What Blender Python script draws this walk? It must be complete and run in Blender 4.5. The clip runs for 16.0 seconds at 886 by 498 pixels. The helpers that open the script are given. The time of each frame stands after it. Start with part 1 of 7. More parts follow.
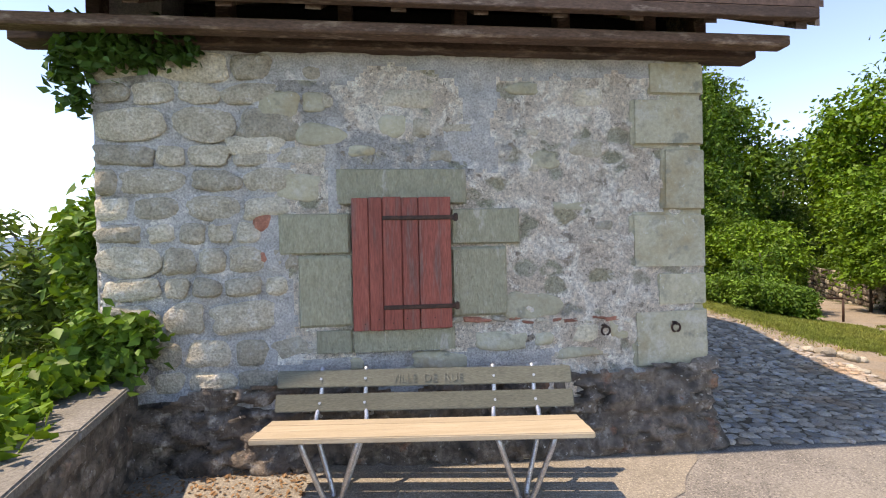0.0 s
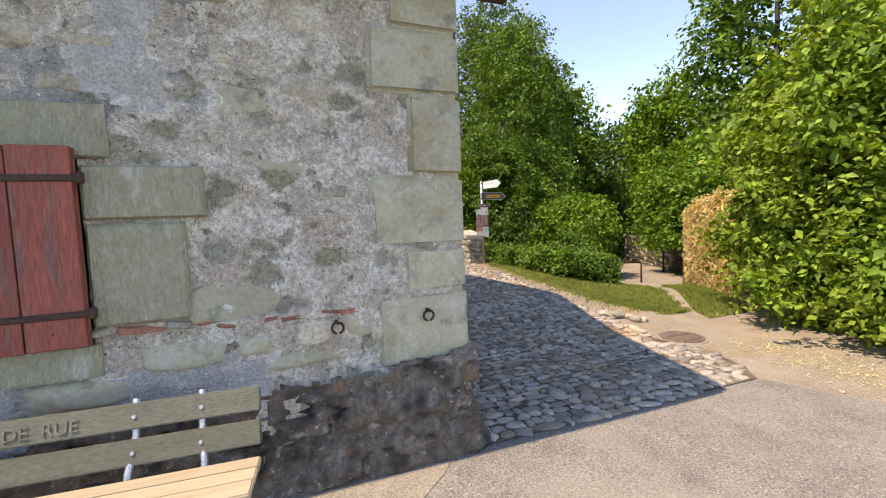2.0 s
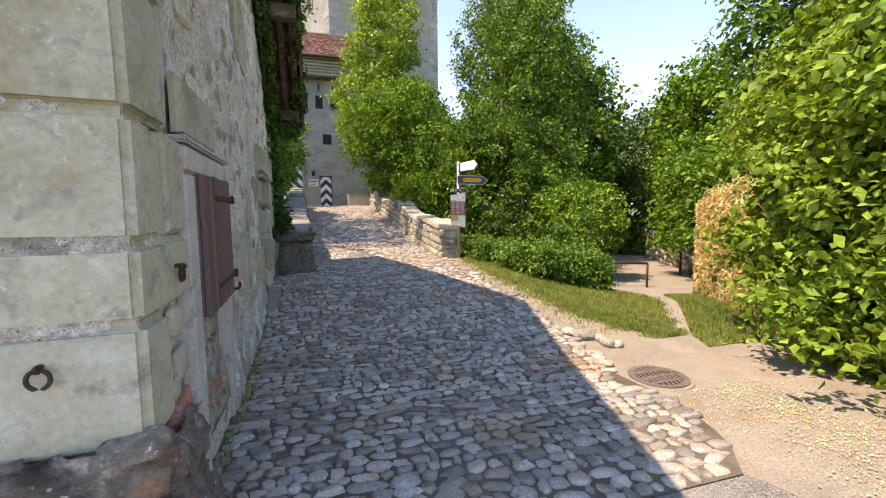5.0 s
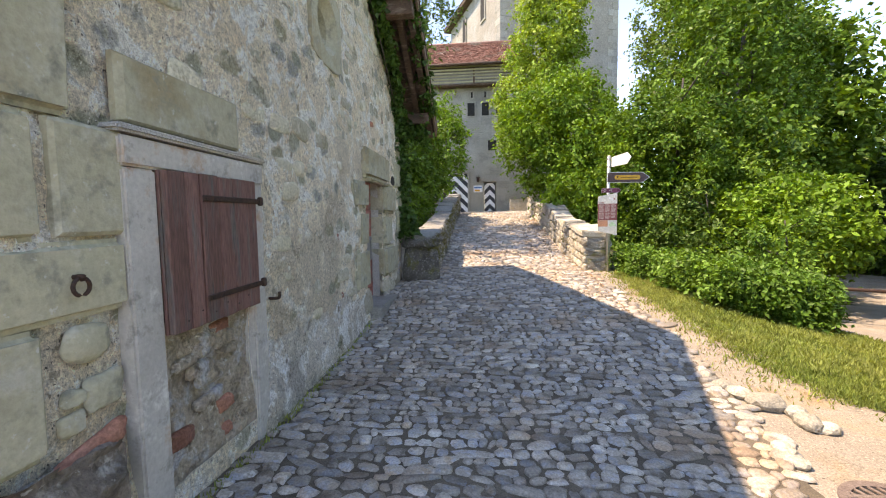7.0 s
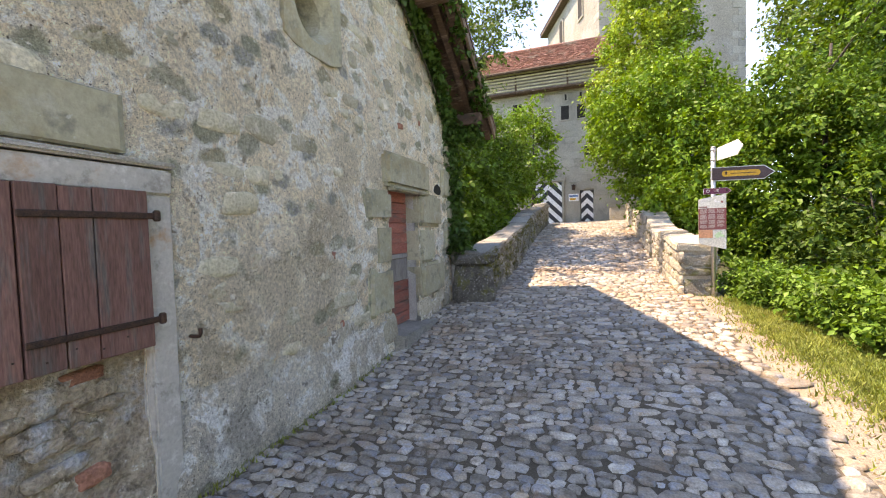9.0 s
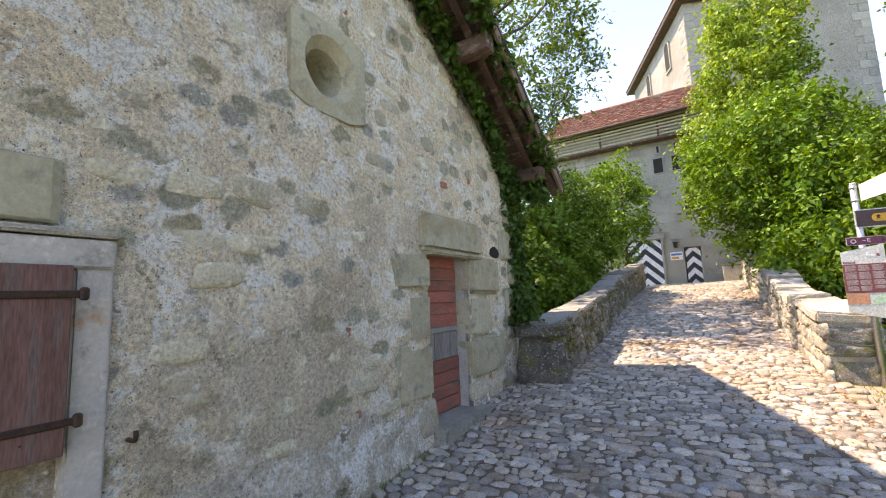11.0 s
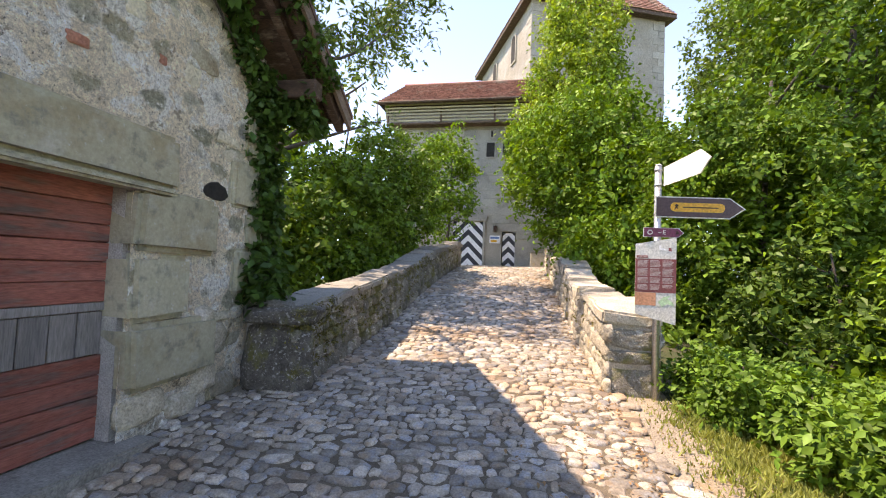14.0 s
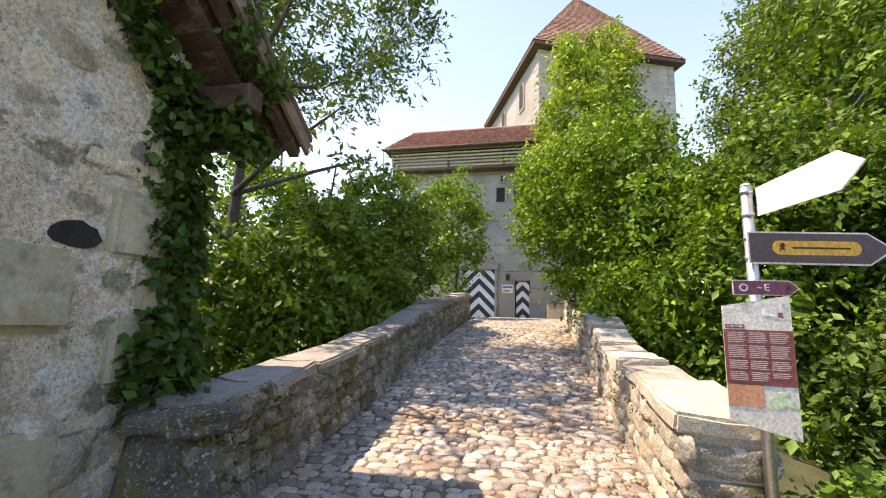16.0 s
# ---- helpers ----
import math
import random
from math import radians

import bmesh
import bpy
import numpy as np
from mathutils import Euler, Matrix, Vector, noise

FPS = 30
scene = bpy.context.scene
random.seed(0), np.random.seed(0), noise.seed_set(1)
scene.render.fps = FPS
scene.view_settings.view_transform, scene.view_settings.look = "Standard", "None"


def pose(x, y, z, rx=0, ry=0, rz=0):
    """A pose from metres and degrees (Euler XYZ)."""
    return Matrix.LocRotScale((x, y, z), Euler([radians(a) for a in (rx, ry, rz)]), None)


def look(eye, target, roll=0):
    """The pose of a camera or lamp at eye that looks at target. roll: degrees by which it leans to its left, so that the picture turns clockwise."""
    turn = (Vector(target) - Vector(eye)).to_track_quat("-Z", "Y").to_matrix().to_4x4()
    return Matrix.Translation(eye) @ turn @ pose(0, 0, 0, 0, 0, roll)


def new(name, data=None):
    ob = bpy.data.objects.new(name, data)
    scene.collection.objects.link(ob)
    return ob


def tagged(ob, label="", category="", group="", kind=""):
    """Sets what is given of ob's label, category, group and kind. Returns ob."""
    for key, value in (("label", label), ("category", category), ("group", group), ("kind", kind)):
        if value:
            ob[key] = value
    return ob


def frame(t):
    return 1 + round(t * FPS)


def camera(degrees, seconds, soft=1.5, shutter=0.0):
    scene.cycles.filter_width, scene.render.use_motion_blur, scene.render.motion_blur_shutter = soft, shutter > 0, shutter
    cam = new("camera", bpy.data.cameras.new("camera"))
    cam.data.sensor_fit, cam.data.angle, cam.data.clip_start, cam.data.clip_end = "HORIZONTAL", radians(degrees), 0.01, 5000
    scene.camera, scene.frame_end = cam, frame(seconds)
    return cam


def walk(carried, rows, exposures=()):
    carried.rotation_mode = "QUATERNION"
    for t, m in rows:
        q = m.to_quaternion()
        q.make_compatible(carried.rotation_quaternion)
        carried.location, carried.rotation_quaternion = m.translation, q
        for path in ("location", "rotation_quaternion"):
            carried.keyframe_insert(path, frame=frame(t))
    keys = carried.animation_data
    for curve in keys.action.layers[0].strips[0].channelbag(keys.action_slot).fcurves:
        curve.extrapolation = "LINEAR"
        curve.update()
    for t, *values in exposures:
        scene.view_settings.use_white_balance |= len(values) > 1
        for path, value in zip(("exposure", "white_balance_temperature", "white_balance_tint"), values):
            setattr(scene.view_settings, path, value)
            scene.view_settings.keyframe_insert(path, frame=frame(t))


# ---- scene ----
cam = camera(93.0, 16.0, soft=1.1)
PATH = [
    (0, (0.024, -0.049, 1.515), (0.222, 1.942, 1.512), -1.2),
    (0.5, (0.256, 0.061, 1.489), (0.557, 2.038, 1.449), -2.0),
    (1, (0.54, 0.171, 1.483), (0.983, 2.12, 1.405), -2.5),
    (1.5, (0.876, 0.376, 1.467), (1.476, 2.281, 1.36), -2.7),
    (1.6, (0.987, 0.443, 1.465), (1.588, 2.348, 1.365), -2.8),
    (2, (1.253, 0.513, 1.469), (2.006, 2.361, 1.334), -2.4),
    (2.5, (1.614, 0.605, 1.485), (2.466, 2.407, 1.319), -1.6),
    (3, (1.896, 0.747, 1.455), (2.783, 2.53, 1.266), -0.9),
    (3.2, (2.019, 0.835, 1.449), (2.905, 2.618, 1.254), -0.6),
    (5.3, (3.262, 1.415, 1.4), (3.796, 3.334, 1.211), -0.7),
    (5.5, (3.402, 1.46, 1.388), (3.874, 3.395, 1.2), -0.8),
    (6, (3.663, 1.62, 1.407), (3.957, 3.589, 1.214), -0.8),
    (6.5, (3.847, 1.903, 1.379), (3.903, 3.894, 1.197), -0.9),
    (7, (4.034, 2.11, 1.377), (3.835, 4.094, 1.223), -0.8),
    (7.5, (4.271, 2.291, 1.424), (3.903, 4.252, 1.289), -0.6),
    (8, (4.421, 2.593, 1.36), (3.966, 4.537, 1.234), -0.8),
    (8.5, (4.558, 2.901, 1.361), (4.005, 4.82, 1.244), -1.3),
    (9, (4.7, 3.212, 1.367), (4.021, 5.091, 1.282), -1.8),
    (9.2, (4.731, 3.33, 1.364), (3.992, 5.187, 1.299), -2.0),
    (11.3, (4.926, 4.234, 1.4), (3.871, 5.912, 1.669), -2.4),
    (11.4, (4.935, 4.31, 1.391), (3.953, 6.035, 1.637), -1.8),
    (11.5, (4.912, 4.389, 1.389), (4.011, 6.163, 1.594), -0.9),
    (12, (4.919, 4.713, 1.389), (4.376, 6.634, 1.509), 1.6),
    (12.5, (5.05, 4.993, 1.363), (4.682, 6.956, 1.46), 1.5),
    (13, (5.11, 5.292, 1.373), (4.761, 7.26, 1.462), 1.6),
    (13.5, (5.052, 5.664, 1.381), (4.696, 7.63, 1.471), 2.2),
    (14, (5.091, 6.015, 1.408), (4.717, 7.978, 1.5), 2.3),
    (14.5, (5.204, 6.371, 1.451), (4.803, 8.327, 1.561), 1.9),
    (15, (5.183, 6.733, 1.464), (4.753, 8.68, 1.624), 1.5),
    (15.5, (5.114, 7.081, 1.518), (4.66, 9.015, 1.746), 1.5),
    (16, (5.057, 7.329, 1.588), (4.618, 9.254, 1.906), 1.8),
]
walk(cam, [(t, look(eye, target, roll)) for t, eye, target, roll in PATH], [(0, 1.74, 8500, 19), (1.5, 1.78, 8800, 19), (3, 1.78, 9000, 20), (5.5, 2.15, 8700, 19), (8, 2.55, 9400, 21), (9, 2.64, 9600, 22), (12, 2.48, 9000, 22), (16, 2.34, 9200, 22)])

# ---- light: one high sun from the west, clear sky ----
SUN_TO = Vector((-0.54, -0.075, 1.0)).normalized()
sun_data = bpy.data.lights.new("sun", "SUN")
sun_data.energy, sun_data.angle, sun_data.color = 2.0, radians(0.55), (1.0, 0.95, 0.86)
sun = new("sun", sun_data)
sun.matrix_world = look((0, 0, 40), Vector((0, 0, 40)) - SUN_TO)
world = bpy.data.worlds.new("sky")
scene.world = world
world.use_nodes = True
wn = world.node_tree.nodes
sky = wn.new("ShaderNodeTexSky")
sky.sky_type, sky.sun_disc = "NISHITA", False
sky.sun_elevation = math.asin(SUN_TO.z)
sky.sun_rotation = math.atan2(SUN_TO.x, SUN_TO.y)
sky.altitude, sky.air_density, sky.dust_density, sky.ozone_density = 2200, 0.9, 0.05, 3.0
world.node_tree.links.new(sky.outputs[0], wn["Background"].inputs[0])
wn["Background"].inputs[1].default_value = 0.15


# ---- materials ----
def mat(name, cols, scale=6.0, fine=60.0, rough=0.85, bump=0.4, size=0.01, metal=0.0, rand="", amt=0.25, patch=None, leaf=0.0, grain=None, spec=0.4, lo=0.58, hi=1.36):
    """cols: two colours mixed by noise. patch: (colour, scale, threshold, softness) list. rand: object or island. grain: stretch of the noise."""
    m = bpy.data.materials.new(name)
    m.use_nodes = True
    nt = m.node_tree
    n, l = nt.nodes, nt.links
    bs = n["Principled BSDF"]
    geo = n.new("ShaderNodeNewGeometry")
    pos = geo.outputs["Position"]
    if grain:
        mp = n.new("ShaderNodeMapping")
        mp.inputs["Scale"].default_value = grain
        l.new(pos, mp.inputs[0])
        pos = mp.outputs[0]

    def noise_at(sc, detail=5.0, rgh=0.6):
        t = n.new("ShaderNodeTexNoise")
        t.inputs["Scale"].default_value, t.inputs["Detail"].default_value, t.inputs["Roughness"].default_value = sc, detail, rgh
        l.new(pos, t.inputs["Vector"])
        return t.outputs[0]

    def ramp(src, lo, hi):
        r = n.new("ShaderNodeMapRange")
        r.inputs["From Min"].default_value, r.inputs["From Max"].default_value = lo, hi
        l.new(src, r.inputs[0])
        return r.outputs[0]

    def mix(f, a, b, mode="MIX"):
        x = n.new("ShaderNodeMix")
        x.data_type, x.blend_type = "RGBA", mode
        for sock, v in ((x.inputs[0], f), (x.inputs[6], a), (x.inputs[7], b)):
            if isinstance(v, (int, float)):
                sock.default_value = v
            elif isinstance(v, tuple):
                sock.default_value = (*v, 1)
            else:
                l.new(v, sock)
        return x.outputs[2]

    big, small = noise_at(scale), noise_at(fine, 3.0)
    col = mix(ramp(big, 0.3, 0.7), cols[0], cols[1])
    for c, sc, th, soft in patch or ():
        col = mix(ramp(noise_at(sc, 6.0, 0.65), th - soft, th + soft), col, c)
    k = ramp(small, 0.25, 0.75)
    dark = n.new("ShaderNodeMapRange")
    dark.inputs["To Min"].default_value, dark.inputs["To Max"].default_value = lo, hi
    l.new(k, dark.inputs[0])
    col = mix(1.0, col, dark.outputs[0], "MULTIPLY")
    if rand:
        if rand == "object":
            src = n.new("ShaderNodeObjectInfo").outputs["Random"]
        else:
            src = geo.outputs["Random Per Island"]
        v = n.new("ShaderNodeMapRange")
        v.inputs["To Min"].default_value, v.inputs["To Max"].default_value = 1 - amt, 1 + amt
        l.new(src, v.inputs[0])
        col = mix(1.0, col, v.outputs[0], "MULTIPLY")
    l.new(col, bs.inputs["Base Color"])
    bs.inputs["Roughness"].default_value, bs.inputs["Metallic"].default_value = rough, metal
    bs.inputs["Specular IOR Level"].default_value = spec
    if bump:
        add = n.new("ShaderNodeMath")
        add.operation = "MULTIPLY_ADD"
        add.inputs[1].default_value = 0.6
        l.new(small, add.inputs[0])
        l.new(big, add.inputs[2])
        b = n.new("ShaderNodeBump")
        b.inputs["Strength"].default_value, b.inputs["Distance"].default_value = bump, size
        l.new(add.outputs[0], b.inputs["Height"])
        l.new(b.outputs[0], bs.inputs["Normal"])
    if leaf:
        tr = n.new("ShaderNodeBsdfTranslucent")
        warm = mix(1.0, col, (1.35, 1.25, 0.45), "MULTIPLY")
        l.new(warm, tr.inputs[0])
        ms = n.new("ShaderNodeMixShader")
        ms.inputs[0].default_value = leaf
        l.new(bs.outputs[0], ms.inputs[1])
        l.new(tr.outputs[0], ms.inputs[2])
        l.new(ms.outputs[0], n["Material Output"].inputs[0])
    return m


def masonry(name, pa, pb, light, stones, cover, cement, cem_at, vscale=4.6, seed=0.0):
    """Lime plaster worn off a rubble wall: flush stones show where it is gone, cement covers other places."""
    m = bpy.data.materials.new(name)
    m.use_nodes = True
    n, l = m.node_tree.nodes, m.node_tree.links
    bs = n["Principled BSDF"]
    geo = n.new("ShaderNodeNewGeometry")
    off = n.new("ShaderNodeVectorMath")
    off.inputs[1].default_value = (seed, seed * 0.7, seed * 1.3)
    l.new(geo.outputs["Position"], off.inputs[0])
    pos = off.outputs[0]

    def nz(sc, detail=6.0, rgh=0.62, vec=None, dist=0.0):
        t = n.new("ShaderNodeTexNoise")
        t.inputs["Scale"].default_value, t.inputs["Detail"].default_value, t.inputs["Roughness"].default_value, t.inputs["Distortion"].default_value = sc, detail, rgh, dist
        l.new(vec or pos, t.inputs["Vector"])
        return t

    def rng(src, a, b, c=0.0, d=1.0):
        r = n.new("ShaderNodeMapRange")
        for i, v in enumerate((a, b, c, d)):
            r.inputs[i + 1].default_value = v
        l.new(src, r.inputs[0])
        return r.outputs[0]

    def mul(a, b, op="MULTIPLY"):
        x = n.new("ShaderNodeMath")
        x.operation = op
        for i, v in enumerate((a, b)):
            if isinstance(v, (int, float)):
                x.inputs[i].default_value = v
            else:
                l.new(v, x.inputs[i])
        return x.outputs[0]

    def mix(f, a, b, mode="MIX"):
        x = n.new("ShaderNodeMix")
        x.data_type, x.blend_type = "RGBA", mode
        for sock, v in ((x.inputs[0], f), (x.inputs[6], a), (x.inputs[7], b)):
            if isinstance(v, (int, float)):
                sock.default_value = v
            elif isinstance(v, tuple):
                sock.default_value = (*v, 1)
            else:
                l.new(v, sock)
        return x.outputs[2]

    wob = n.new("ShaderNodeVectorMath")
    wob.operation = "MULTIPLY_ADD"
    wob.inputs[1].default_value = (0.16, 0.16, 0.16)
    l.new(nz(6.0, 4.0).outputs["Color"], wob.inputs[0])
    l.new(pos, wob.inputs[2])
    sq = n.new("ShaderNodeMapping")
    sq.inputs["Scale"].default_value = (1, 1, 1.55)
    l.new(wob.outputs[0], sq.inputs[0])
    vor = n.new("ShaderNodeTexVoronoi")
    vor.inputs["Scale"].default_value = vscale
    l.new(sq.outputs[0], vor.inputs["Vector"])
    ramp = n.new("ShaderNodeValToRGB")
    ramp.color_ramp.interpolation = "CONSTANT"
    while len(ramp.color_ramp.elements) < len(stones):
        ramp.color_ramp.elements.new(0.5)
    for i, c in enumerate(stones):
        ramp.color_ramp.elements[i].position = i / len(stones)
        ramp.color_ramp.elements[i].color = (*c, 1)
    sep = n.new("ShaderNodeSeparateColor")
    l.new(vor.outputs["Color"], sep.inputs[0])
    l.new(sep.outputs[0], ramp.inputs[0])
    core = rng(vor.outputs["Distance"], 0.42, 0.30)
    worn = rng(nz(1.5, 7.0).outputs[0], cover - 0.02, cover + 0.02)
    some = rng(sep.outputs[1], 0.28, 0.32)
    show = mul(mul(core, worn, "MULTIPLY"), some)
    base = mix(rng(nz(2.3, 9.0, 0.7).outputs[0], 0.36, 0.62), pa, pb)
    base = mix(rng(nz(4.2, 8.0, 0.72, dist=0.4).outputs[0], 0.50, 0.55), base, light)
    base = mix(rng(nz(0.55, 6.0).outputs[0], cem_at - 0.015, cem_at + 0.015), base, cement)
    base = mix(rng(nz(7.0, 6.0).outputs[0], 0.63, 0.66), base, tuple(0.6 * v for v in pa))
    stone = mix(rng(nz(30, 4.0).outputs[0], 0.35, 0.7), ramp.outputs[0], tuple(min(1, 1.25 * v) for v in stones[0]))
    col = mix(show, base, stone)
    col = mix(rng(nz(0.95, 9.0, 0.74, dist=0.6).outputs[0], 0.56, 0.70), col, mix(1.0, col, (0.72, 0.68, 0.62), "MULTIPLY"))
    col = mix(rng(nz(5.5, 8.0, 0.75).outputs[0], 0.60, 0.66), col, mix(1.0, col, (0.55, 0.52, 0.48), "MULTIPLY"))
    col = mix(rng(nz(15, 7.0, 0.72, dist=0.5).outputs[0], 0.61, 0.64), col, light)
    grit, fine = nz(38, 5.0, 0.75).outputs[0], nz(150, 3.0, 0.7).outputs[0]
    col = mix(1.0, col, rng(grit, 0.32, 0.66, 0.58, 1.36), "MULTIPLY")
    col = mix(1.0, col, rng(fine, 0.32, 0.68, 0.66, 1.32), "MULTIPLY")
    col = mix(rng(nz(60, 2.0).outputs[0], 0.655, 0.69), col, (0.13, 0.11, 0.09))
    l.new(col, bs.inputs["Base Color"])
    bs.inputs["Roughness"].default_value = 0.96
    bs.inputs["Specular IOR Level"].default_value = 0.2
    hgt = mul(mul(show, -0.8), mul(mul(grit, 1.35), mul(fine, 0.22), "ADD"), "ADD")
    hgt = mul(hgt, mul(nz(9.0, 6.0).outputs[0], 2.0), "ADD")
    b = n.new("ShaderNodeBump")
    b.inputs["Strength"].default_value, b.inputs["Distance"].default_value = 1.0, 0.028
    l.new(hgt, b.inputs["Height"])
    l.new(b.outputs[0], bs.inputs["Normal"])
    return m


GREENS = [(0.34, 0.325, 0.235), (0.42, 0.39, 0.30), (0.28, 0.27, 0.205), (0.39, 0.33, 0.22), (0.33, 0.32, 0.31), (0.48, 0.43, 0.34)]
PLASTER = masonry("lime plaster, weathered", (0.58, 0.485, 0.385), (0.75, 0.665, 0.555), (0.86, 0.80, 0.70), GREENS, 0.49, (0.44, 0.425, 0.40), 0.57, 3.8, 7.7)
# cream plaster, its colour also lightened to make up for weak bounced light
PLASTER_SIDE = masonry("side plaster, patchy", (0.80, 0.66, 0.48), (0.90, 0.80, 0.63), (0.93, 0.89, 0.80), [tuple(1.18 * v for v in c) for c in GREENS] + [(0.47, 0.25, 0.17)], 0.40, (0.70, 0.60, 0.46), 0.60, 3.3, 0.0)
WASH = masonry("pale lime wash", (0.58, 0.515, 0.42), (0.78, 0.715, 0.61), (0.91, 0.89, 0.84), GREENS, 0.55, (0.50, 0.46, 0.40), 0.56, 4.6, 2.0)
CEMENT = mat("grey cement pointing", [(0.36, 0.352, 0.335), (0.52, 0.505, 0.475)], 9, 70, 0.95, 1.0, 0.03, patch=[((0.64, 0.61, 0.56), 6, 0.60, 0.03), ((0.25, 0.23, 0.20), 3, 0.62, 0.06)])
MORTAR = mat("grey mortar", [(0.36, 0.345, 0.325), (0.52, 0.50, 0.465)], 5, 90, 0.95, 0.9, 0.015)
TOOLED = mat("tooled green sandstone", [(0.30, 0.29, 0.20), (0.41, 0.39, 0.28)], 9, 30, 0.92, 1.0, 0.035, rand="object", amt=0.10, lo=0.75, hi=1.2, grain=(2.6, 1, 1.0), patch=[((0.50, 0.47, 0.39), 3, 0.63, 0.04)])
SANDSTONE = mat("green sandstone", [(0.36, 0.335, 0.235), (0.455, 0.42, 0.305)], 2.2, 38, 0.92, 0.7, 0.014, rand="object", amt=0.12, lo=0.82, hi=1.14,
                patch=[((0.46, 0.44, 0.36), 4, 0.60, 0.06), ((0.33, 0.26, 0.15), 1.6, 0.60, 0.08), ((0.25, 0.245, 0.19), 7, 0.60, 0.06), ((0.50, 0.49, 0.42), 22, 0.66, 0.04)])
RUBBLE = mat("rubble stone", [(0.37, 0.325, 0.24), (0.54, 0.485, 0.385)], 9, 55, 0.95, 1.0, 0.03, rand="object", amt=0.3, patch=[((0.55, 0.52, 0.46), 9, 0.62, 0.05)])
SIDESTONE = mat("buff sandstone rubble", [(0.43, 0.39, 0.285), (0.56, 0.505, 0.385)], 7, 50, 0.95, 0.9, 0.02, rand="object", amt=0.25, patch=[((0.68, 0.62, 0.51), 6, 0.58, 0.05), ((0.36, 0.30, 0.21), 5, 0.62, 0.05)])
PLINTH = mat("dark plinth stone", [(0.11, 0.088, 0.070), (0.26, 0.215, 0.175)], 12, 40, 0.95, 1.0, 0.03, rand="object", amt=0.35,
             patch=[((0.42, 0.39, 0.34), 8, 0.61, 0.05), ((0.05, 0.043, 0.036), 5, 0.56, 0.08), ((0.24, 0.13, 0.085), 4, 0.63, 0.04), ((0.50, 0.48, 0.44), 26, 0.66, 0.03)])
REDWOOD = mat("weathered red paint on boards", [(0.21, 0.055, 0.040), (0.31, 0.085, 0.060)], 3, 40, 0.75, 0.5, 0.006, rand="object", amt=0.18,
              patch=[((0.16, 0.09, 0.075), 5, 0.60, 0.07), ((0.10, 0.085, 0.08), 9, 0.70, 0.05)], grain=(3, 3, 0.35))
REDWOOD_H = mat("weathered red paint on cross boards", [(0.29, 0.085, 0.058), (0.42, 0.15, 0.115)], 3, 40, 0.75, 0.5, 0.006, rand="object", amt=0.22,
                patch=[((0.17, 0.11, 0.095), 5, 0.57, 0.08)], grain=(3, 0.4, 3))
DULLWOOD = mat("faded brown red boards", [(0.15, 0.075, 0.062), (0.22, 0.11, 0.092)], 3, 40, 0.8, 0.5, 0.006, rand="object", amt=0.2, patch=[((0.13, 0.11, 0.10), 6, 0.58, 0.08)], grain=(3, 3, 0.35))
GREYWOOD = mat("bleached grey boards", [(0.21, 0.19, 0.18), (0.32, 0.29, 0.27)], 4, 40, 0.85, 0.5, 0.006, rand="object", amt=0.2, grain=(3, 3, 0.3))
BEAM = mat("old brown timber", [(0.065, 0.040, 0.030), (0.13, 0.080, 0.058)], 4, 40, 0.85, 0.6, 0.008, rand="object", amt=0.3, patch=[((0.26, 0.20, 0.16), 6, 0.62, 0.08)], grain=(0.6, 2, 2))
BARGE = mat("grey brown barge board", [(0.15, 0.10, 0.075), (0.25, 0.18, 0.135)], 4, 40, 0.85, 0.6, 0.008, grain=(2, 0.5, 2))
BRICK = mat("old red brick", [(0.30, 0.12, 0.08), (0.42, 0.19, 0.13)], 9, 60, 0.95, 0.9, 0.02, rand="object", amt=0.3)
RUST = mat("dark rusted iron", [(0.045, 0.032, 0.028), (0.10, 0.055, 0.04)], 30, 150, 0.7, 0.4, 0.003, metal=0.5)
SLATWOOD = mat("pale new larch", [(0.35, 0.285, 0.195), (0.45, 0.375, 0.27)], 5, 60, 0.6, 0.3, 0.003, rand="object", amt=0.08, lo=0.85, hi=1.12, grain=(0.4, 6, 6))
OLIVE = mat("olive painted wood", [(0.115, 0.115, 0.085), (0.15, 0.15, 0.112)], 4, 60, 0.6, 0.3, 0.003, rand="object", amt=0.08, grain=(0.4, 4, 4))
STEEL = mat("galvanised steel tube", [(0.42, 0.43, 0.45), (0.55, 0.56, 0.58)], 20, 120, 0.42, 0.1, 0.002, metal=0.85)
ASPHALT = mat("worn asphalt with grit", [(0.15, 0.14, 0.13), (0.245, 0.23, 0.21)], 3.5, 60, 0.95, 1.0, 0.012, patch=[((0.38, 0.345, 0.29), 95, 0.575, 0.03), ((0.06, 0.055, 0.05), 70, 0.60, 0.03), ((0.27, 0.25, 0.215), 0.7, 0.62, 0.10)])
GRAVEL = mat("fine tan gravel", [(0.20, 0.18, 0.15), (0.30, 0.27, 0.225)], 3, 60, 0.97, 1.0, 0.012, patch=[((0.46, 0.41, 0.33), 90, 0.60, 0.04), ((0.14, 0.11, 0.085), 60, 0.68, 0.03)])
DIRT = mat("dry trodden earth", [(0.24, 0.20, 0.158), (0.34, 0.288, 0.232)], 2.2, 80, 0.97, 1.0, 0.014, patch=[((0.42, 0.37, 0.30), 70, 0.60, 0.04), ((0.13, 0.105, 0.08), 45, 0.63, 0.03), ((0.29, 0.205, 0.12), 1.5, 0.62, 0.08)])
BED = mat("sandy joint filling", [(0.075, 0.06, 0.044), (0.18, 0.145, 0.105)], 3, 100, 0.97, 0.9, 0.01)
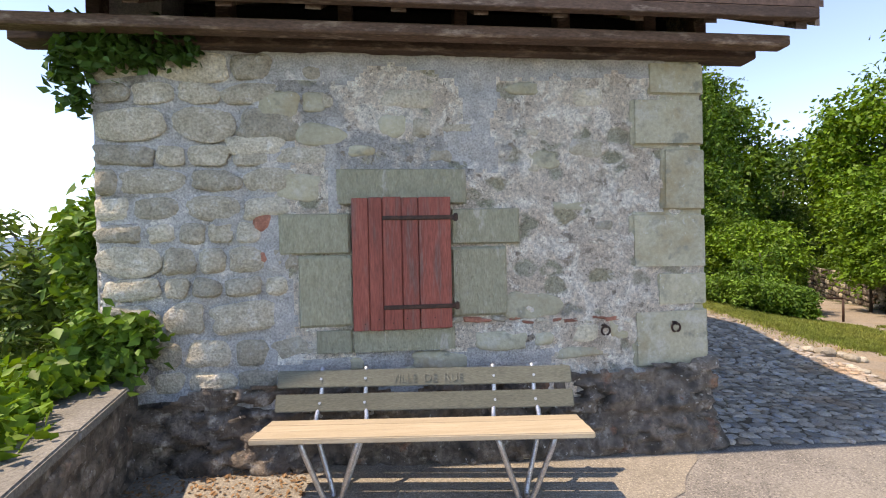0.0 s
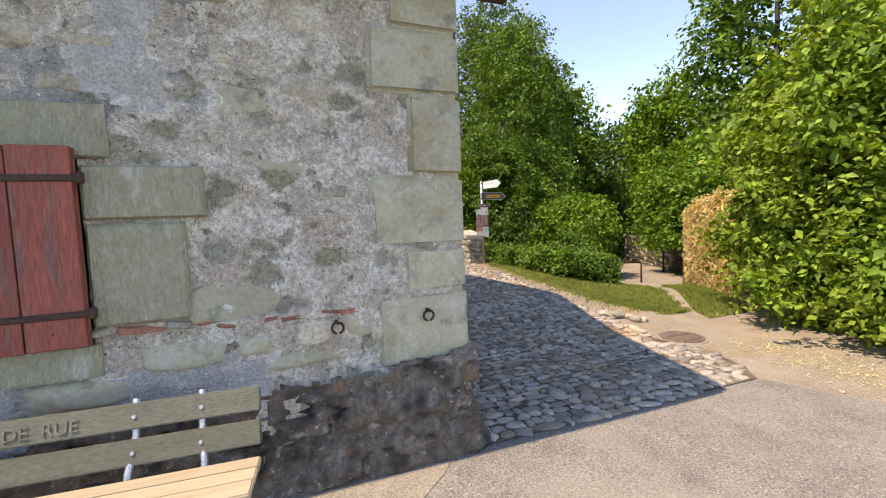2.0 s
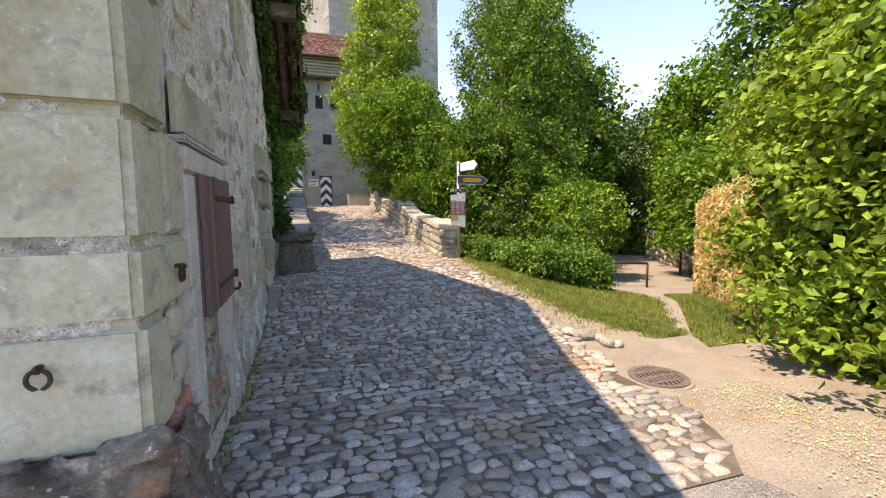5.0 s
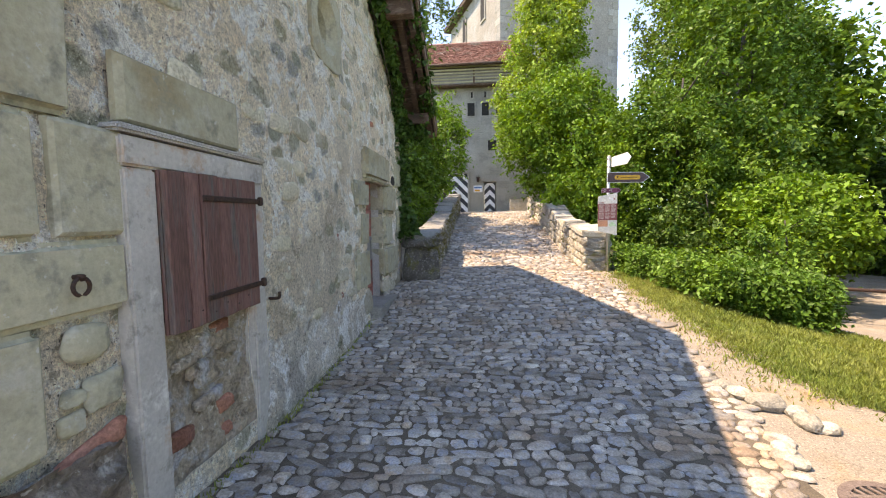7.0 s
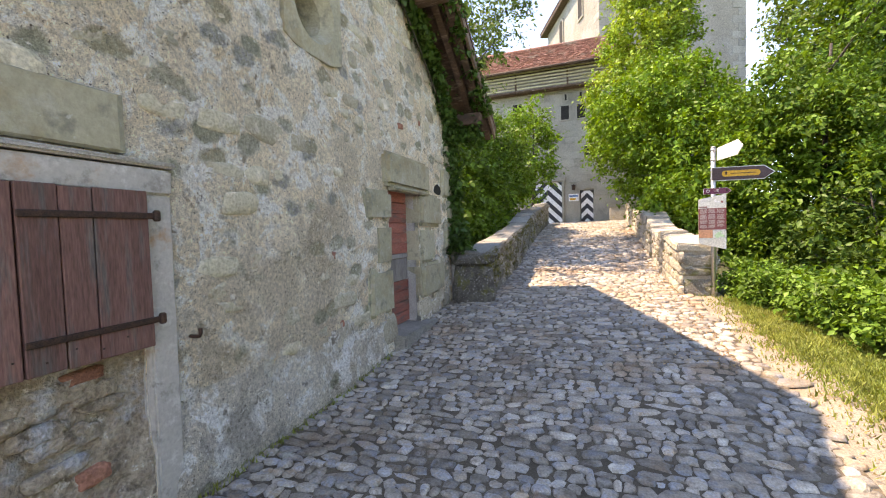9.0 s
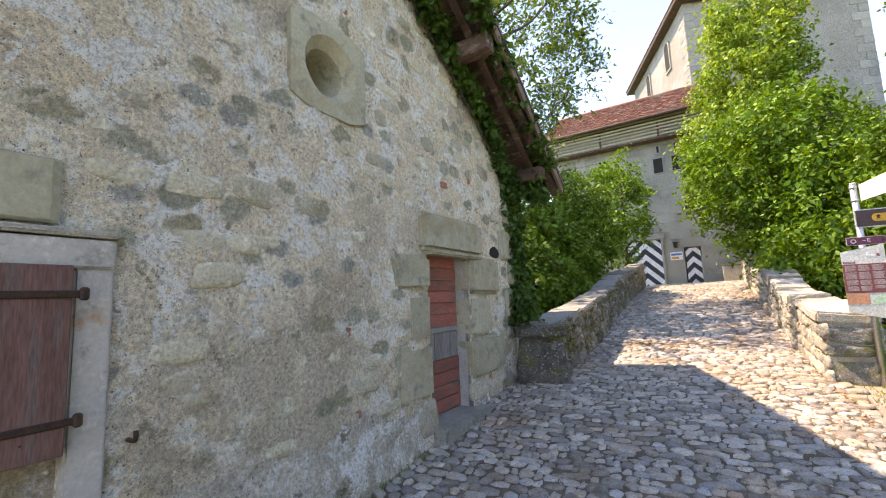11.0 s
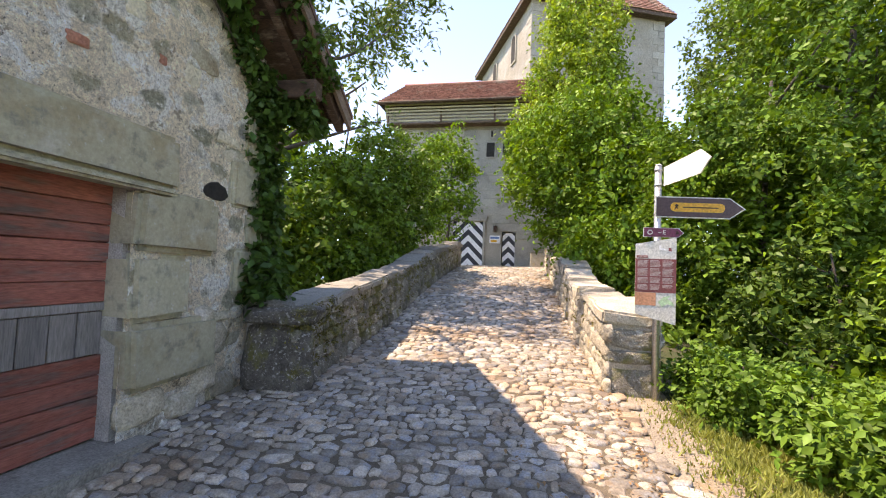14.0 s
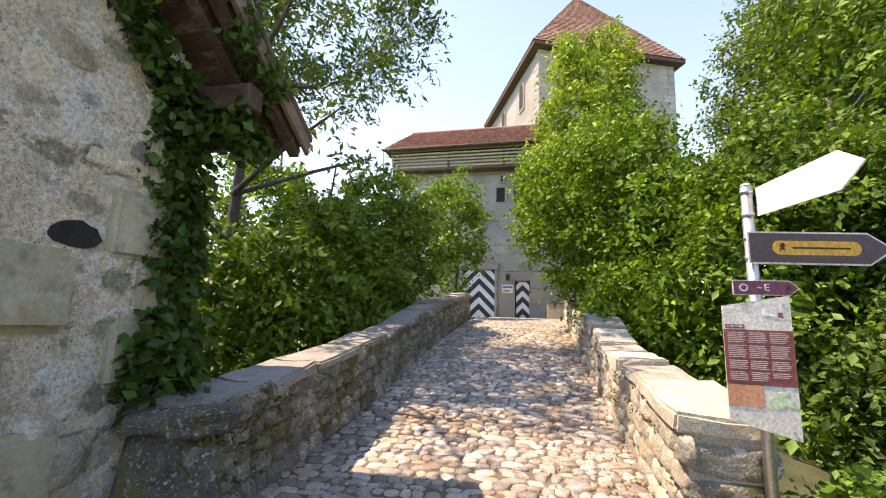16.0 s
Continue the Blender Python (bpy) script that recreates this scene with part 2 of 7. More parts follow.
COBBLE_COLS = [(0.25, 0.215, 0.175), (0.42, 0.37, 0.31)]
COBBLE_PATCH = [((0.29, 0.292, 0.30), 11.0, 0.55, 0.05), ((0.34, 0.25, 0.17), 8.0, 0.60, 0.05), ((0.45, 0.42, 0.37), 4.0, 0.61, 0.04), ((0.16, 0.13, 0.10), 6.0, 0.61, 0.05), ((0.31, 0.22, 0.15), 1.3, 0.60, 0.06)]
COBBLE = mat("river cobble", COBBLE_COLS, 9, 70, 0.66, 0.8, 0.01, rand="object", amt=0.42, patch=COBBLE_PATCH)
COBBLE_MANY = mat("river cobbles", COBBLE_COLS, 9, 70, 0.66, 0.8, 0.01, rand="island", amt=0.42, patch=COBBLE_PATCH)
PALESTONE = mat("pale limestone", [(0.32, 0.285, 0.225), (0.46, 0.415, 0.34)], 6, 60, 0.93, 0.8, 0.02, rand="object", amt=0.25, patch=[((0.25, 0.24, 0.22), 5, 0.63, 0.05), ((0.42, 0.32, 0.13), 3.5, 0.66, 0.05)])
GREYSTONE = mat("grey lichen stone", [(0.16, 0.145, 0.115), (0.28, 0.26, 0.22)], 6, 60, 0.95, 1.0, 0.03, rand="object", amt=0.35, patch=[((0.44, 0.42, 0.37), 30, 0.62, 0.03), ((0.14, 0.135, 0.05), 2.2, 0.57, 0.05), ((0.42, 0.40, 0.35), 9, 0.62, 0.04), ((0.17, 0.165, 0.07), 4, 0.62, 0.06)])
DARKSTONE = mat("dark lichen block", [(0.075, 0.068, 0.058), (0.17, 0.155, 0.135)], 8, 60, 0.95, 1.0, 0.04, patch=[((0.15, 0.14, 0.05), 3.2, 0.56, 0.05), ((0.38, 0.37, 0.35), 34, 0.60, 0.03), ((0.34, 0.33, 0.31), 14, 0.68, 0.03), ((0.20, 0.19, 0.08), 4, 0.66, 0.06)])
MOSS = mat("dry moss", [(0.13, 0.12, 0.035), (0.22, 0.19, 0.06)], 20, 120, 1.0, 1.0, 0.02, rand="island", amt=0.35)
CAPSTONE = mat("grey coping slab", [(0.19, 0.18, 0.16), (0.29, 0.275, 0.245)], 4, 70, 0.93, 0.7, 0.012, rand="object", amt=0.15, patch=[((0.16, 0.15, 0.13), 5, 0.62, 0.06)])
GATEWALL = mat("castle ashlar", [(0.30, 0.28, 0.235), (0.39, 0.365, 0.31)], 1.2, 25, 0.95, 0.6, 0.03, rand="object", amt=0.12, patch=[((0.23, 0.22, 0.195), 0.6, 0.58, 0.08)])
TOWERWALL = mat("tower render", [(0.25, 0.225, 0.185), (0.32, 0.29, 0.24)], 0.6, 14, 0.95, 0.5, 0.04, patch=[((0.34, 0.325, 0.29), 0.35, 0.56, 0.08)])
TILE = mat("red roof tile", [(0.24, 0.112, 0.082), (0.35, 0.19, 0.145)], 1.5, 20, 0.9, 0.4, 0.02, rand="island", amt=0.35, patch=[((0.30, 0.24, 0.19), 0.8, 0.60, 0.06)])
OLDTILE = mat("old brown tile", [(0.10, 0.062, 0.048), (0.17, 0.10, 0.075)], 3, 30, 0.9, 0.5, 0.01)
LOUVRE = mat("pale yellow slat", [(0.36, 0.32, 0.20), (0.45, 0.40, 0.26)], 3, 30, 0.8, 0.2, 0.005, rand="object", amt=0.15)
BLACKP = mat("black paint", [(0.022, 0.024, 0.032), (0.04, 0.042, 0.052)], 5, 40, 0.6, 0.1, 0.003)
INCISED = mat("worn lettering", [(0.155, 0.15, 0.115), (0.19, 0.185, 0.145)], 6, 60, 0.8, 0.0)
WHITEP = mat("white paint", [(0.68, 0.68, 0.69), (0.80, 0.80, 0.80)], 5, 40, 0.6, 0.1, 0.003)
# near-black colour stands in for the shade inside openings and behind panes
UNLIT_DARK = mat("painted dark of unlit insides", [(0.02, 0.018, 0.016), (0.03, 0.028, 0.025)], 5, 40, 0.95, 0.1)
SIGNBROWN = mat("brown sign enamel", [(0.060, 0.028, 0.030), (0.075, 0.036, 0.038)], 2, 60, 0.4, 0.05, 0.001)
SIGNYELLOW = mat("yellow sign enamel", [(0.62, 0.30, 0.02), (0.70, 0.36, 0.03)], 2, 60, 0.4, 0.05, 0.001)
SIGNPURPLE = mat("claret sign enamel", [(0.14, 0.028, 0.062), (0.17, 0.036, 0.075)], 2, 60, 0.4, 0.05, 0.001)
PANELGREY = mat("grey white panel", [(0.56, 0.55, 0.50), (0.62, 0.61, 0.56)], 2, 60, 0.45, 0.05, 0.001)
PANELRED = mat("dull red panel print", [(0.21, 0.055, 0.055), (0.25, 0.068, 0.068)], 2, 60, 0.45, 0.05, 0.001)
PANELORANGE = mat("salmon print", [(0.50, 0.23, 0.13), (0.56, 0.27, 0.16)], 2, 60, 0.45, 0.05, 0.001)
PANELGREEN = mat("pale green print", [(0.36, 0.55, 0.33), (0.45, 0.62, 0.40)], 12, 60, 0.45, 0.05, 0.001)
PRINTLINE = mat("pale print", [(0.50, 0.40, 0.38), (0.55, 0.45, 0.42)], 2, 60, 0.5, 0.0)
CASTIRON = mat("rusty cast iron grate", [(0.16, 0.115, 0.095), (0.25, 0.19, 0.16)], 8, 90, 0.75, 0.4, 0.004, metal=0.4)
BARK = mat("bark", [(0.055, 0.047, 0.038), (0.115, 0.097, 0.08)], 9, 60, 0.95, 1.0, 0.03, grain=(2, 2, 0.5))


def leaf_mat(name, a, b, amt=0.45, leaf=0.26, rough=0.5):
    return mat(name, [a, b], 0.6, 9, rough, 0.0, rand="island", amt=amt, leaf=leaf, spec=0.22)


LEAF_BRIGHT = leaf_mat("bright hornbeam leaf", (0.080, 0.172, 0.016), (0.160, 0.275, 0.026))
LEAF_MID = leaf_mat("mid green leaf", (0.060, 0.130, 0.016), (0.125, 0.220, 0.026))
LEAF_DARK = leaf_mat("dark green leaf", (0.040, 0.090, 0.018), (0.080, 0.145, 0.026))
LEAF_LIME = leaf_mat("lime flowering leaf", (0.13, 0.245, 0.03), (0.30, 0.385, 0.055), 0.42, 0.30)
LEAF_IVY = leaf_mat("ivy leaf", (0.036, 0.090, 0.020), (0.075, 0.15, 0.030), 0.4, 0.28, 0.4)
LEAF_ASH = leaf_mat("ash leaf", (0.075, 0.135, 0.030), (0.13, 0.20, 0.045))
LEAF_DRY = leaf_mat("dry conifer spray", (0.56, 0.44, 0.23), (0.74, 0.61, 0.35), 0.3, 0.35, 0.8)
LEAF_HEDGE = leaf_mat("hedge leaf", (0.070, 0.155, 0.022), (0.13, 0.235, 0.033), 0.42)
GRASS = leaf_mat("meadow grass", (0.15, 0.22, 0.05), (0.30, 0.32, 0.10), 0.35, 0.35, 0.7)
GRASSBASE = mat("grass turf", [(0.12, 0.165, 0.04), (0.22, 0.24, 0.08)], 2, 60, 1.0, 0.8, 0.02, patch=[((0.32, 0.26, 0.15), 2.2, 0.62, 0.06)])
PETAL = leaf_mat("fallen blossom", (0.50, 0.44, 0.20), (0.62, 0.56, 0.30), 0.2, 0.2, 0.8)
FIELD = mat("valley fields", [(0.09, 0.14, 0.035), (0.16, 0.20, 0.07)], 0.01, 0.15, 1.0, 0.0, patch=[((0.30, 0.29, 0.12), 0.014, 0.58, 0.01), ((0.035, 0.06, 0.03), 0.02, 0.6, 0.01)])
# woodland floor whose dark base colour includes the trees' shade
WOODFLOOR = mat("woodland floor darkened for shade", [(0.035, 0.045, 0.018), (0.075, 0.085, 0.03)], 2.5, 50, 1.0, 0.9, 0.03, patch=[((0.09, 0.07, 0.045), 4, 0.58, 0.06)])
# blue base colour imitates aerial haze over the far hills
HILLS = mat("hills with painted blue haze", [(0.12, 0.19, 0.26), (0.18, 0.26, 0.33)], 0.004, 0.03, 1.0, 0.0)


# ---- building helpers ----
def rnd(seed):
    return np.random.default_rng(seed)


def mesh_of(name, verts, faces, material, smooth=False):
    me = bpy.data.meshes.new(name)
    me.from_pydata([tuple(v) for v in verts], [], [tuple(int(i) for i in f) for f in faces])
    if material:
        me.materials.append(material)
    if smooth:
        me.polygons.foreach_set("use_smooth", [True] * len(me.polygons))
    me.update()
    return me


def thing(name, label, category, kind="", group="", at=(0, 0, 0)):
    e = new(name)
    e.location = at
    e.empty_display_size = 0.1
    return tagged(e, label, category, group, kind)


def part(name, bm, material, parent, label=""):
    """Links a bmesh or a mesh as one mesh object under a thing or a part."""
    if isinstance(bm, bmesh.types.BMesh):
        me = bpy.data.meshes.new(name)
        bm.to_mesh(me)
        bm.free()
        me.materials.append(material)
    else:
        me = bm
    ob = new(name, me)
    if parent:
        ob.parent = parent
        ob.matrix_parent_inverse = chain(parent).inverted()
    if label:
        ob["label"] = label
    return ob


def chain(ob):
    m = Matrix.Identity(4)
    while ob:
        m = ob.matrix_parent_inverse @ ob.matrix_basis @ m
        ob = ob.parent
    return m


def box_bm(x0, x1, y0, y1, z0, z1, bevel=0.0, seg=1, jitter=0.0, seed=0, m=None):
    bm = bmesh.new()
    bmesh.ops.create_cube(bm, size=1.0)
    for v in bm.verts:
        v.co = Vector(((x0 + x1) / 2 + v.co.x * (x1 - x0), (y0 + y1) / 2 + v.co.y * (y1 - y0), (z0 + z1) / 2 + v.co.z * (z1 - z0)))
    if jitter:
        r = rnd(seed)
        for v in bm.verts:
            v.co += Vector(r.uniform(-jitter, jitter, 3))
    if bevel:
        bmesh.ops.bevel(bm, geom=bm.edges[:], offset=bevel, segments=seg, affect="EDGES")
    if m:
        bmesh.ops.transform(bm, matrix=m, verts=bm.verts)
    return bm


def tube_bm(points, r0, r1=None, sides=10, caps=True):
    r1 = r0 if r1 is None else r1
    bm = bmesh.new()
    pts = [Vector(p) for p in points]
    rings = []
    ref = Vector((0, 0, 1))
    for i, p in enumerate(pts):
        d = (pts[min(i + 1, len(pts) - 1)] - pts[max(i - 1, 0)]).normalized()
        if abs(d.dot(ref)) > 0.95:
            ref = Vector((1, 0, 0))
        a = d.cross(ref).normalized()
        b = d.cross(a)
        r = r0 + (r1 - r0) * i / (len(pts) - 1)
        rings.append([bm.verts.new(p + r * (math.cos(k * math.tau / sides) * a + math.sin(k * math.tau / sides) * b)) for k in range(sides)])
    for u, v in zip(rings, rings[1:]):
        for k in range(sides):
            f = bm.faces.new((u[k], u[(k + 1) % sides], v[(k + 1) % sides], v[k]))
            f.smooth = True
    if caps:
        bm.faces.new(rings[0][::-1])
        bm.faces.new(rings[-1])
    bmesh.ops.recalc_face_normals(bm, faces=bm.faces)
    return bm


def bowed(points, n=6):
    """A smooth line through the points."""
    pts = [Vector(p) for p in points]
    out = []
    for i in range(len(pts) - 1):
        p0, p1, p2, p3 = pts[max(i - 1, 0)], pts[i], pts[i + 1], pts[min(i + 2, len(pts) - 1)]
        for k in range(n):
            t = k / n
            out.append(0.5 * (2 * p1 + (p2 - p0) * t + (2 * p0 - 5 * p1 + 4 * p2 - p3) * t * t + (3 * p1 - p0 - 3 * p2 + p3) * t ** 3))
    return out + [pts[-1]]


def fbm(x, y, seed=0, octaves=4, scale=1.0):
    """Value noise on arrays, -1 to 1."""
    tot, amp, norm = np.zeros_like(x, dtype=float), 1.0, 0.0
    for o in range(octaves):
        fx, fy = x * scale * 2 ** o, y * scale * 2 ** o
        ix, iy = np.floor(fx).astype(int), np.floor(fy).astype(int)
        tx, ty = fx - ix, fy - iy
        tx, ty = tx * tx * (3 - 2 * tx), ty * ty * (3 - 2 * ty)

        def h(a, b):
            k = (a * 374761393 + b * 668265263 + (seed + o * 17) * 982451653) & 0x7FFFFFFF
            k = ((k ^ (k >> 13)) * 1274126177) & 0x7FFFFFFF
            return ((k ^ (k >> 16)) & 0xFFFF) / 32767.5 - 1
        tot += amp * ((h(ix, iy) * (1 - tx) + h(ix + 1, iy) * tx) * (1 - ty) + (h(ix, iy + 1) * (1 - tx) + h(ix + 1, iy + 1) * tx) * ty)
        norm += amp
        amp *= 0.5
    return tot / norm


STONES = {}


def stone_meshes(material, kind="rough", count=12):
    """Unit stones, face towards -y, sharing one material: rough rubble, or dressed blocks with a raised field."""
    key = (material.name, kind)
    if key in STONES:
        return STONES[key]
    made = []
    for s in range(count):
        r = rnd(100 + s * 7 + len(STONES))
        n = 7 if kind == "rough" else 6
        us = np.linspace(-0.5, 0.5, n)
        U, V = np.meshgrid(us, us)
        e = np.minimum(0.5 - abs(U), 0.5 - abs(V))
        if kind == "rough":
            pw = r.uniform(2.4, 5.0)
            rr = (abs(2 * U) ** pw + abs(2 * V) ** pw) ** (1 / pw)
            k = np.where(rr > 1, 1 / np.maximum(rr, 1e-6), 1)
            X, Z = U * k + 0.13 * fbm(U * 2.2, V * 2.2, s * 3 + 1), V * k + 0.13 * fbm(U * 2.2, V * 2.2, s * 3 + 2)
            D = np.clip(e * 5, 0, 1) ** 0.6 * 0.75 + 0.38 * fbm(U * 3 + 9, V * 3, s * 3 + 3)
            D = np.where(e < 0.01, 0, D)
        else:
            us = np.array([-0.5, -0.46, -0.2, 0.2, 0.46, 0.5])
            U, V = np.meshgrid(us, us)
            X, Z = U + 0.006 * fbm(U * 3, V * 3, s + 1), V + 0.006 * fbm(U * 3, V * 3, s + 2)
            e = np.minimum(0.5 - abs(U), 0.5 - abs(V))
            D = np.where(e < 0.01, 0.35, 0.9 + 0.08 * fbm(U * 3, V * 3, s + 3))
        verts = [(x, -d, z) for x, d, z in zip(X.ravel(), D.ravel(), Z.ravel())]
        n = len(us)
        faces = [(j * n + i, j * n + i + 1, (j + 1) * n + i + 1, (j + 1) * n + i) for j in range(n - 1) for i in range(n - 1)]
        rim = [i for i in range(n)] + [j * n + n - 1 for j in range(1, n)] + [(n - 1) * n + i for i in range(n - 2, -1, -1)] + [j * n for j in range(n - 2, 0, -1)]
        base = len(verts)
        verts += [(verts[i][0], 0.6, verts[i][2]) for i in rim]
        m = len(rim)
        faces += [(rim[(k + 1) % m], rim[k], base + k, base + (k + 1) % m) for k in range(m)]
        made.append(mesh_of("stone", verts, faces, material, kind == "rough"))
    STONES[key] = made
    return made


def put_stone(parent, material, seed, c, w, h, d, turn=0.0, kind="rough", lean=0.0, name="stone"):
    """A stone centred at c on a wall; its face looks to -y turned by turn degrees; d is how far it stands out."""
    ms = stone_meshes(material, kind)
    ob = new(name, ms[seed % len(ms)])
    ob.parent = parent
    ob.matrix_parent_inverse = chain(parent).inverted()
    ob.matrix_basis = pose(*c, 0, lean, turn) @ Matrix.Diagonal((w, d, h, 1))
    return ob


# ---- the lie of the land ----
RAMP_Y = np.array([-50, 3, 5, 6.5, 8, 9.4, 10.5, 12.3, 15, 18.8, 22, 28, 60])
RAMP_Z = np.array([-0.02, -0.10, -0.17, -0.12, 0.04, 0.20, 0.29, 0.50, 0.93, 1.40, 1.55, 1.62, 1.7])


def smooth(t):
    t = np.clip(t, 0, 1)
    return t * t * (3 - 2 * t)


def land(x, y):
    """Height of the ground."""
    x, y = np.asarray(x, float), np.asarray(y, float)
    z = sum(np.interp(y + d, RAMP_Y, RAMP_Z) for d in (-0.6, 0, 0.6)) / 3
    low = smooth((7.5 - y) / 3)
    z = z - low * 0.022 * np.clip(x - 2.5, -4.5, 4) + (1 - low) * 0.06 * smooth((x - 3.5) / 2.5) * smooth((13 - y) / 3)
    # bank to the right of the bridge
    east = smooth((x - 6.6) / 3.4) * smooth((y - 5.2) / 3)
    z = z * (1 - east) + east * (-0.25 - 0.055 * np.clip(y - 6, 0, 14) - 0.01 * np.clip(x - 8, 0, 40))
    # the hillside falls away behind the house and left of the bridge
    west = smooth((2.75 - x) / 2.0) * smooth((y - 10.1) / 1.2)
    z = z * (1 - west) + west * (-0.6 - 0.16 * np.clip(2 - x, 0, 40))
    far = smooth((-2.6 - x) / 9)
    z = z - far * (2.0 + 0.30 * np.clip(-3 - x, 0, 150))
    near = smooth((50 - np.hypot(x - 4, y - 10)) / 20)
    z = z * near + (1 - near) * np.where(x < 0, np.minimum(z, -8) , -1.5)
    return z


def land_at(x, y):
    return float(land(np.array([x]), np.array([y]))[0])


def sheet(name, ys, left, right, cols, lift, material, label, category, parent=None, wob=0.0, seed=0):
    """A strip of ground between two edge lines given along y."""
    ys = np.asarray(ys, float)
    L, R = np.array([left(y) for y in ys]), np.array([right(y) for y in ys])
    if wob:
        R = R + wob * fbm(ys * 1.3, ys * 0 + 0.5, seed, 4)
    T = np.linspace(0, 1, cols)
    X = L[:, None] * (1 - T) + R[:, None] * T
    Y = np.repeat(ys[:, None], cols, 1)
    Z = land(X, Y) + lift
    n = cols
    faces = [(j * n + i, j * n + i + 1, (j + 1) * n + i + 1, (j + 1) * n + i) for j in range(len(ys) - 1) for i in range(n - 1)]
    ob = new(name, mesh_of(name, np.stack([X.ravel(), Y.ravel(), Z.ravel()], 1), faces, material, True))
    return tagged(ob, label, category, "", "structure")


# one ground sheet to the horizon
def spread(c, near, step, far):
    a = [0.0]
    d = step
    while a[-1] < far:
        a.append(a[-1] + d)
        if a[-1] > near:
            d *= 1.22
    return np.array(sorted(set([c - v for v in a] + [c + v for v in a])))


gx, gy = spread(4, 12, 0.3, 3500), spread(8, 16, 0.3, 3500)
GX, GY = np.meshgrid(gx, gy)
GZ = land(GX, GY)
nx = len(gx)
ground = new("ground", mesh_of("ground", np.stack([GX.ravel(), GY.ravel(), GZ.ravel()], 1),
             [(j * nx + i, j * nx + i + 1, (j + 1) * nx + i + 1, (j + 1) * nx + i) for j in range(len(gy) - 1) for i in range(nx - 1)], DIRT, True))
ground.data.materials.append(FIELD)
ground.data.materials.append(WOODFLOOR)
mid_x = np.array([p.center[:2] for p in ground.data.polygons])
PATHWAY = np.array([(7.4, 5.4), (8.6, 6.6), (9.9, 7.9), (11.2, 9.6), (13.2, 12.2), (15.4, 15.2), (18.0, 19.0)])


def off_path(x, y):
    """Distance from the footpath's middle."""
    best = np.full(np.shape(x), 1e9)
    for (ax, ay), (bx, by) in zip(PATHWAY, PATHWAY[1:]):
        t = np.clip(((x - ax) * (bx - ax) + (y - ay) * (by - ay)) / ((bx - ax) ** 2 + (by - ay) ** 2), 0, 1)
        best = np.minimum(best, np.hypot(x - ax - t * (bx - ax), y - ay - t * (by - ay)))
    return best


# wooded ground off the footpath gets the colour with shade painted in
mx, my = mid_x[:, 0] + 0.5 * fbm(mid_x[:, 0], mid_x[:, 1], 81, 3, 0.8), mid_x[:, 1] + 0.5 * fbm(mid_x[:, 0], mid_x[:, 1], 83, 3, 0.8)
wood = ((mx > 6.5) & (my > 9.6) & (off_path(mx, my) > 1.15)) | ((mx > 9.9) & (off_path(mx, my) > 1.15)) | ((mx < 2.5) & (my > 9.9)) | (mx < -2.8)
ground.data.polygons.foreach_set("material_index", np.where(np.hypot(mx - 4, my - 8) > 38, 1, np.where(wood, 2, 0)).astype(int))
tagged(ground, "dry tan earth and valley fields reaching the horizon", "ground", "", "structure")

# distant hills to the west and north, haze painted into their colour
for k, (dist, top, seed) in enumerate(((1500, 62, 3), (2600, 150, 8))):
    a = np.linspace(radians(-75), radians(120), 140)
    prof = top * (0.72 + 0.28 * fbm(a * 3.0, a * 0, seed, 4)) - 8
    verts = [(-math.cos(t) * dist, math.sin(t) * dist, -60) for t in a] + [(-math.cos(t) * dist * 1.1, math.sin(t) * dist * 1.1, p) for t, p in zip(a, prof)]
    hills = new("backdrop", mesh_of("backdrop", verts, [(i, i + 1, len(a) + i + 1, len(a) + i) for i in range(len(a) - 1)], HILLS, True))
    tagged(hills, "wooded hills beyond the valley, blue haze painted in their colour", "hills", "", "structure")


def cob_left(y):
    return 2.45 if y < 9.25 else 2.45 + min(1, (y - 9.25) / 0.5) * 0.55


def cob_right(y):
    return float(np.interp(y, [2.9, 3.3, 3.8, 4.6, 5.4, 6.2, 7.2, 8.6, 10.0, 10.6, 30], [5.3, 5.65, 5.9, 5.92, 6.05, 6.12, 6.12, 6.0, 5.95, 6.0, 6.0]))


ASPH = sheet("road", np.linspace(-9, 3.35, 60), lambda y: -1.9, lambda y: float(np.interp(y, [-9, 1.5, 2.4, 3.2, 3.4], [6.4, 6.2, 5.7, 5.35, 5.2])), 40, 0.006, ASPHALT,
             "worn grey asphalt with pale grit", "road", wob=0.12, seed=4)
sheet("pavement", np.linspace(1.2, 3.3, 24), lambda y: -1.9, lambda y: float(np.interp(y, [1.2, 1.7, 2.3, 3.3], [-1.2, 0.9, 1.7, 2.3])), 20, 0.011, GRAVEL,
      "fine tan gravel under the bench", "gravel", wob=0.7, seed=9)
BEDS = sheet("pavement", np.linspace(3.03, 28, 220), cob_left, cob_right, 22, 0.016, BED, "cobbled lane with sandy joints", "cobbled lane", wob=0.10, seed=5)

# ---- the stone house ----
HX0, HX1, HY0, HY1, EAVE = -2.15, 2.46, 3.15, 9.86, 3.02
RIDGE_Y, RIDGE_Z = 6.5, 5.72
PITCH = (RIDGE_Z - 3.12) / (10.5 - RIDGE_Y)


def roof_z(y):
    return RIDGE_Z - PITCH * np.abs(np.asarray(y, float) - RIDGE_Y)


house = thing("stone_house", "old rubble and sandstone house with patchy plaster and wide timber eaves", "house", at=(HX1, HY0, 0))


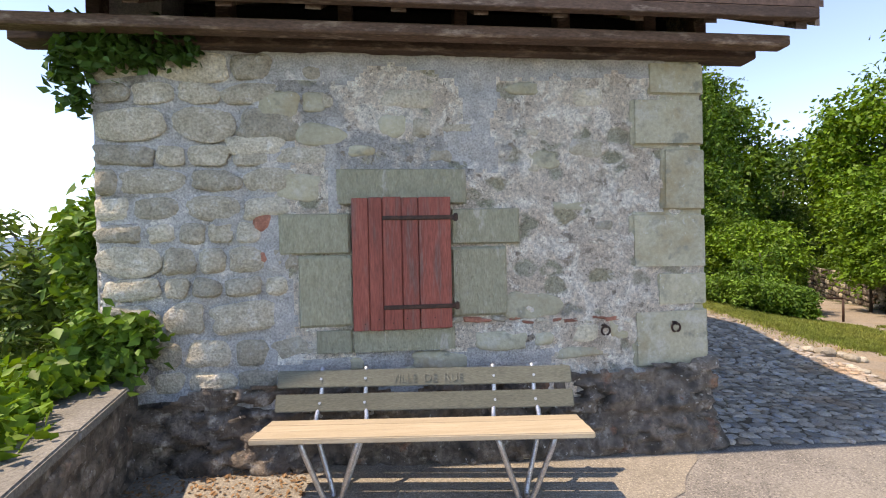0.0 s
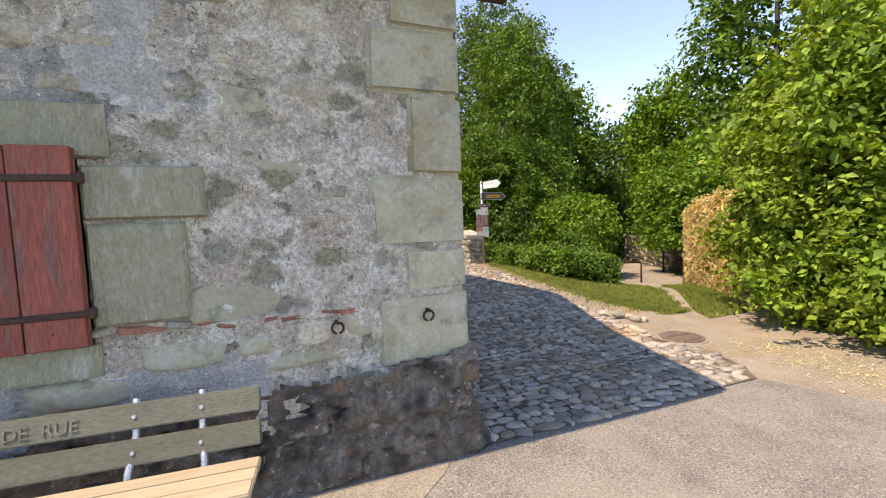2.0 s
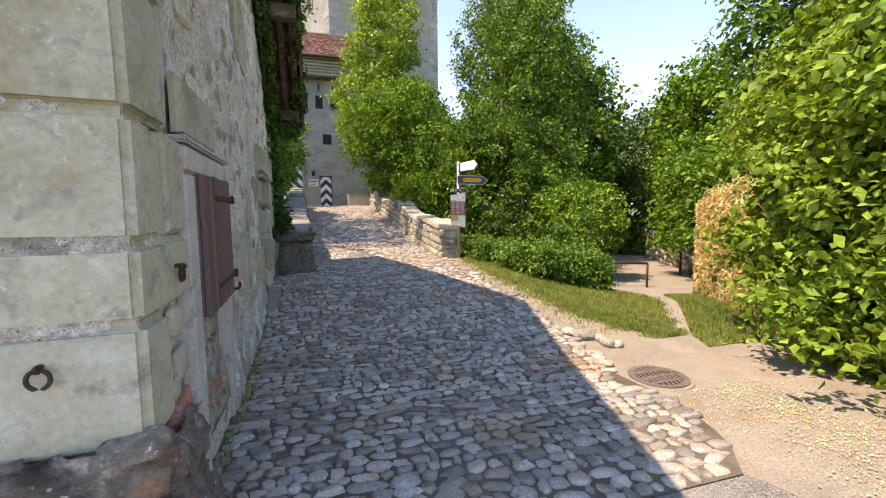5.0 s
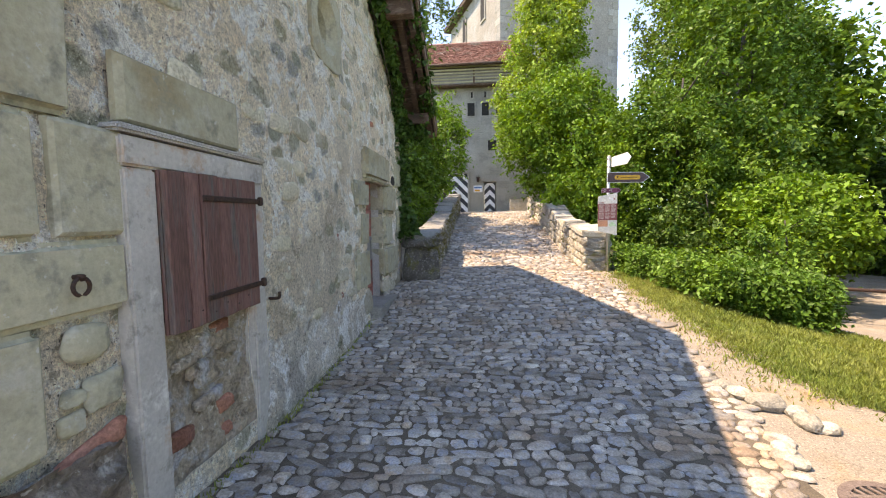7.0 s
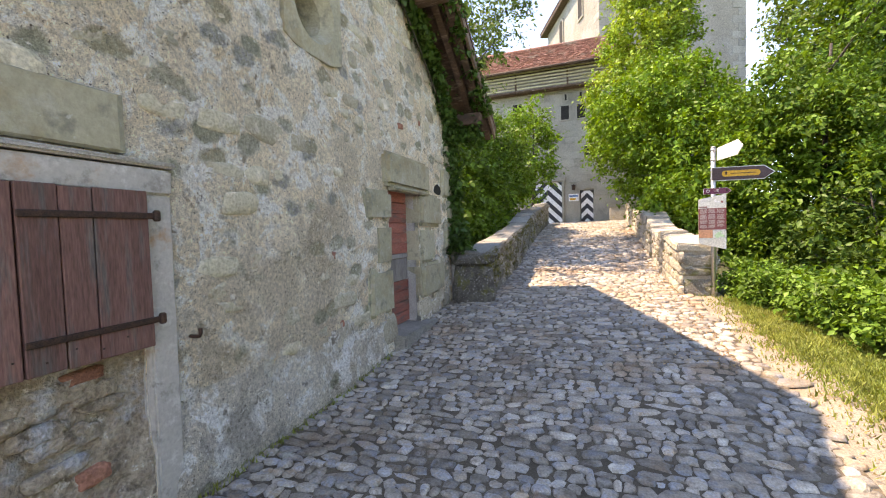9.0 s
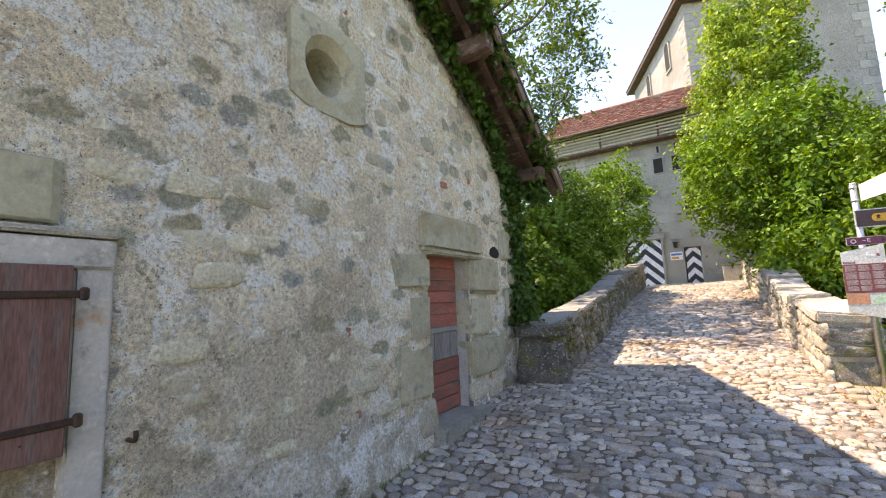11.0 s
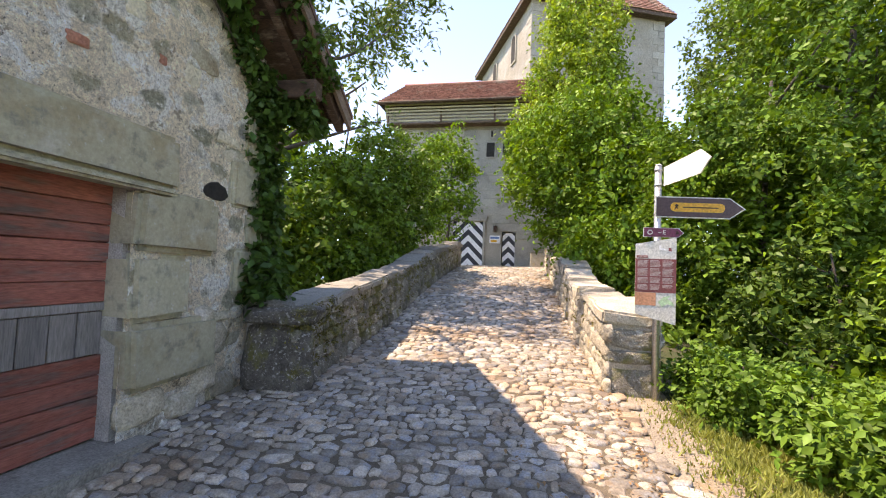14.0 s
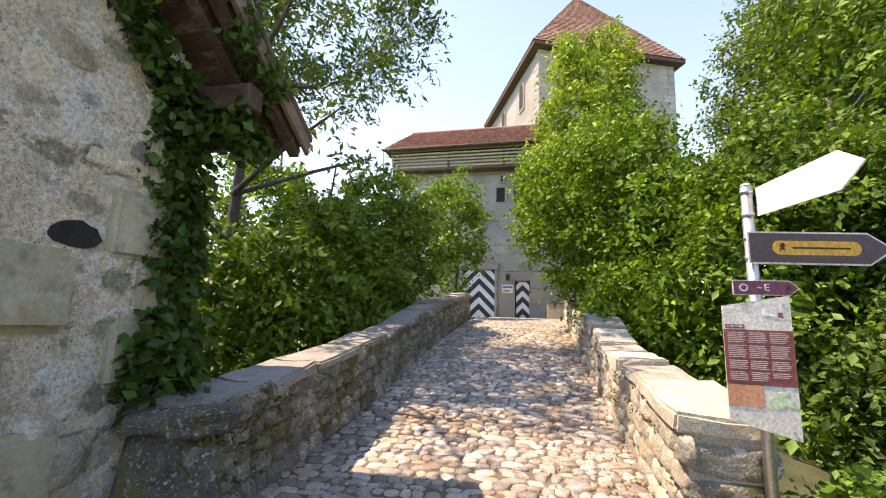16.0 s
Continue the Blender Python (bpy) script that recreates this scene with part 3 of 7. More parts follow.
def rough_wall(us, vs, keep, place, relief, material):
    """A finely broken wall face: place(u, v, d) gives the point, relief(U, V) its depth."""
    U, V = np.meshgrid(us, vs)
    D = relief(U, V)
    P = place(U, V, D)
    n = len(us)
    cu, cv = (us[1:] + us[:-1]) / 2, (vs[1:] + vs[:-1]) / 2
    faces = [(j * n + i, j * n + i + 1, (j + 1) * n + i + 1, (j + 1) * n + i) for j in range(len(vs) - 1) for i in range(n - 1) if keep(cu[i], cv[j])]
    return mesh_of("wall", np.stack([a.ravel() for a in P], 1), faces, material, True)


def lines(a, b, step, *cuts):
    v = np.linspace(a, b, max(2, int(round((b - a) / step)) + 1))
    for c in cuts:
        v[np.argmin(abs(v - c))] = c
    return v


# front wall, with the shutter's opening
F_HOLE = (-0.33, 0.39, 0.92, 1.88)


def front_relief(U, V):
    d = 0.02 * fbm(U, V, 3, 5, 2.2) + 0.016 * fbm(U, V, 5, 3, 9)
    d += 0.055 * smooth((0.56 - V + 0.05 * fbm(U, V, 8, 3, 3)) / 0.10)
    d -= 0.02 * smooth((U + 0.95 + 0.1 * fbm(U, V, 6, 3, 2)) / 0.05 * -1)
    d += 0.018 * smooth((fbm(U, V, 21, 4, 1.6) - 0.12) / 0.07)
    return d


front = part("wall", rough_wall(lines(HX0, HX1, 0.03, F_HOLE[0], F_HOLE[1]), lines(-0.3, EAVE + 0.06, 0.03, F_HOLE[2], F_HOLE[3]),
                                lambda u, v: not (F_HOLE[0] < u < F_HOLE[1] and F_HOLE[2] < v < F_HOLE[3]),
                                lambda U, V, D: (U + 0.03 * (3 - V) * (U < HX0 + 0.02), HY0 - D, V), front_relief, PLASTER), PLASTER, house,
             "weathered beige plaster over rubble")
# grey cement pointing over the older courses, the foot and a run below the eaves
front.data.materials.append(CEMENT)
fc = np.array([p.center for p in front.data.polygons])
fu, fv = fc[:, 0], fc[:, 2]
ragged = fbm(fu, fv, 71, 5, 2.6)
pointed = (fu < -0.80 + 0.30 * ragged) | ((np.abs(fu - 0.62 + 0.25 * ragged) < 0.15 + 0.10 * ragged) & (fv > 2.12 + 0.2 * ragged)) | ((fv < 0.74 + 0.14 * ragged) & (fu < 1.3 + 0.5 * ragged)) | (fv > 2.83 + 0.16 * ragged)
pointed |= (np.abs(fu + 0.46 + 0.12 * ragged) < 0.05) & (fv > 1.8) & (fv < 2.5)
front.data.polygons.foreach_set("material_index", pointed.astype(int))
# side wall with two openings and a round window
S_HATCH, S_DOOR, S_EYE = (3.97, 4.74, 0.02, 1.62), (7.60, 8.42, 0.16, 1.90), (6.30, 3.27, 0.17)


def side_keep(u, v):
    if v > roof_z(u) - 0.16:
        return False
    for a, b, c, d in (S_HATCH, S_DOOR):
        if a < u < b and c < v < d:
            return False
    return math.hypot(u - S_EYE[0], v - S_EYE[1]) > S_EYE[2] + 0.12


def side_relief(U, V):
    d = 0.022 * fbm(U, V, 13, 5, 1.8) + 0.018 * fbm(U, V, 15, 4, 8)
    d += 0.016 * smooth((fbm(U, V, 31, 4, 1.5) - 0.08) / 0.06)
    d += 0.03 * smooth((0.35 - V) / 0.35)
    return d - 0.026 * smooth((4.95 - U) / 0.25) * smooth((2.45 - V) / 0.25)


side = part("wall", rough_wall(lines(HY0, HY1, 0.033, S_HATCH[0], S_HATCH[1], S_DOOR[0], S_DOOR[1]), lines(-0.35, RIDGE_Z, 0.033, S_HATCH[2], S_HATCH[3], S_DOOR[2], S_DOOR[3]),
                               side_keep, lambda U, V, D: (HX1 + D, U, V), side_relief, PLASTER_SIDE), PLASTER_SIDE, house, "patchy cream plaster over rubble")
# grey cement wash along the foot of the side wall, ragged at its upper edge
def wash_keep(u, v):
    for a, b, c, d in (S_HATCH, S_DOOR):
        if a - 0.22 < u < b + 0.05 and c - 0.3 < v < d:
            return False
    return v < 0.42 + 0.30 * float(fbm(np.array([u]), np.array([v]), 44, 4, 1.7)[0])


part("render_patch", rough_wall(lines(3.3, 9.2, 0.04), lines(-0.3, 0.95, 0.04), wash_keep, lambda U, V, D: (HX1 + 0.009 + D, U, V), side_relief, WASH), WASH, house, "pale lime wash")
# far walls close the house; wall thickness behind the faces
part("wall", box_bm(HX0, HX0 + 0.5, HY0 + 0.06, HY1, -0.8, EAVE), MORTAR, house)
part("wall", box_bm(HX0, HX1 - 0.08, HY1 - 0.5, HY1, -1.2, EAVE), MORTAR, house)
# unseen west gable, added to stop light leaking in under the roof
gz = float(roof_z(HY0)) - 0.14
part("gable", mesh_of("gable", [(x, y, z) for x in (HX0, HX0 + 0.5) for y, z in ((HY0, gz), (RIDGE_Y, RIDGE_Z - 0.14), (HY1, gz), (HY1, EAVE), (HY0, EAVE))],
                      [(0, 1, 2, 3, 4), (9, 8, 7, 6, 5), (0, 5, 6, 1), (1, 6, 7, 2), (2, 7, 8, 3), (4, 9, 5, 0)], MORTAR), MORTAR, house)
# unseen near-black ceiling and strip, added to keep the inside dark
part("ceiling", box_bm(HX0 + 0.5, HX1 - 0.8, HY0 + 0.5, HY1 - 0.5, 2.9, 2.98), UNLIT_DARK, house)
part("wall_core", box_bm(HX0, HX1 - 0.05, HY0 + 0.32, HY0 + 0.5, 2.98, 3.5), UNLIT_DARK, house)
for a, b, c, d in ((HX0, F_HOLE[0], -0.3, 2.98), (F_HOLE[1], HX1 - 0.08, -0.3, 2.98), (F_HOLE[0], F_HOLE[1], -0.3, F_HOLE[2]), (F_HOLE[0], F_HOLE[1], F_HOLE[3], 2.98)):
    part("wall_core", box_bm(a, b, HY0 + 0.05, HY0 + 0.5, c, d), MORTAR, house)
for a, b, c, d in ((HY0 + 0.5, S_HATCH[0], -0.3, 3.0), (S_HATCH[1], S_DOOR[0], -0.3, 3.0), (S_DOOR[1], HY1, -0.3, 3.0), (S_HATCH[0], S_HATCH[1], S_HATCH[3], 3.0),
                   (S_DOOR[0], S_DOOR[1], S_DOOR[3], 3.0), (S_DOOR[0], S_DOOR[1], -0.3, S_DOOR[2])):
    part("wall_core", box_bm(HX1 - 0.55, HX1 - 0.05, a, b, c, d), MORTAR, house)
# near-black backing paints the dark behind the side wall's openings
part("wall_core", box_bm(HX1 - 0.75, HX1 - 0.60, 3.6, 9.4, 3.0, 4.0), UNLIT_DARK, house)
part("inner_wall", box_bm(HX1 - 0.9, HX1 - 0.8, HY0 + 0.5, HY1 - 0.5, -0.3, 3.0), UNLIT_DARK, house)

# dressed sandstone round the front shutter: centre x, z, width, height
for k, (x, z, w, h, d) in enumerate(((0.04, 1.985, 0.97, 0.27, 0.03), (-0.605, 1.64, 0.52, 0.30, 0.025), (-0.53, 1.215, 0.40, 0.53, 0.02), (0.665, 1.68, 0.54, 0.27, 0.03),
                                     (0.615, 1.26, 0.43, 0.53, 0.028), (0.04, 0.835, 0.76, 0.17, 0.025), (-0.48, 0.84, 0.26, 0.17, 0.02))):
    put_stone(house, TOOLED, k, (x, HY0 - 0.005, z), w, h, d + 0.02, kind="block")
# quoins at the street corner, wrapping both faces
for k, (z0, z1, fx, sy) in enumerate(((2.295, 2.69, 1.86, 3.62), (1.775, 2.285, 2.11, 3.61), (1.31, 1.765, 1.84, 3.455), (1.01, 1.30, 2.04, 3.80), (0.53, 1.0, 1.845, 3.42), (2.70, 2.98, 2.0, 3.5))):
    bm = box_bm(fx, HX1 + 0.026, HY0 - 0.035, sy, z0 - 0.005, z1 + 0.005, 0.03, 3, 0.006, 60 + k)
    part("quoin", bm, SANDSTONE, house, "large green sandstone corner block")
for k, (y, z, w, h) in enumerate(((4.245, 1.955, 0.90, 0.29), (3.655, 1.54, 0.31, 0.44))):
    put_stone(house, SANDSTONE, k + 2, (HX1 + 0.0, y, z), w, h, 0.03, 90, "block")
for k, (y, z, w, h) in enumerate(((3.60, 0.90, 0.20, 0.15), (3.66, 0.68, 0.17, 0.15), (3.53, 0.70, 0.10, 0.07), (3.52, 0.60, 0.10, 0.09))):
    put_stone(house, SANDSTONE, k, (HX1 - 0.005, y, z), w, h, 0.025, 90)
put_stone(house, BRICK, 3, (HX1 + 0.0, 3.60, 0.46), 0.30, 0.10, 0.03, 90, lean=-12)
# quoins at the bridge corner
for k, (z0, z1, y0) in enumerate(((1.89, 2.34, 9.36), (1.53, 1.88, 9.58), (1.1, 1.52, 9.44), (2.36, 2.8, 9.55))):
    part("quoin", box_bm(HX1 - 0.4, HX1 + 0.06, y0, HY1 + 0.03, z0, z1, 0.035, 3, 0.008, 80 + k), SANDSTONE, house)
# rubble of the front wall's left half, in rough courses
r = rnd(11)
z = 0.50
k = 0
while z < 2.90:
    h = r.uniform(0.15, 0.27)
    x = HX0 + 0.015 * (3 - z)
    end = -0.92 + r.uniform(-0.12, 0.18)
    while x < end:
        w = r.uniform(0.16, 0.46) * (1.15 if h > 0.2 else 1)
        put_stone(house, RUBBLE, k, (x + w / 2, HY0 + 0.0, z + h / 2), w * r.uniform(0.88, 1.0), h * r.uniform(0.84, 1.02), r.uniform(0.02, 0.05), lean=r.uniform(-6, 6))
        x += w + 0.015
        k += 1
    z += h + 0.012
# stones showing here and there through the plaster
for i in range(44):
    x, z = r.uniform(-0.95, 1.8), r.uniform(0.5, 2.9)
    if -0.95 < x < 1.0 and 0.70 < z < 2.16:
        continue
    put_stone(house, RUBBLE if i % 4 else SANDSTONE, k, (x, HY0 + 0.004, z), r.uniform(0.08, 0.30), r.uniform(0.06, 0.17), 0.022, lean=r.uniform(-8, 8))
    k += 1
for i, (x, z, w, h) in enumerate(((1.04, 1.06, 0.54, 0.23), (0.80, 0.79, 0.42, 0.16), (1.46, 0.83, 0.27, 0.16), (1.73, 0.86, 0.20, 0.2), (1.44, 0.68, 0.48, 0.10), (1.12, 0.80, 0.18, 0.12), (0.30, 0.66, 0.4, 0.14))):
    put_stone(house, SANDSTONE if i != 2 else SIDESTONE, k, (x, HY0, z), w, h, 0.045, lean=r.uniform(-3, 3))
    k += 1
for i in range(13):
    x = 0.42 + 0.115 * i + r.uniform(-0.02, 0.02)
    put_stone(house, BRICK if i % 3 else RUBBLE, i, (x, HY0 - 0.01, 0.955 - 0.002 * i + r.uniform(-0.02, 0.02)), r.uniform(0.09, 0.17), r.uniform(0.025, 0.05), 0.03, lean=r.uniform(-10, 10))
# broad flat stones between the shutter and the eaves
for i, (x, z, w, h) in enumerate(((0.10, 2.66, 0.44, 0.15), (-0.86, 2.60, 0.28, 0.20), (-0.56, 2.38, 0.38, 0.17), (-1.02, 2.30, 0.40, 0.15), (-0.70, 1.99, 0.36, 0.20), (-0.02, 2.45, 0.20, 0.17), (0.19, 2.44, 0.15, 0.15), (-0.26, 2.26, 0.22, 0.09), (-0.60, 2.62, 0.15, 0.14), (-0.62, 1.09, 0.24, 0.16))):
    put_stone(house, SANDSTONE if i % 3 else RUBBLE, i, (x, HY0 - 0.004, z), w, h, 0.03, lean=r.uniform(-4, 4))
put_stone(house, BRICK, 4, (-0.98, HY0, 1.74), 0.15, 0.14, 0.04)
put_stone(house, BRICK, 5, (-0.97, HY0, 1.48), 0.07, 0.09, 0.03)
# bulging dark footing round the street corner
def foot_relief(U, V):
    d = 0.07 * fbm(U, V * 2.6, 51, 5, 2.4) + 0.06 * fbm(U, V * 2.0, 53, 4, 7)
    d -= 0.06 * smooth((0.10 - np.abs(fbm(U * 0.8, V * 2.4, 57, 4, 2.6))) / 0.10)
    return d + 0.05 * smooth((0.3 - V) / 0.4)


def foot_place(U, V, D):
    a = np.clip((U - 2.34) / 0.18, 0, math.pi / 2)
    past = np.clip(U - 2.34 - 0.18 * math.pi / 2, 0, None)
    R = 0.18 + D
    return np.minimum(U, 2.34) + 0.02 + R * np.sin(a), 3.215 - R * np.cos(a) + past, V


def foot_keep(u, v):
    return v < 0.53 + 0.16 * float(fbm(np.array([u]), np.array([v]), 59, 4, 2.2)[0]) - 0.2 * max(0.0, u - 2.75)


part("footing", rough_wall(lines(-1.85, 3.05, 0.022), lines(-0.3, 0.66, 0.022), foot_keep, foot_place, foot_relief, PLINTH), PLINTH, house, "dark weathered rock-like footing")
# separate plinth stones at the foot of the front wall
z = -0.15
while z < 0.50:
    h = r.uniform(0.11, 0.2)
    x = -1.85
    while x < HX1 + 0.02:
        w = r.uniform(0.10, 0.36)
        w = min(w, HX1 + 0.06 - x)
        if r.random() < 0.3:
            put_stone(house, PLINTH if r.random() < 0.75 else RUBBLE, k, (x + w / 2, HY0 - 0.05 - 0.04 * (0.5 - z), z + h / 2 + r.uniform(-0.03, 0.03)), w * r.uniform(0.9, 1.25), h * r.uniform(0.8, 1.25), r.uniform(0.02, 0.09), lean=r.uniform(-13, 13))
        x += w + 0.008
        k += 1
    z += h
# side plinth near the corner, and flush stones of the side wall
for y, z, w, h in ((3.55, 0.15, 0.28, 0.22), (3.6, 0.40, 0.22, 0.14)):
    put_stone(house, PLINTH, k, (HX1 + 0.02, y, z), w, h, 0.05, 90)
    k += 1
z = 0.2
while z < 4.9:
    h = r.uniform(0.13, 0.24)
    y = 3.9 + r.uniform(0, 0.3)
    while y < 9.5:
        w = r.uniform(0.14, 0.40)
        yy, zz, hh = y + w / 2, z + h / 2 + r.uniform(-0.03, 0.03), h * r.uniform(0.6, 0.98)
        y += w + r.uniform(0.01, 0.10)
        if r.random() > 0.42 or zz > roof_z(yy) - 0.5 or (3.7 < yy < 5.0 and zz < 2.1) or (7.0 < yy < 9.25 and zz < 2.4) or math.hypot(yy - S_EYE[0], zz - S_EYE[1]) < 0.6:
            continue
        kind = r.random()
        put_stone(house, SIDESTONE if kind < 0.96 else BRICK, k, (HX1 - 0.002, yy, zz), w * (0.5 if kind > 0.96 else 1), hh * (0.6 if kind > 0.96 else 1), r.uniform(0.018, 0.03), 90, lean=r.uniform(-5, 5))
        k += 1
    z += h


def eyelet(x, y, z, turn, ring=True):
    """A forged ring hanging from a staple."""
    a = part("tie_ring", tube_bm([Vector((0.034 * math.cos(t), -0.02, -0.034 + 0.034 * math.sin(t))) for t in np.linspace(0, math.tau, 17)], 0.008, sides=7, caps=False), RUST, house, "rusty iron tie ring")
    a.matrix_basis = pose(x, y, z, 0, 0, turn)
    b = part("staple", tube_bm(bowed([(-0.004, 0.03, 0.0), (-0.002, -0.02, 0.006), (0, -0.034, 0), (0.002, -0.02, -0.006)], 4), 0.010, sides=6), RUST, a)
    b.matrix_basis = Matrix.Identity(4)
    b.matrix_parent_inverse = Matrix.Identity(4)


eyelet(2.18, HY0 - 0.045, 0.885, 0)
eyelet(1.59, HY0 - 0.06, 0.885, 0)
eyelet(HX1 + 0.034, 3.542, 1.165, 90)


def shutter(name, x0, x1, z0, z1, turn, origin, paint, label, over):
    """A boarded shutter: the fixed boards, and a smaller hinged leaf on strap hinges. Local x along the wall, -y outwards."""
    m = Matrix.Translation(origin) @ pose(0, 0, 0, 0, 0, turn)
    w = x1 - x0
    s = part(name, box_bm(x0, x1, 0.012, 0.03, z0, z1, 0.002, m=m), paint, house, label)
    cuts = [0, 0.17, 0.31, 0.50, 0.67, 1.0]
    for i in range(5):
        a, b = x0 + w * cuts[i] + 0.003, x0 + w * cuts[i + 1] - 0.003
        tilt = pose(0, 0, 0)
        part("board", box_bm(a, b, -0.022 - 0.006 * (i > 1), 0.011, z0 - 0.004 * (i % 2), z1 + 0.003 * (i % 3), 0.004, 1, 0.002, i + int(over * 10), m=m @ tilt), paint, s)
    for zz in (z0 + (z1 - z0) * 0.845, z0 + (z1 - z0) * 0.17):
        st = part("strap_hinge", box_bm(x0 + w * 0.31, x1 + 0.03, -0.038, -0.029, zz - 0.016, zz + 0.016, 0.004, 1, 0.002, 3, m=m), RUST, s, "rusted iron strap hinge")
        part("hinge_pin", box_bm(x1 + 0.018, x1 + 0.05, -0.052, -0.02, zz - 0.028, zz + 0.03, 0.008, m=m), RUST, st)
    for i in range(6):
        xx, zz = x0 + w * (0.12 + 0.14 * i), z0 + 0.05 + 0.03 * (i % 2)
        part("nail", box_bm(xx - 0.004, xx + 0.004, -0.031, -0.026, zz - 0.004, zz + 0.004, 0.001, m=m), RUST, s)
    return s


shutter("shutter", -0.335, 0.395, 0.925, 1.895, 0, (0, HY0 - 0.075, 0), REDWOOD, "weathered red boarded shutter with strap hinges", 0.1)
sh2 = shutter("shutter", 0.0, 0.775, 0.82, 1.615, 90, (HX1 + 0.06, 3.965, 0), DULLWOOD, "faded brown-red boarded shutter with strap hinges", 0.3)
# rendered frame round the side shutter and the rough infill below it
INFILL = mat("brown rubble infill", [(0.29, 0.225, 0.16), (0.46, 0.385, 0.30)], 9, 45, 0.95, 1.0, 0.035, patch=[((0.42, 0.42, 0.43), 3.2, 0.59, 0.05), ((0.43, 0.21, 0.10), 3.0, 0.64, 0.04), ((0.16, 0.125, 0.09), 8, 0.60, 0.05), ((0.60, 0.55, 0.47), 18, 0.63, 0.03)])
FRAME = mat("grey rendered frame", [(0.42, 0.395, 0.36), (0.54, 0.51, 0.465)], 3, 40, 0.95, 0.6, 0.01, lo=0.85, hi=1.1, patch=[((0.42, 0.25, 0.14), 3.0, 0.62, 0.06), ((0.30, 0.28, 0.25), 9, 0.62, 0.05), ((0.62, 0.60, 0.56), 5, 0.62, 0.05)])
part("door_frame", box_bm(HX1 - 0.05, HX1 + 0.042, 3.78, 3.965, -0.12, 1.61, 0.012, 2, 0.006, 1), FRAME, house, "grey rendered surround")
part("door_frame", box_bm(HX1 - 0.05, HX1 + 0.040, 4.745, 4.90, -0.15, 1.61, 0.012, 2, 0.006, 2), FRAME, house, "grey rendered surround")
part("door_frame", box_bm(HX1 - 0.05, HX1 + 0.046, 3.77, 4.91, 1.613, 1.745, 0.012, 2, 0.006, 3), FRAME, house, "grey rendered surround")
part("ledge", box_bm(HX1 - 0.05, HX1 + 0.065, 3.74, 4.93, 1.75, 1.79, 0.012, 2, 0.008, 4), MORTAR, house)
part("infill", rough_wall(lines(3.96, 4.75, 0.03), lines(-0.25, 0.86, 0.03), lambda u, v: True, lambda U, V, D: (HX1 - 0.015 + 1.5 * D, U, V), side_relief, INFILL), INFILL, house, "rough brown rubble infill below the shutter")
for i in range(16):
    put_stone(house, INFILL if i % 5 else BRICK, k, (HX1 - 0.03, r.uniform(4.05, 4.66), r.uniform(0.0, 0.75)), r.uniform(0.1, 0.26), r.uniform(0.05, 0.13), 0.03, 90, lean=r.uniform(-9, 9))
    k += 1
hook = part("wall_hook", tube_bm(bowed([(HX1 - 0.05, 5.0, 0.80), (HX1 + 0.06, 5.0, 0.80), (HX1 + 0.085, 5.0, 0.815), (HX1 + 0.085, 5.0, 0.85)], 4), 0.011, sides=7), RUST, house, "iron shutter hook")

# the street door: boards across, sandstone jambs
door = part("door", box_bm(HX1 - 0.22, HX1 - 0.19, S_DOOR[0], S_DOOR[1] + 0.02, 0.17, 1.92, 0.0), REDWOOD_H, house, "old red horizontal-boarded plank door")
zs = [0.175, 0.32, 0.46, 0.60, 0.735, 1.03, 1.09, 1.23, 1.36, 1.49, 1.61, 1.75, 1.91]
for i in range(12):
    if i == 4:
        for j in range(5):
            part("board", box_bm(HX1 - 0.189, HX1 - 0.165, 7.605 + 0.163 * j, 7.762 + 0.163 * j, zs[i] + 0.003, zs[i + 1] - 0.003, 0.004, 1, 0.002, j), GREYWOOD, door, "bleached grey upright board")
        continue
    y1 = S_DOOR[1] + 0.015
    part("board", box_bm(HX1 - 0.189, HX1 - 0.160 + 0.006 * (i == 5), S_DOOR[0] + 0.004, y1, zs[i] + 0.003, zs[i + 1] - 0.003, 0.004, 1, 0.0025, i + 20), GREYWOOD if i == 5 else REDWOOD_H, door)
part("threshold", box_bm(HX1 - 0.25, HX1 + 0.19, 7.55, 8.60, -0.05, 0.165, 0.015, 2, 0.01, 7), CAPSTONE, house, "worn grey stone threshold")
for kk, (y0, y1, z0, z1, out) in enumerate(((7.47, 8.76, 1.905, 2.295, 0.075), (7.06, 7.60, 1.49, 1.845, 0.06), (7.21, 7.60, 1.0, 1.475, 0.05), (7.06, 7.60, 0.46, 0.985, 0.055),
                                            (8.42, 9.20, 1.44, 1.895, 0.075), (8.42, 8.95, 0.95, 1.43, 0.065), (8.42, 9.26, 0.47, 0.94, 0.08))):
    part("lintel" if kk == 0 else "jamb", box_bm(HX1 - 0.45, HX1 + out, y0, y1, z0, z1, 0.045, 4, 0.012, 30 + kk), SANDSTONE, house, "green sandstone door block")
part("moulding", box_bm(HX1 - 0.05, HX1 + 0.095, 7.58, 8.70, 1.86, 1.915, 0.018, 2, 0.004, 5), SANDSTONE, house)
for y, z, w, h in ((7.5, 0.25, 0.34, 0.34), (8.62, 0.33, 0.42, 0.24), (8.95, 0.25, 0.36, 0.2), (9.18, 0.42, 0.3, 0.3), (9.3, 0.72, 0.26, 0.3), (9.16, 0.9, 0.2, 0.22), (9.4, 0.3, 0.3, 0.25)):
    put_stone(house, RUBBLE, k, (HX1, y, z), w, h, 0.07, 90, lean=r.uniform(-6, 6))
    k += 1
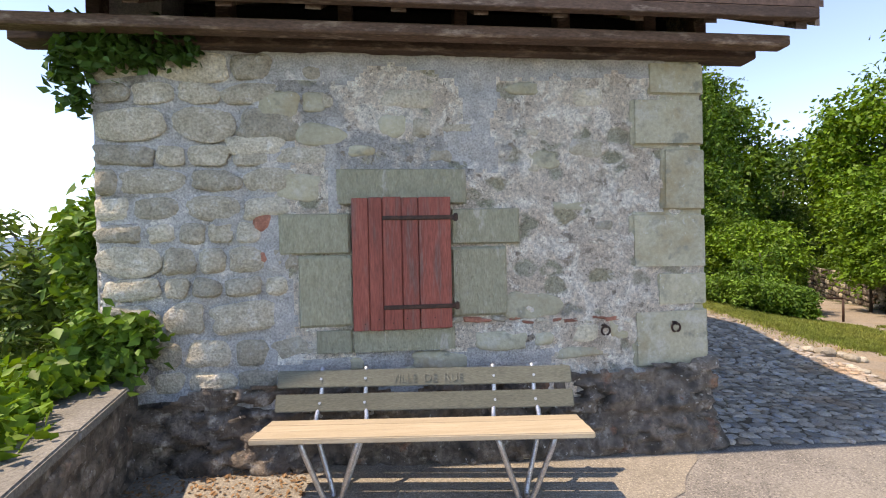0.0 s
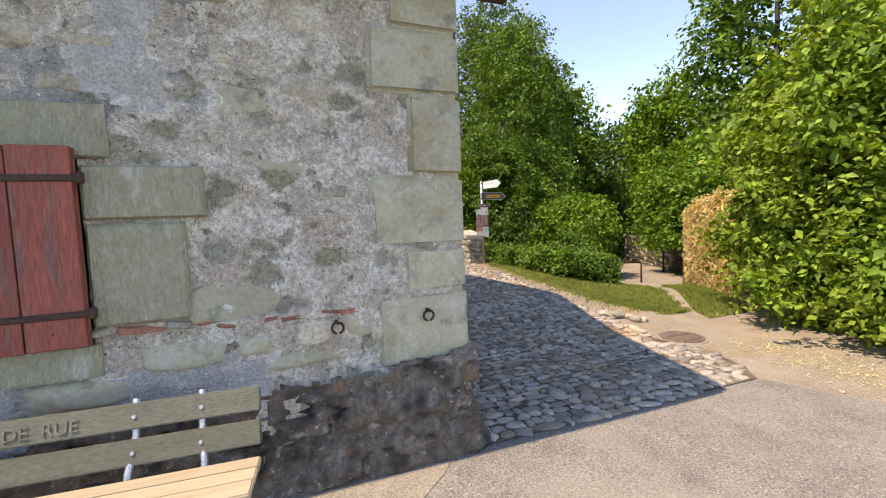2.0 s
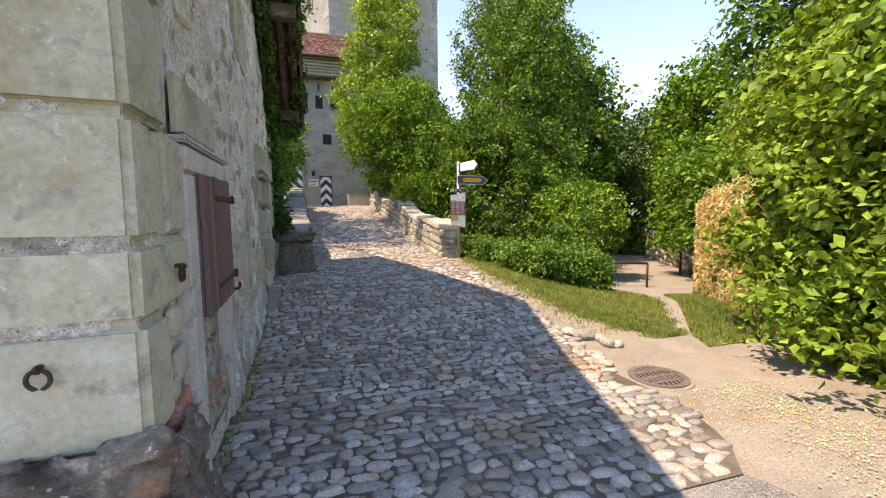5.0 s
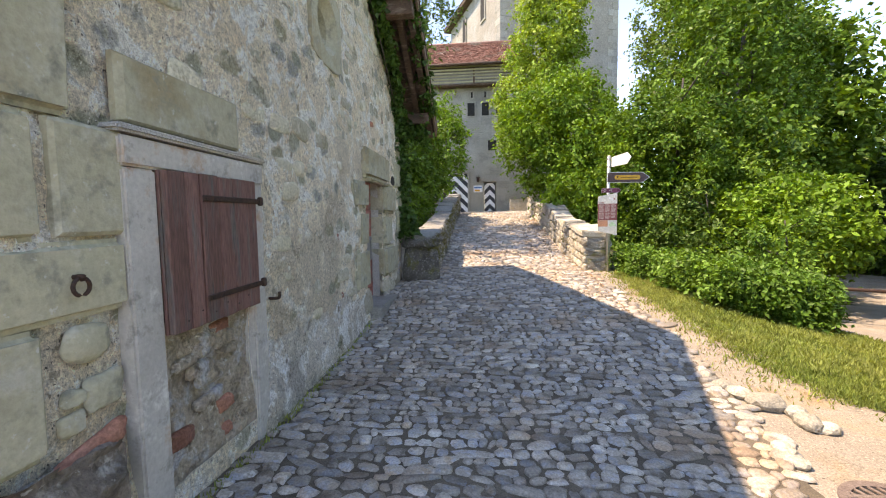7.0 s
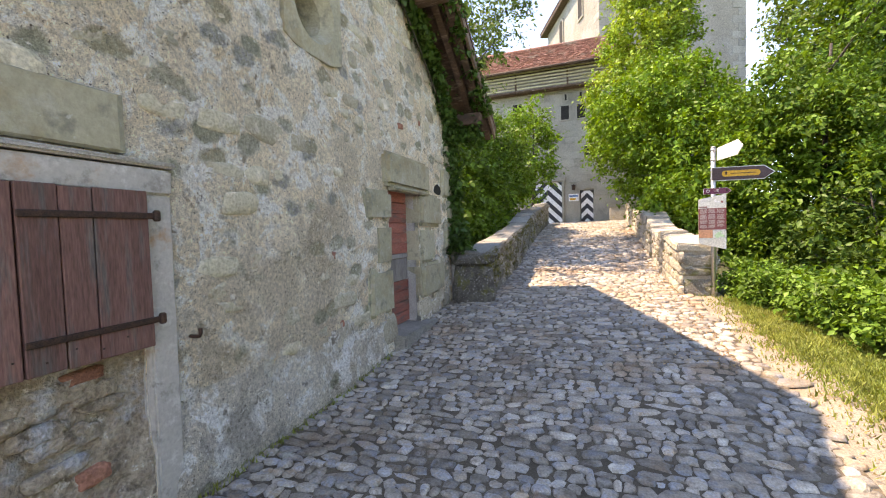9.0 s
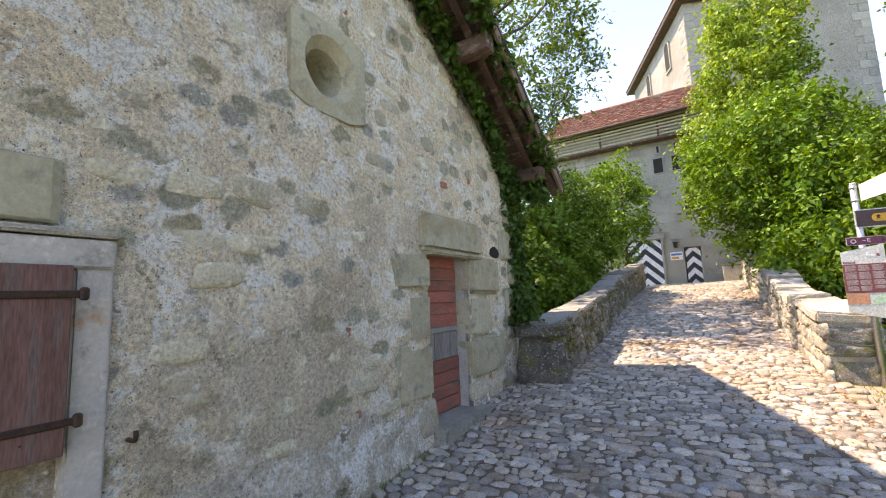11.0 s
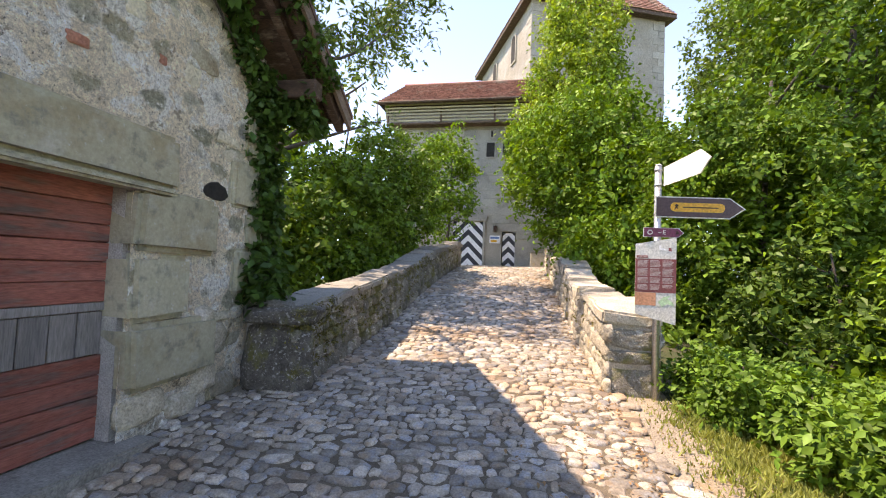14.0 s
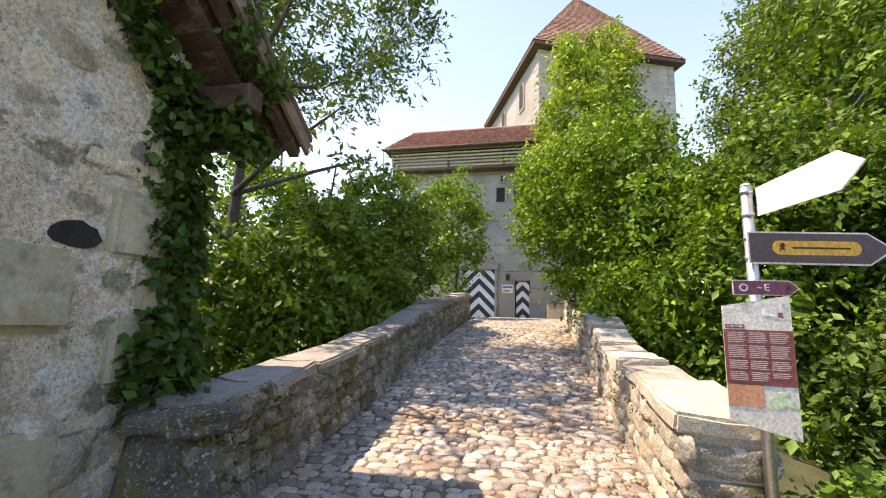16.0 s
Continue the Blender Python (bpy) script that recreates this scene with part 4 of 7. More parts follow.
ring = [(0.145 * math.cos(t) * r.uniform(0.85, 1.08), (0.10 if math.sin(t) > 0 else 0.065) * math.sin(t) * r.uniform(0.85, 1.1)) for t in np.linspace(0, math.tau, 18, endpoint=False)]
# flat near-black face at the wall surface paints the hole's shade
part("put_hole", mesh_of("put_hole", [(x, 9.17 + a, 1.975 + b) for x in (HX1 + 0.026, HX1 - 0.2) for a, b in ring], [tuple(range(18))] + [(i, (i + 1) % 18, 18 + (i + 1) % 18, 18 + i) for i in range(18)], UNLIT_DARK), UNLIT_DARK, house, "ragged putlog hole, its shade a near-black face")

# round window in the gable
bm = bmesh.new()
outer, rim, inner, deep = [], [], [], []
for i in range(40):
    t = i * math.tau / 40
    sq = 0.39 / max(abs(math.cos(t)), abs(math.sin(t)))
    cy, cz = S_EYE[0], S_EYE[1]
    outer.append(bm.verts.new((HX1 + 0.035, cy + sq * math.cos(t), cz + min(sq, 0.46) * math.sin(t))))
    rim.append(bm.verts.new((HX1 + 0.042, cy + 0.27 * math.cos(t), cz + 0.27 * math.sin(t))))
    inner.append(bm.verts.new((HX1 - 0.05, cy + 0.19 * math.cos(t), cz + 0.19 * math.sin(t))))
    deep.append(bm.verts.new((HX1 - 0.40, cy + 0.14 * math.cos(t), cz + 0.14 * math.sin(t))))
back = [bm.verts.new((HX1 - 0.04, v.co.y, v.co.z)) for v in outer]
for A, B in ((back, outer), (outer, rim), (rim, inner), (inner, deep)):
    for i in range(40):
        bm.faces.new((A[i], A[(i + 1) % 40], B[(i + 1) % 40], B[i]))
bmesh.ops.recalc_face_normals(bm, faces=bm.faces)
part("window", bm, SANDSTONE, house, "round sandstone window with splayed reveal")

# roof: boarding, rafters, plates, tile edge
ROOF_X0, ROOF_X1 = -2.62, 3.12
roof = part("roof", mesh_of("roof", [(x, y, float(roof_z(y)) + dz) for dz in (0.0, -0.05) for x in (ROOF_X0, ROOF_X1) for y in (2.72, RIDGE_Y, 10.5)],
                            [(0, 3, 4, 1), (1, 4, 5, 2), (6, 7, 10, 9), (7, 8, 11, 10), (0, 6, 9, 3), (2, 5, 11, 8), (0, 1, 7, 6), (1, 2, 8, 7), (3, 9, 10, 4), (4, 10, 11, 5)], OLDTILE), OLDTILE, house, "brown-red tiled roof")
for s0, s1 in ((2.74, RIDGE_Y), (RIDGE_Y, 10.48)):
    n = 24
    for i in range(n):
        a, b = s0 + (s1 - s0) * i / n, s0 + (s1 - s0) * (i + 1) / n
        za, zb = float(roof_z(a)), float(roof_z(b))
        d = 0.085 + 0.004 * (i % 3)
        x0, x1 = ROOF_X0 + 0.02, ROOF_X1 - 0.02
        part("board", mesh_of("board", [(x, y, zz) for x in (x0, x1) for y, zz in ((a + 0.004, za - d), (b - 0.004, zb - d), (b - 0.004, zb - 0.055), (a + 0.004, za - 0.055))],
                              [(0, 1, 2, 3), (7, 6, 5, 4), (0, 4, 5, 1), (2, 6, 7, 3), (1, 5, 6, 2), (3, 7, 4, 0)], BEAM), BEAM, roof)


def rafter(x, w, y0, y1, dep, name="rafter", drop=0.09, wood=BEAM):
    za, zb = float(roof_z(y0)) - drop, float(roof_z(y1)) - drop
    v = [(x + s * w / 2, y, zz) for s in (-1, 1) for y, zz in ((y0, za), (y1, zb), (y1, zb - dep), (y0, za - dep))]
    part(name, mesh_of(name, v, [(0, 1, 2, 3), (7, 6, 5, 4), (0, 4, 5, 1), (2, 6, 7, 3), (1, 5, 6, 2), (3, 7, 4, 0)], wood), wood, roof)


for x in np.arange(-2.2, 2.5, 0.56):
    rafter(float(x), 0.10, 2.78, 4.0, 0.11)
for x in (2.98, 2.80):
    rafter(x, 0.09, 2.76, RIDGE_Y - 0.005, 0.13 if x > 2.9 else 0.11)
    rafter(x, 0.09, RIDGE_Y + 0.005, 10.46, 0.13 if x > 2.9 else 0.11)
for y0, y1 in ((2.74, RIDGE_Y - 0.006), (RIDGE_Y + 0.006, 10.48)):
    rafter(3.09, 0.035, y0, y1, 0.17, "barge_board", 0.02, BARGE)
for y in (2.70, 10.44):
    zz = float(roof_z(y))
    part("fascia", box_bm(ROOF_X0, 3.07, y, y + 0.06, zz - 0.13, zz - 0.052, 0.006), BEAM, roof)
# eaves plates along the wall tops, and the purlin ends that carry the verge
part("wall_plate", box_bm(-2.6, 2.9, 3.06, 3.22, 2.985, 3.10, 0.012), BEAM, house, "long timber wall plate")
part("wall_plate", box_bm(-2.6, 3.0, 2.86, 2.98, 3.0, 3.08, 0.012), BEAM, house, "long timber eaves purlin")
part("wall_plate", box_bm(-2.3, 3.02, 9.78, 9.94, 3.06, 3.24, 0.012), BEAM, house)
for y in (4.8, 6.5, 8.2):
    zz = float(roof_z(y)) - 0.22
    part("purlin", box_bm(1.9, 3.05, y - 0.09, y + 0.09, zz - 0.2, zz, 0.012), BEAM, house)
for x in (-2.05, -1.2, -0.35, 0.5, 1.3, 2.0, 2.42):
    part("strut", box_bm(x - 0.05, x + 0.05, 3.06, 3.2, 3.10, 3.34, 0.008), BEAM, house)

# ---- parapets ----
def parapet(name, label, axis, thick, height, stone, cap, seed, side_sign, cap_len, lo=0.095):
    """A rubble parapet along a line of (x, y); stones on its lane face and near end, irregular copings on top."""
    w = thing(name, label, "wall", at=(axis[0][0], axis[0][1], land_at(*axis[0])))
    r = rnd(seed)
    L = [0.0]
    for a, b in zip(axis, axis[1:]):
        L.append(L[-1] + math.dist(a, b))

    def at(s):
        return float(np.interp(s, L, [p[0] for p in axis])), float(np.interp(s, L, [p[1] for p in axis]))
    n = int(L[-1] / 0.25)
    V, F = [], []
    for i in range(n + 1):
        s = L[-1] * i / n
        x, y = at(s)
        zb, zt = land_at(x, y) - 0.25, land_at(x, y) + height(s) - 0.05
        j = 0.02 * r.uniform(-1, 1)
        V += [(x + j, y, zb), (x + j, y, zt), (x + side_sign * thick, y, zt), (x + side_sign * thick, y, zb - 1.2)]
        if i:
            q = 4 * (i - 1)
            F += [(q + a, q + (a + 1) % 4, q + 4 + (a + 1) % 4, q + 4 + a) for a in range(4)]
    F += [(0, 1, 2, 3), (4 * n + 3, 4 * n + 2, 4 * n + 1, 4 * n)]
    part("core", mesh_of("core", V, F, stone), stone, w)
    zrow, kk = 0.0, 0
    hh = max(height(s) for s in np.linspace(0, L[-1], 9))
    while zrow < hh - 0.05:
        h = r.uniform(lo + 0.01, lo + 0.10)
        s = -r.uniform(0, 0.1)
        while s < L[-1]:
            wd = r.uniform(0.10, 0.25) * (1 + s / 14)
            x, y = at(s + wd / 2)
            x2, y2 = at(min(L[-1], s + wd / 2 + 0.1))
            x1, y1 = at(max(0, s + wd / 2 - 0.1))
            ang = math.degrees(math.atan2(y2 - y1, x2 - x1))
            if zrow + h * 0.6 < height(s) - 0.06:
                slope = land_at(x2, y2) - land_at(x1, y1)
                put_stone(w, stone, kk, (x, y, land_at(x, y) + zrow + h / 2), wd * 0.97, h * 0.96, r.uniform(0.03, 0.07), ang if side_sign < 0 else ang + 180, lean=math.degrees(math.atan2(slope, 0.2)) * (-1 if side_sign < 0 else 1) * 0.8 + r.uniform(-9, 9))
            kk += 1
            s += wd
        zrow += h
    s = -0.03
    while s < L[-1]:
        wd = min(r.uniform(*cap_len), L[-1] - s + 0.05)
        x, y = at(max(0, s + wd / 2))
        x2, y2 = at(min(L[-1], s + wd / 2 + 0.3))
        x1, y1 = at(max(0, s + wd / 2 - 0.3))
        ang = math.atan2(y2 - y1, x2 - x1)
        rise = math.atan2(land_at(x2, y2) - land_at(x1, y1) + height(min(L[-1], s + wd / 2 + 0.3)) - height(max(0, s + wd / 2 - 0.3)), math.hypot(x2 - x1, y2 - y1))
        t = r.uniform(0.05, 0.14)
        m = Matrix.Translation((x + side_sign * (thick / 2 - 0.02), y, land_at(x, y) + height(s + wd / 2) - 0.03)) @ Matrix.Rotation(ang, 4, "Z") @ Matrix.Rotation(-rise, 4, "Y")
        bm = box_bm(-wd / 2 + 0.008, wd / 2 - 0.008, -thick / 2 - r.uniform(0.0, 0.05), thick / 2 + 0.03, -0.05, t - 0.03, 0.02, 2, 0.022, kk, m)
        bmesh.ops.subdivide_edges(bm, edges=[e for e in bm.edges if e.calc_length() > 0.12], cuts=3, use_grid_fill=True)
        for v in bm.verts:
            v.co += Vector(noise.noise_vector(v.co * 3.5)) * 0.026 + Vector(noise.noise_vector(v.co * 14.0)) * 0.008
        part("coping", bm, cap, w)
        kk += 1
        s += wd
    return w, at


def h_right(s):
    return 0.70 + 0.04 * math.sin(s * 1.7) - 0.1 * smooth((s - 8) / 3)


def h_left(s):
    return 0.76 + 0.03 * math.sin(s * 1.3)


right_wall, right_at = parapet("parapet", "sunlit pale rubble parapet with uneven coping stones", [(5.88, 10.15), (5.86, 13.5), (5.80, 18.0), (5.82, 20.0)], 0.46, h_right, PALESTONE, PALESTONE, 5, 1, (0.5, 1.1))
left_wall, left_at = parapet("parapet", "mossy grey rubble parapet with slab coping", [(3.08, 9.62), (3.08, 12.4), (3.0, 17.0), (2.95, 20.5)], 0.42, h_left, GREYSTONE, CAPSTONE, 6, -1, (0.6, 1.3))
# end face of the right parapet
r = rnd(33)
zz = land_at(6.1, 10.1) - 0.06
for i, hh in enumerate((0.34, 0.13, 0.20)):
    put_stone(right_wall, GREYSTONE, i + 3, (6.105, 10.17, zz + hh / 2), 0.50, hh * 1.02, 0.07, lean=r.uniform(-2, 2))
    zz += hh
# dark block and slab where the left parapet meets the house
put_stone(left_wall, DARKSTONE, 0, (2.86, 9.60, land_at(2.86, 9.6) + 0.28), 0.66, 0.70, 0.10, 8, "rough", name="end_block")
put_stone(left_wall, DARKSTONE, 1, (2.86, 9.62, land_at(2.86, 9.6) + 0.70), 0.70, 0.18, 0.20, 8, "rough", name="end_block")
part("core", box_bm(2.50, 3.06, 9.66, 10.1, -0.1, land_at(2.8, 9.8) + 0.70, 0.02), MORTAR, left_wall)
put_stone(left_wall, GREYSTONE, 2, (2.74, 9.66, land_at(2.86, 9.6) + 0.76), 0.5, 0.16, 0.12, 10, "rough")

# low parapet beside the bench
south_wall = thing("parapet", "low dark stone parapet with a flat slab top, ivy along it", "wall", at=(-2.1, 2.5, 0))
SM = Matrix.Translation((-1.82, 3.10, 0)) @ pose(0, 0, 0, 0, 0, 14.8)
part("core", box_bm(-0.50, -0.03, -5.0, 0.10, -2.5, 0.60, 0.02, m=SM), PLINTH, south_wall)
for i in range(5):
    y0 = 0.10 - i * 1.02
    part("coping", box_bm(-0.55, 0.0, y0 - 1.013, y0, 0.585, 0.645, 0.010, 3, 0.006, i, m=SM), CAPSTONE, south_wall)
r = rnd(21)
z, kk = -0.12, 0
while z < 0.56:
    h = r.uniform(0.10, 0.2)
    y = 0.05
    while y > -3.6:
        w = r.uniform(0.18, 0.5)
        c = SM @ Vector((-0.035, y - w / 2, min(z + h / 2, 0.50)))
        put_stone(south_wall, PLINTH, kk, tuple(c), w * 0.97, h * 0.96, r.uniform(0.015, 0.04), 104.8, lean=r.uniform(-3, 3))
        y -= w
        kk += 1
    z += h

# ---- bench ----
bench = thing("park_bench", "slatted bench with pale seat, olive back slats and steel tube legs", "bench", at=(0.12, 2.35, land_at(0.12, 2.5)))
BM = Matrix.Translation((0.118, 2.346, land_at(0.12, 2.5))) @ pose(0, 0, 0, 0, 0, -5.6)
G0 = land_at(0.12, 2.5)
for i, (y0, y1, zz) in enumerate(((0.0, 0.115, 0.455), (0.125, 0.225, 0.447), (0.236, 0.335, 0.440))):
    part("seat_slat", box_bm(-0.998, 0.998, y0, y1, zz, zz + 0.034, 0.006, 2, 0.001, i, BM @ pose(0, 0, 0, -2, 0, 0)), SLATWOOD, bench, "pale new wooden slat")
for i, (zc, yc) in enumerate(((0.545, 0.425), (0.69, 0.475))):
    s = part("back_slat", box_bm(-0.998, 0.998, -0.016, 0.016, -0.056, 0.056, 0.007, 2, 0.001, i, BM @ pose(0, yc, zc, -14, 0, 0)), OLIVE, bench, "olive painted slat")
    for x in (-0.70, -0.40, 0.47, 0.74):
        part("bolt", tube_bm([BM @ pose(0, yc, zc, -14, 0, 0) @ Vector((x, -0.022, 0.0)), BM @ pose(0, yc, zc, -14, 0, 0) @ Vector((x, -0.010, 0.0))], 0.009, sides=8), STEEL, s)
for xa, xb, foot in ((-0.70, -0.40, -0.55), (0.47, 0.74, 0.61)):
    for x, top in ((xa, xa - 0.0), (xb, xb + 0.0)):
        sgn = -1 if x == xa else 1
        pts = [(x, 0.505, 0.76), (x, 0.445, 0.56), (x + 0.01 * sgn, 0.36, 0.40), (foot + 0.035 * sgn, 0.27, 0.035), (foot + 0.03 * sgn, 0.19, 0.018), (foot + 0.045 * sgn, 0.13, 0.06), (foot + 0.155 * sgn, 0.07, 0.40), (foot + 0.17 * sgn, 0.12, 0.435)]
        part("leg", tube_bm([BM @ p for p in bowed(pts, 6)], 0.016, sides=10), STEEL, bench)
    part("cross_rail", tube_bm([BM @ Vector((xa, 0.12, 0.432)), BM @ Vector((xa, 0.33, 0.42))], 0.013, sides=8), STEEL, bench)
    part("cross_rail", tube_bm([BM @ Vector((xb, 0.12, 0.432)), BM @ Vector((xb, 0.33, 0.42))], 0.013, sides=8), STEEL, bench)


def words(text, size, m, material, parent, name="lettering", depth=0.0015):
    cu = bpy.data.curves.new(name, "FONT")
    cu.body, cu.size, cu.extrude, cu.align_x, cu.align_y = text, size, depth, "CENTER", "CENTER"
    tmp = bpy.data.objects.new(name, cu)
    scene.collection.objects.link(tmp)
    dg = bpy.context.evaluated_depsgraph_get()
    me = bpy.data.meshes.new_from_object(tmp.evaluated_get(dg))
    bpy.data.objects.remove(tmp)
    me.materials.clear()
    me.materials.append(material)
    me.transform(m)
    return part(name, me, material, parent)


words("VILLE  DE  RUE", 0.075, BM @ pose(0.02, 0.475 - 0.0205, 0.69, 76, 0, 0), INCISED, bench)

# ---- signpost ----
PX, PY = 6.28, 10.10
PZ = land_at(PX, PY)
post = thing("signpost", "grey steel signpost with direction arrows and an information panel", "signpost", at=(PX, PY, PZ))
part("pole", tube_bm([(PX, PY, PZ - 0.1), (PX, PY, 2.415)], 0.03, sides=16), STEEL, post)
part("cap", tube_bm([(PX, PY, 2.416), (PX, PY, 2.432)], 0.032, 0.022, sides=16), PANELGREY, post)


def plate(name, outline, thick, m, material, parent, label=""):
    """A flat plate of the outline (x, z), its face towards -y."""
    bm = bmesh.new()
    a = [bm.verts.new((x, 0, z)) for x, z in outline]
    b = [bm.verts.new((x, thick, z)) for x, z in outline]
    bm.faces.new(a)
    bm.faces.new(b[::-1])
    n = len(a)
    for i in range(n):
        bm.faces.new((a[(i + 1) % n], a[i], b[i], b[(i + 1) % n]))
    bmesh.ops.recalc_face_normals(bm, faces=bm.faces)
    bmesh.ops.transform(bm, matrix=m, verts=bm.verts)
    return part(name, bm, material, parent, label)


def rect(x0, x1, z0, z1):
    return [(x0, z0), (x1, z0), (x1, z1), (x0, z1)]


A = pose(PX, PY - 0.036, -0.671, 0, 0, 8) @ Matrix.Diagonal((1.03, 1, 1.267, 1))
arrow = plate("direction_arrow", [(-0.03, 2.065), (0.60, 2.065), (0.735, 2.14), (0.60, 2.215), (-0.03, 2.215)], 0.012, A, PANELGREY, post, "brown arrow sign with yellow hiking strip")
plate("arrow_face", [(-0.022, 2.073), (0.597, 2.073), (0.715, 2.14), (0.597, 2.207), (-0.022, 2.207)], 0.003, A @ pose(0, -0.004, 0), SIGNBROWN, arrow)
oval = [(0.13 + 0.035 * math.cos(t), 2.14 + 0.032 * math.sin(t)) for t in np.linspace(math.pi / 2, 1.5 * math.pi, 9)] + [(0.52 + 0.035 * math.cos(t), 2.14 + 0.032 * math.sin(t)) for t in np.linspace(-math.pi / 2, math.pi / 2, 9)]
plate("hiking_strip", oval, 0.003, A @ pose(0, -0.008, 0), SIGNYELLOW, arrow, "yellow rounded strip")
plate("lettering", rect(0.20, 0.50, 2.136, 2.144), 0.002, A @ pose(0, -0.0105, 0), RUST, arrow)
plate("symbol", [(0.125, 2.12), (0.145, 2.135), (0.16, 2.12), (0.152, 2.145), (0.165, 2.15), (0.147, 2.165), (0.128, 2.15), (0.138, 2.143)], 0.002, A @ pose(0, -0.0105, 0), RUST, arrow)
W = pose(PX + 0.04, PY - 0.02, -0.03, 0, 0, -80)
plate("direction_arrow", [(0.0, 2.26), (0.55, 2.25), (0.68, 2.345), (0.55, 2.44), (0.0, 2.43)], 0.010, W, WHITEP, post, "plain white arrow sign seen from behind")
B = pose(PX, PY - 0.038, -0.034, 0, 0, 4) @ Matrix.Diagonal((1, 1, 0.944, 1))
small = plate("direction_arrow", [(-0.13, 1.905), (0.165, 1.905), (0.215, 1.95), (0.165, 1.995), (-0.13, 1.995)], 0.006, B, PANELGREY, post, "small claret arrow sign")
plate("arrow_face", [(-0.126, 1.909), (0.163, 1.909), (0.207, 1.95), (0.163, 1.991), (-0.126, 1.991)], 0.002, B @ pose(0, -0.003, 0), SIGNPURPLE, small)
words("E", 0.06, B @ pose(0.045, -0.0045, 1.95, 90, 0, 0), PANELGREY, small)
plate("lettering", rect(-0.005, 0.022, 1.947, 1.953), 0.001, B @ pose(0, -0.0045, 0), PANELGREY, small)
plate("symbol", [(-0.075 + 0.024 * math.cos(t), 1.95 + 0.024 * math.sin(t)) for t in np.linspace(0, math.tau, 13)[:-1]], 0.001, B @ pose(0, -0.0045, 0), PANELGREY, small)
plate("symbol", [(-0.075 + 0.015 * math.cos(t), 1.95 + 0.015 * math.sin(t)) for t in np.linspace(0, math.tau, 13)[:-1]], 0.001, B @ pose(0, -0.006, 0), SIGNPURPLE, small)
plate("symbol", [(0.14, 1.93), (0.16, 1.94), (0.175, 1.93), (0.165, 1.965), (0.15, 1.97)], 0.001, B @ pose(0, -0.0045, 0), RUST, small)
P = pose(PX - 0.028, PY - 0.044, -0.225, 0, 0, -4) @ Matrix.Diagonal((1.04, 1, 1.052, 1))
panel = plate("information_panel", [(-0.155, 1.235), (0.165, 1.155), (0.165, 1.89), (-0.155, 1.83)], 0.006, P, PANELGREY, post, "tilted-edge panel of dull red print on grey white")
plate("print_field", rect(-0.155, 0.165, 1.42, 1.705), 0.002, P @ pose(0, -0.003, 0), PANELRED, panel)
plate("print_field", rect(-0.155, 0.01, 1.31, 1.418), 0.002, P @ pose(0, -0.003, 0), PANELORANGE, panel)
plate("map_field", [(0.025, 1.34), (0.06, 1.30), (0.10, 1.33), (0.15, 1.31), (0.145, 1.34), (0.10, 1.37), (0.125, 1.40), (0.07, 1.385)], 0.002, P @ pose(0, -0.003, 0), PANELGREEN, panel)
plate("heading", rect(-0.145, -0.055, 1.712, 1.733), 0.002, P @ pose(0, -0.003, 0), PANELRED, panel)
words("CHÂTEAU", 0.016, P @ pose(-0.10, -0.0045, 1.722, 90, 0, 0), PANELGREY, panel)
plate("emblem", [(0.105, 1.775), (0.13, 1.77), (0.125, 1.80), (0.105, 1.80)], 0.001, P @ pose(0, -0.003, 0), PANELRED, panel)
plate("emblem", [(0.03, 1.785), (0.095, 1.775), (0.10, 1.787), (0.045, 1.80), (0.05, 1.82), (0.03, 1.82)], 0.001, P @ pose(0, -0.003, 0), WHITEP, panel)
r = rnd(4)
for c in range(3):
    x0 = -0.138 + c * 0.098
    rows = 26 if c < 2 else 24
    for i in range(rows):
        zz = 1.692 - i * 0.0098
        if i in (6, 14, 20):
            continue
        plate("text_line", rect(x0, x0 + r.uniform(0.068, 0.086), zz - 0.0042, zz), 0.001, P @ pose(0, -0.0055, 0), PRINTLINE, panel)
for x, zz in ((-0.125, 1.795), (0.135, 1.84), (-0.12, 1.262), (0.13, 1.20)):
    plate("bolt", [(x + 0.008 * math.cos(t), zz + 0.008 * math.sin(t)) for t in np.linspace(0, math.tau, 9)[:-1]], 0.004, P @ pose(0, -0.006, 0), STEEL, panel)
for zz in (1.68, 1.12, 1.80, 1.98, 2.10, 2.24, 2.38):
    part("clamp", tube_bm([(PX, PY, zz - 0.012), (PX, PY, zz + 0.012)], 0.034, sides=16), STEEL, post)

# ---- castle gatehouse ----
GY = 28.0
gate = thing("gatehouse", "tall grey ashlar gatehouse with red tiled roof and striped gates", "building", at=(1.5, GY, 1.6))
part("wall", box_bm(-2.1, 1.28, GY, GY + 6, -1.5, 9.9), GATEWALL, gate)
part("wall", box_bm(4.70, 9.5, GY, GY + 6, -1.5, 9.9), GATEWALL, gate)
part("wall", box_bm(1.28, 3.12, GY, GY + 6, 3.98, 9.9), GATEWALL, gate)
part("wall", box_bm(3.12, 3.98, GY, GY + 6, -1.5, 9.9), GATEWALL, gate)
part("wall", box_bm(3.98, 4.70, GY, GY + 6, 3.42, 9.9), GATEWALL, gate)
r = rnd(17)
blocks = []
for kind in range(6):
    blocks.append(box_bm(-0.5, 0.5, -1, 0.4, -0.5, 0.5, 0.02, 1, 0.012, kind))
block_mesh = []
for b in blocks:
    me = bpy.data.meshes.new("ashlar")
    b.to_mesh(me)
    b.free()
    me.materials.append(GATEWALL)
    block_mesh.append(me)
z, kk = 1.4, 0
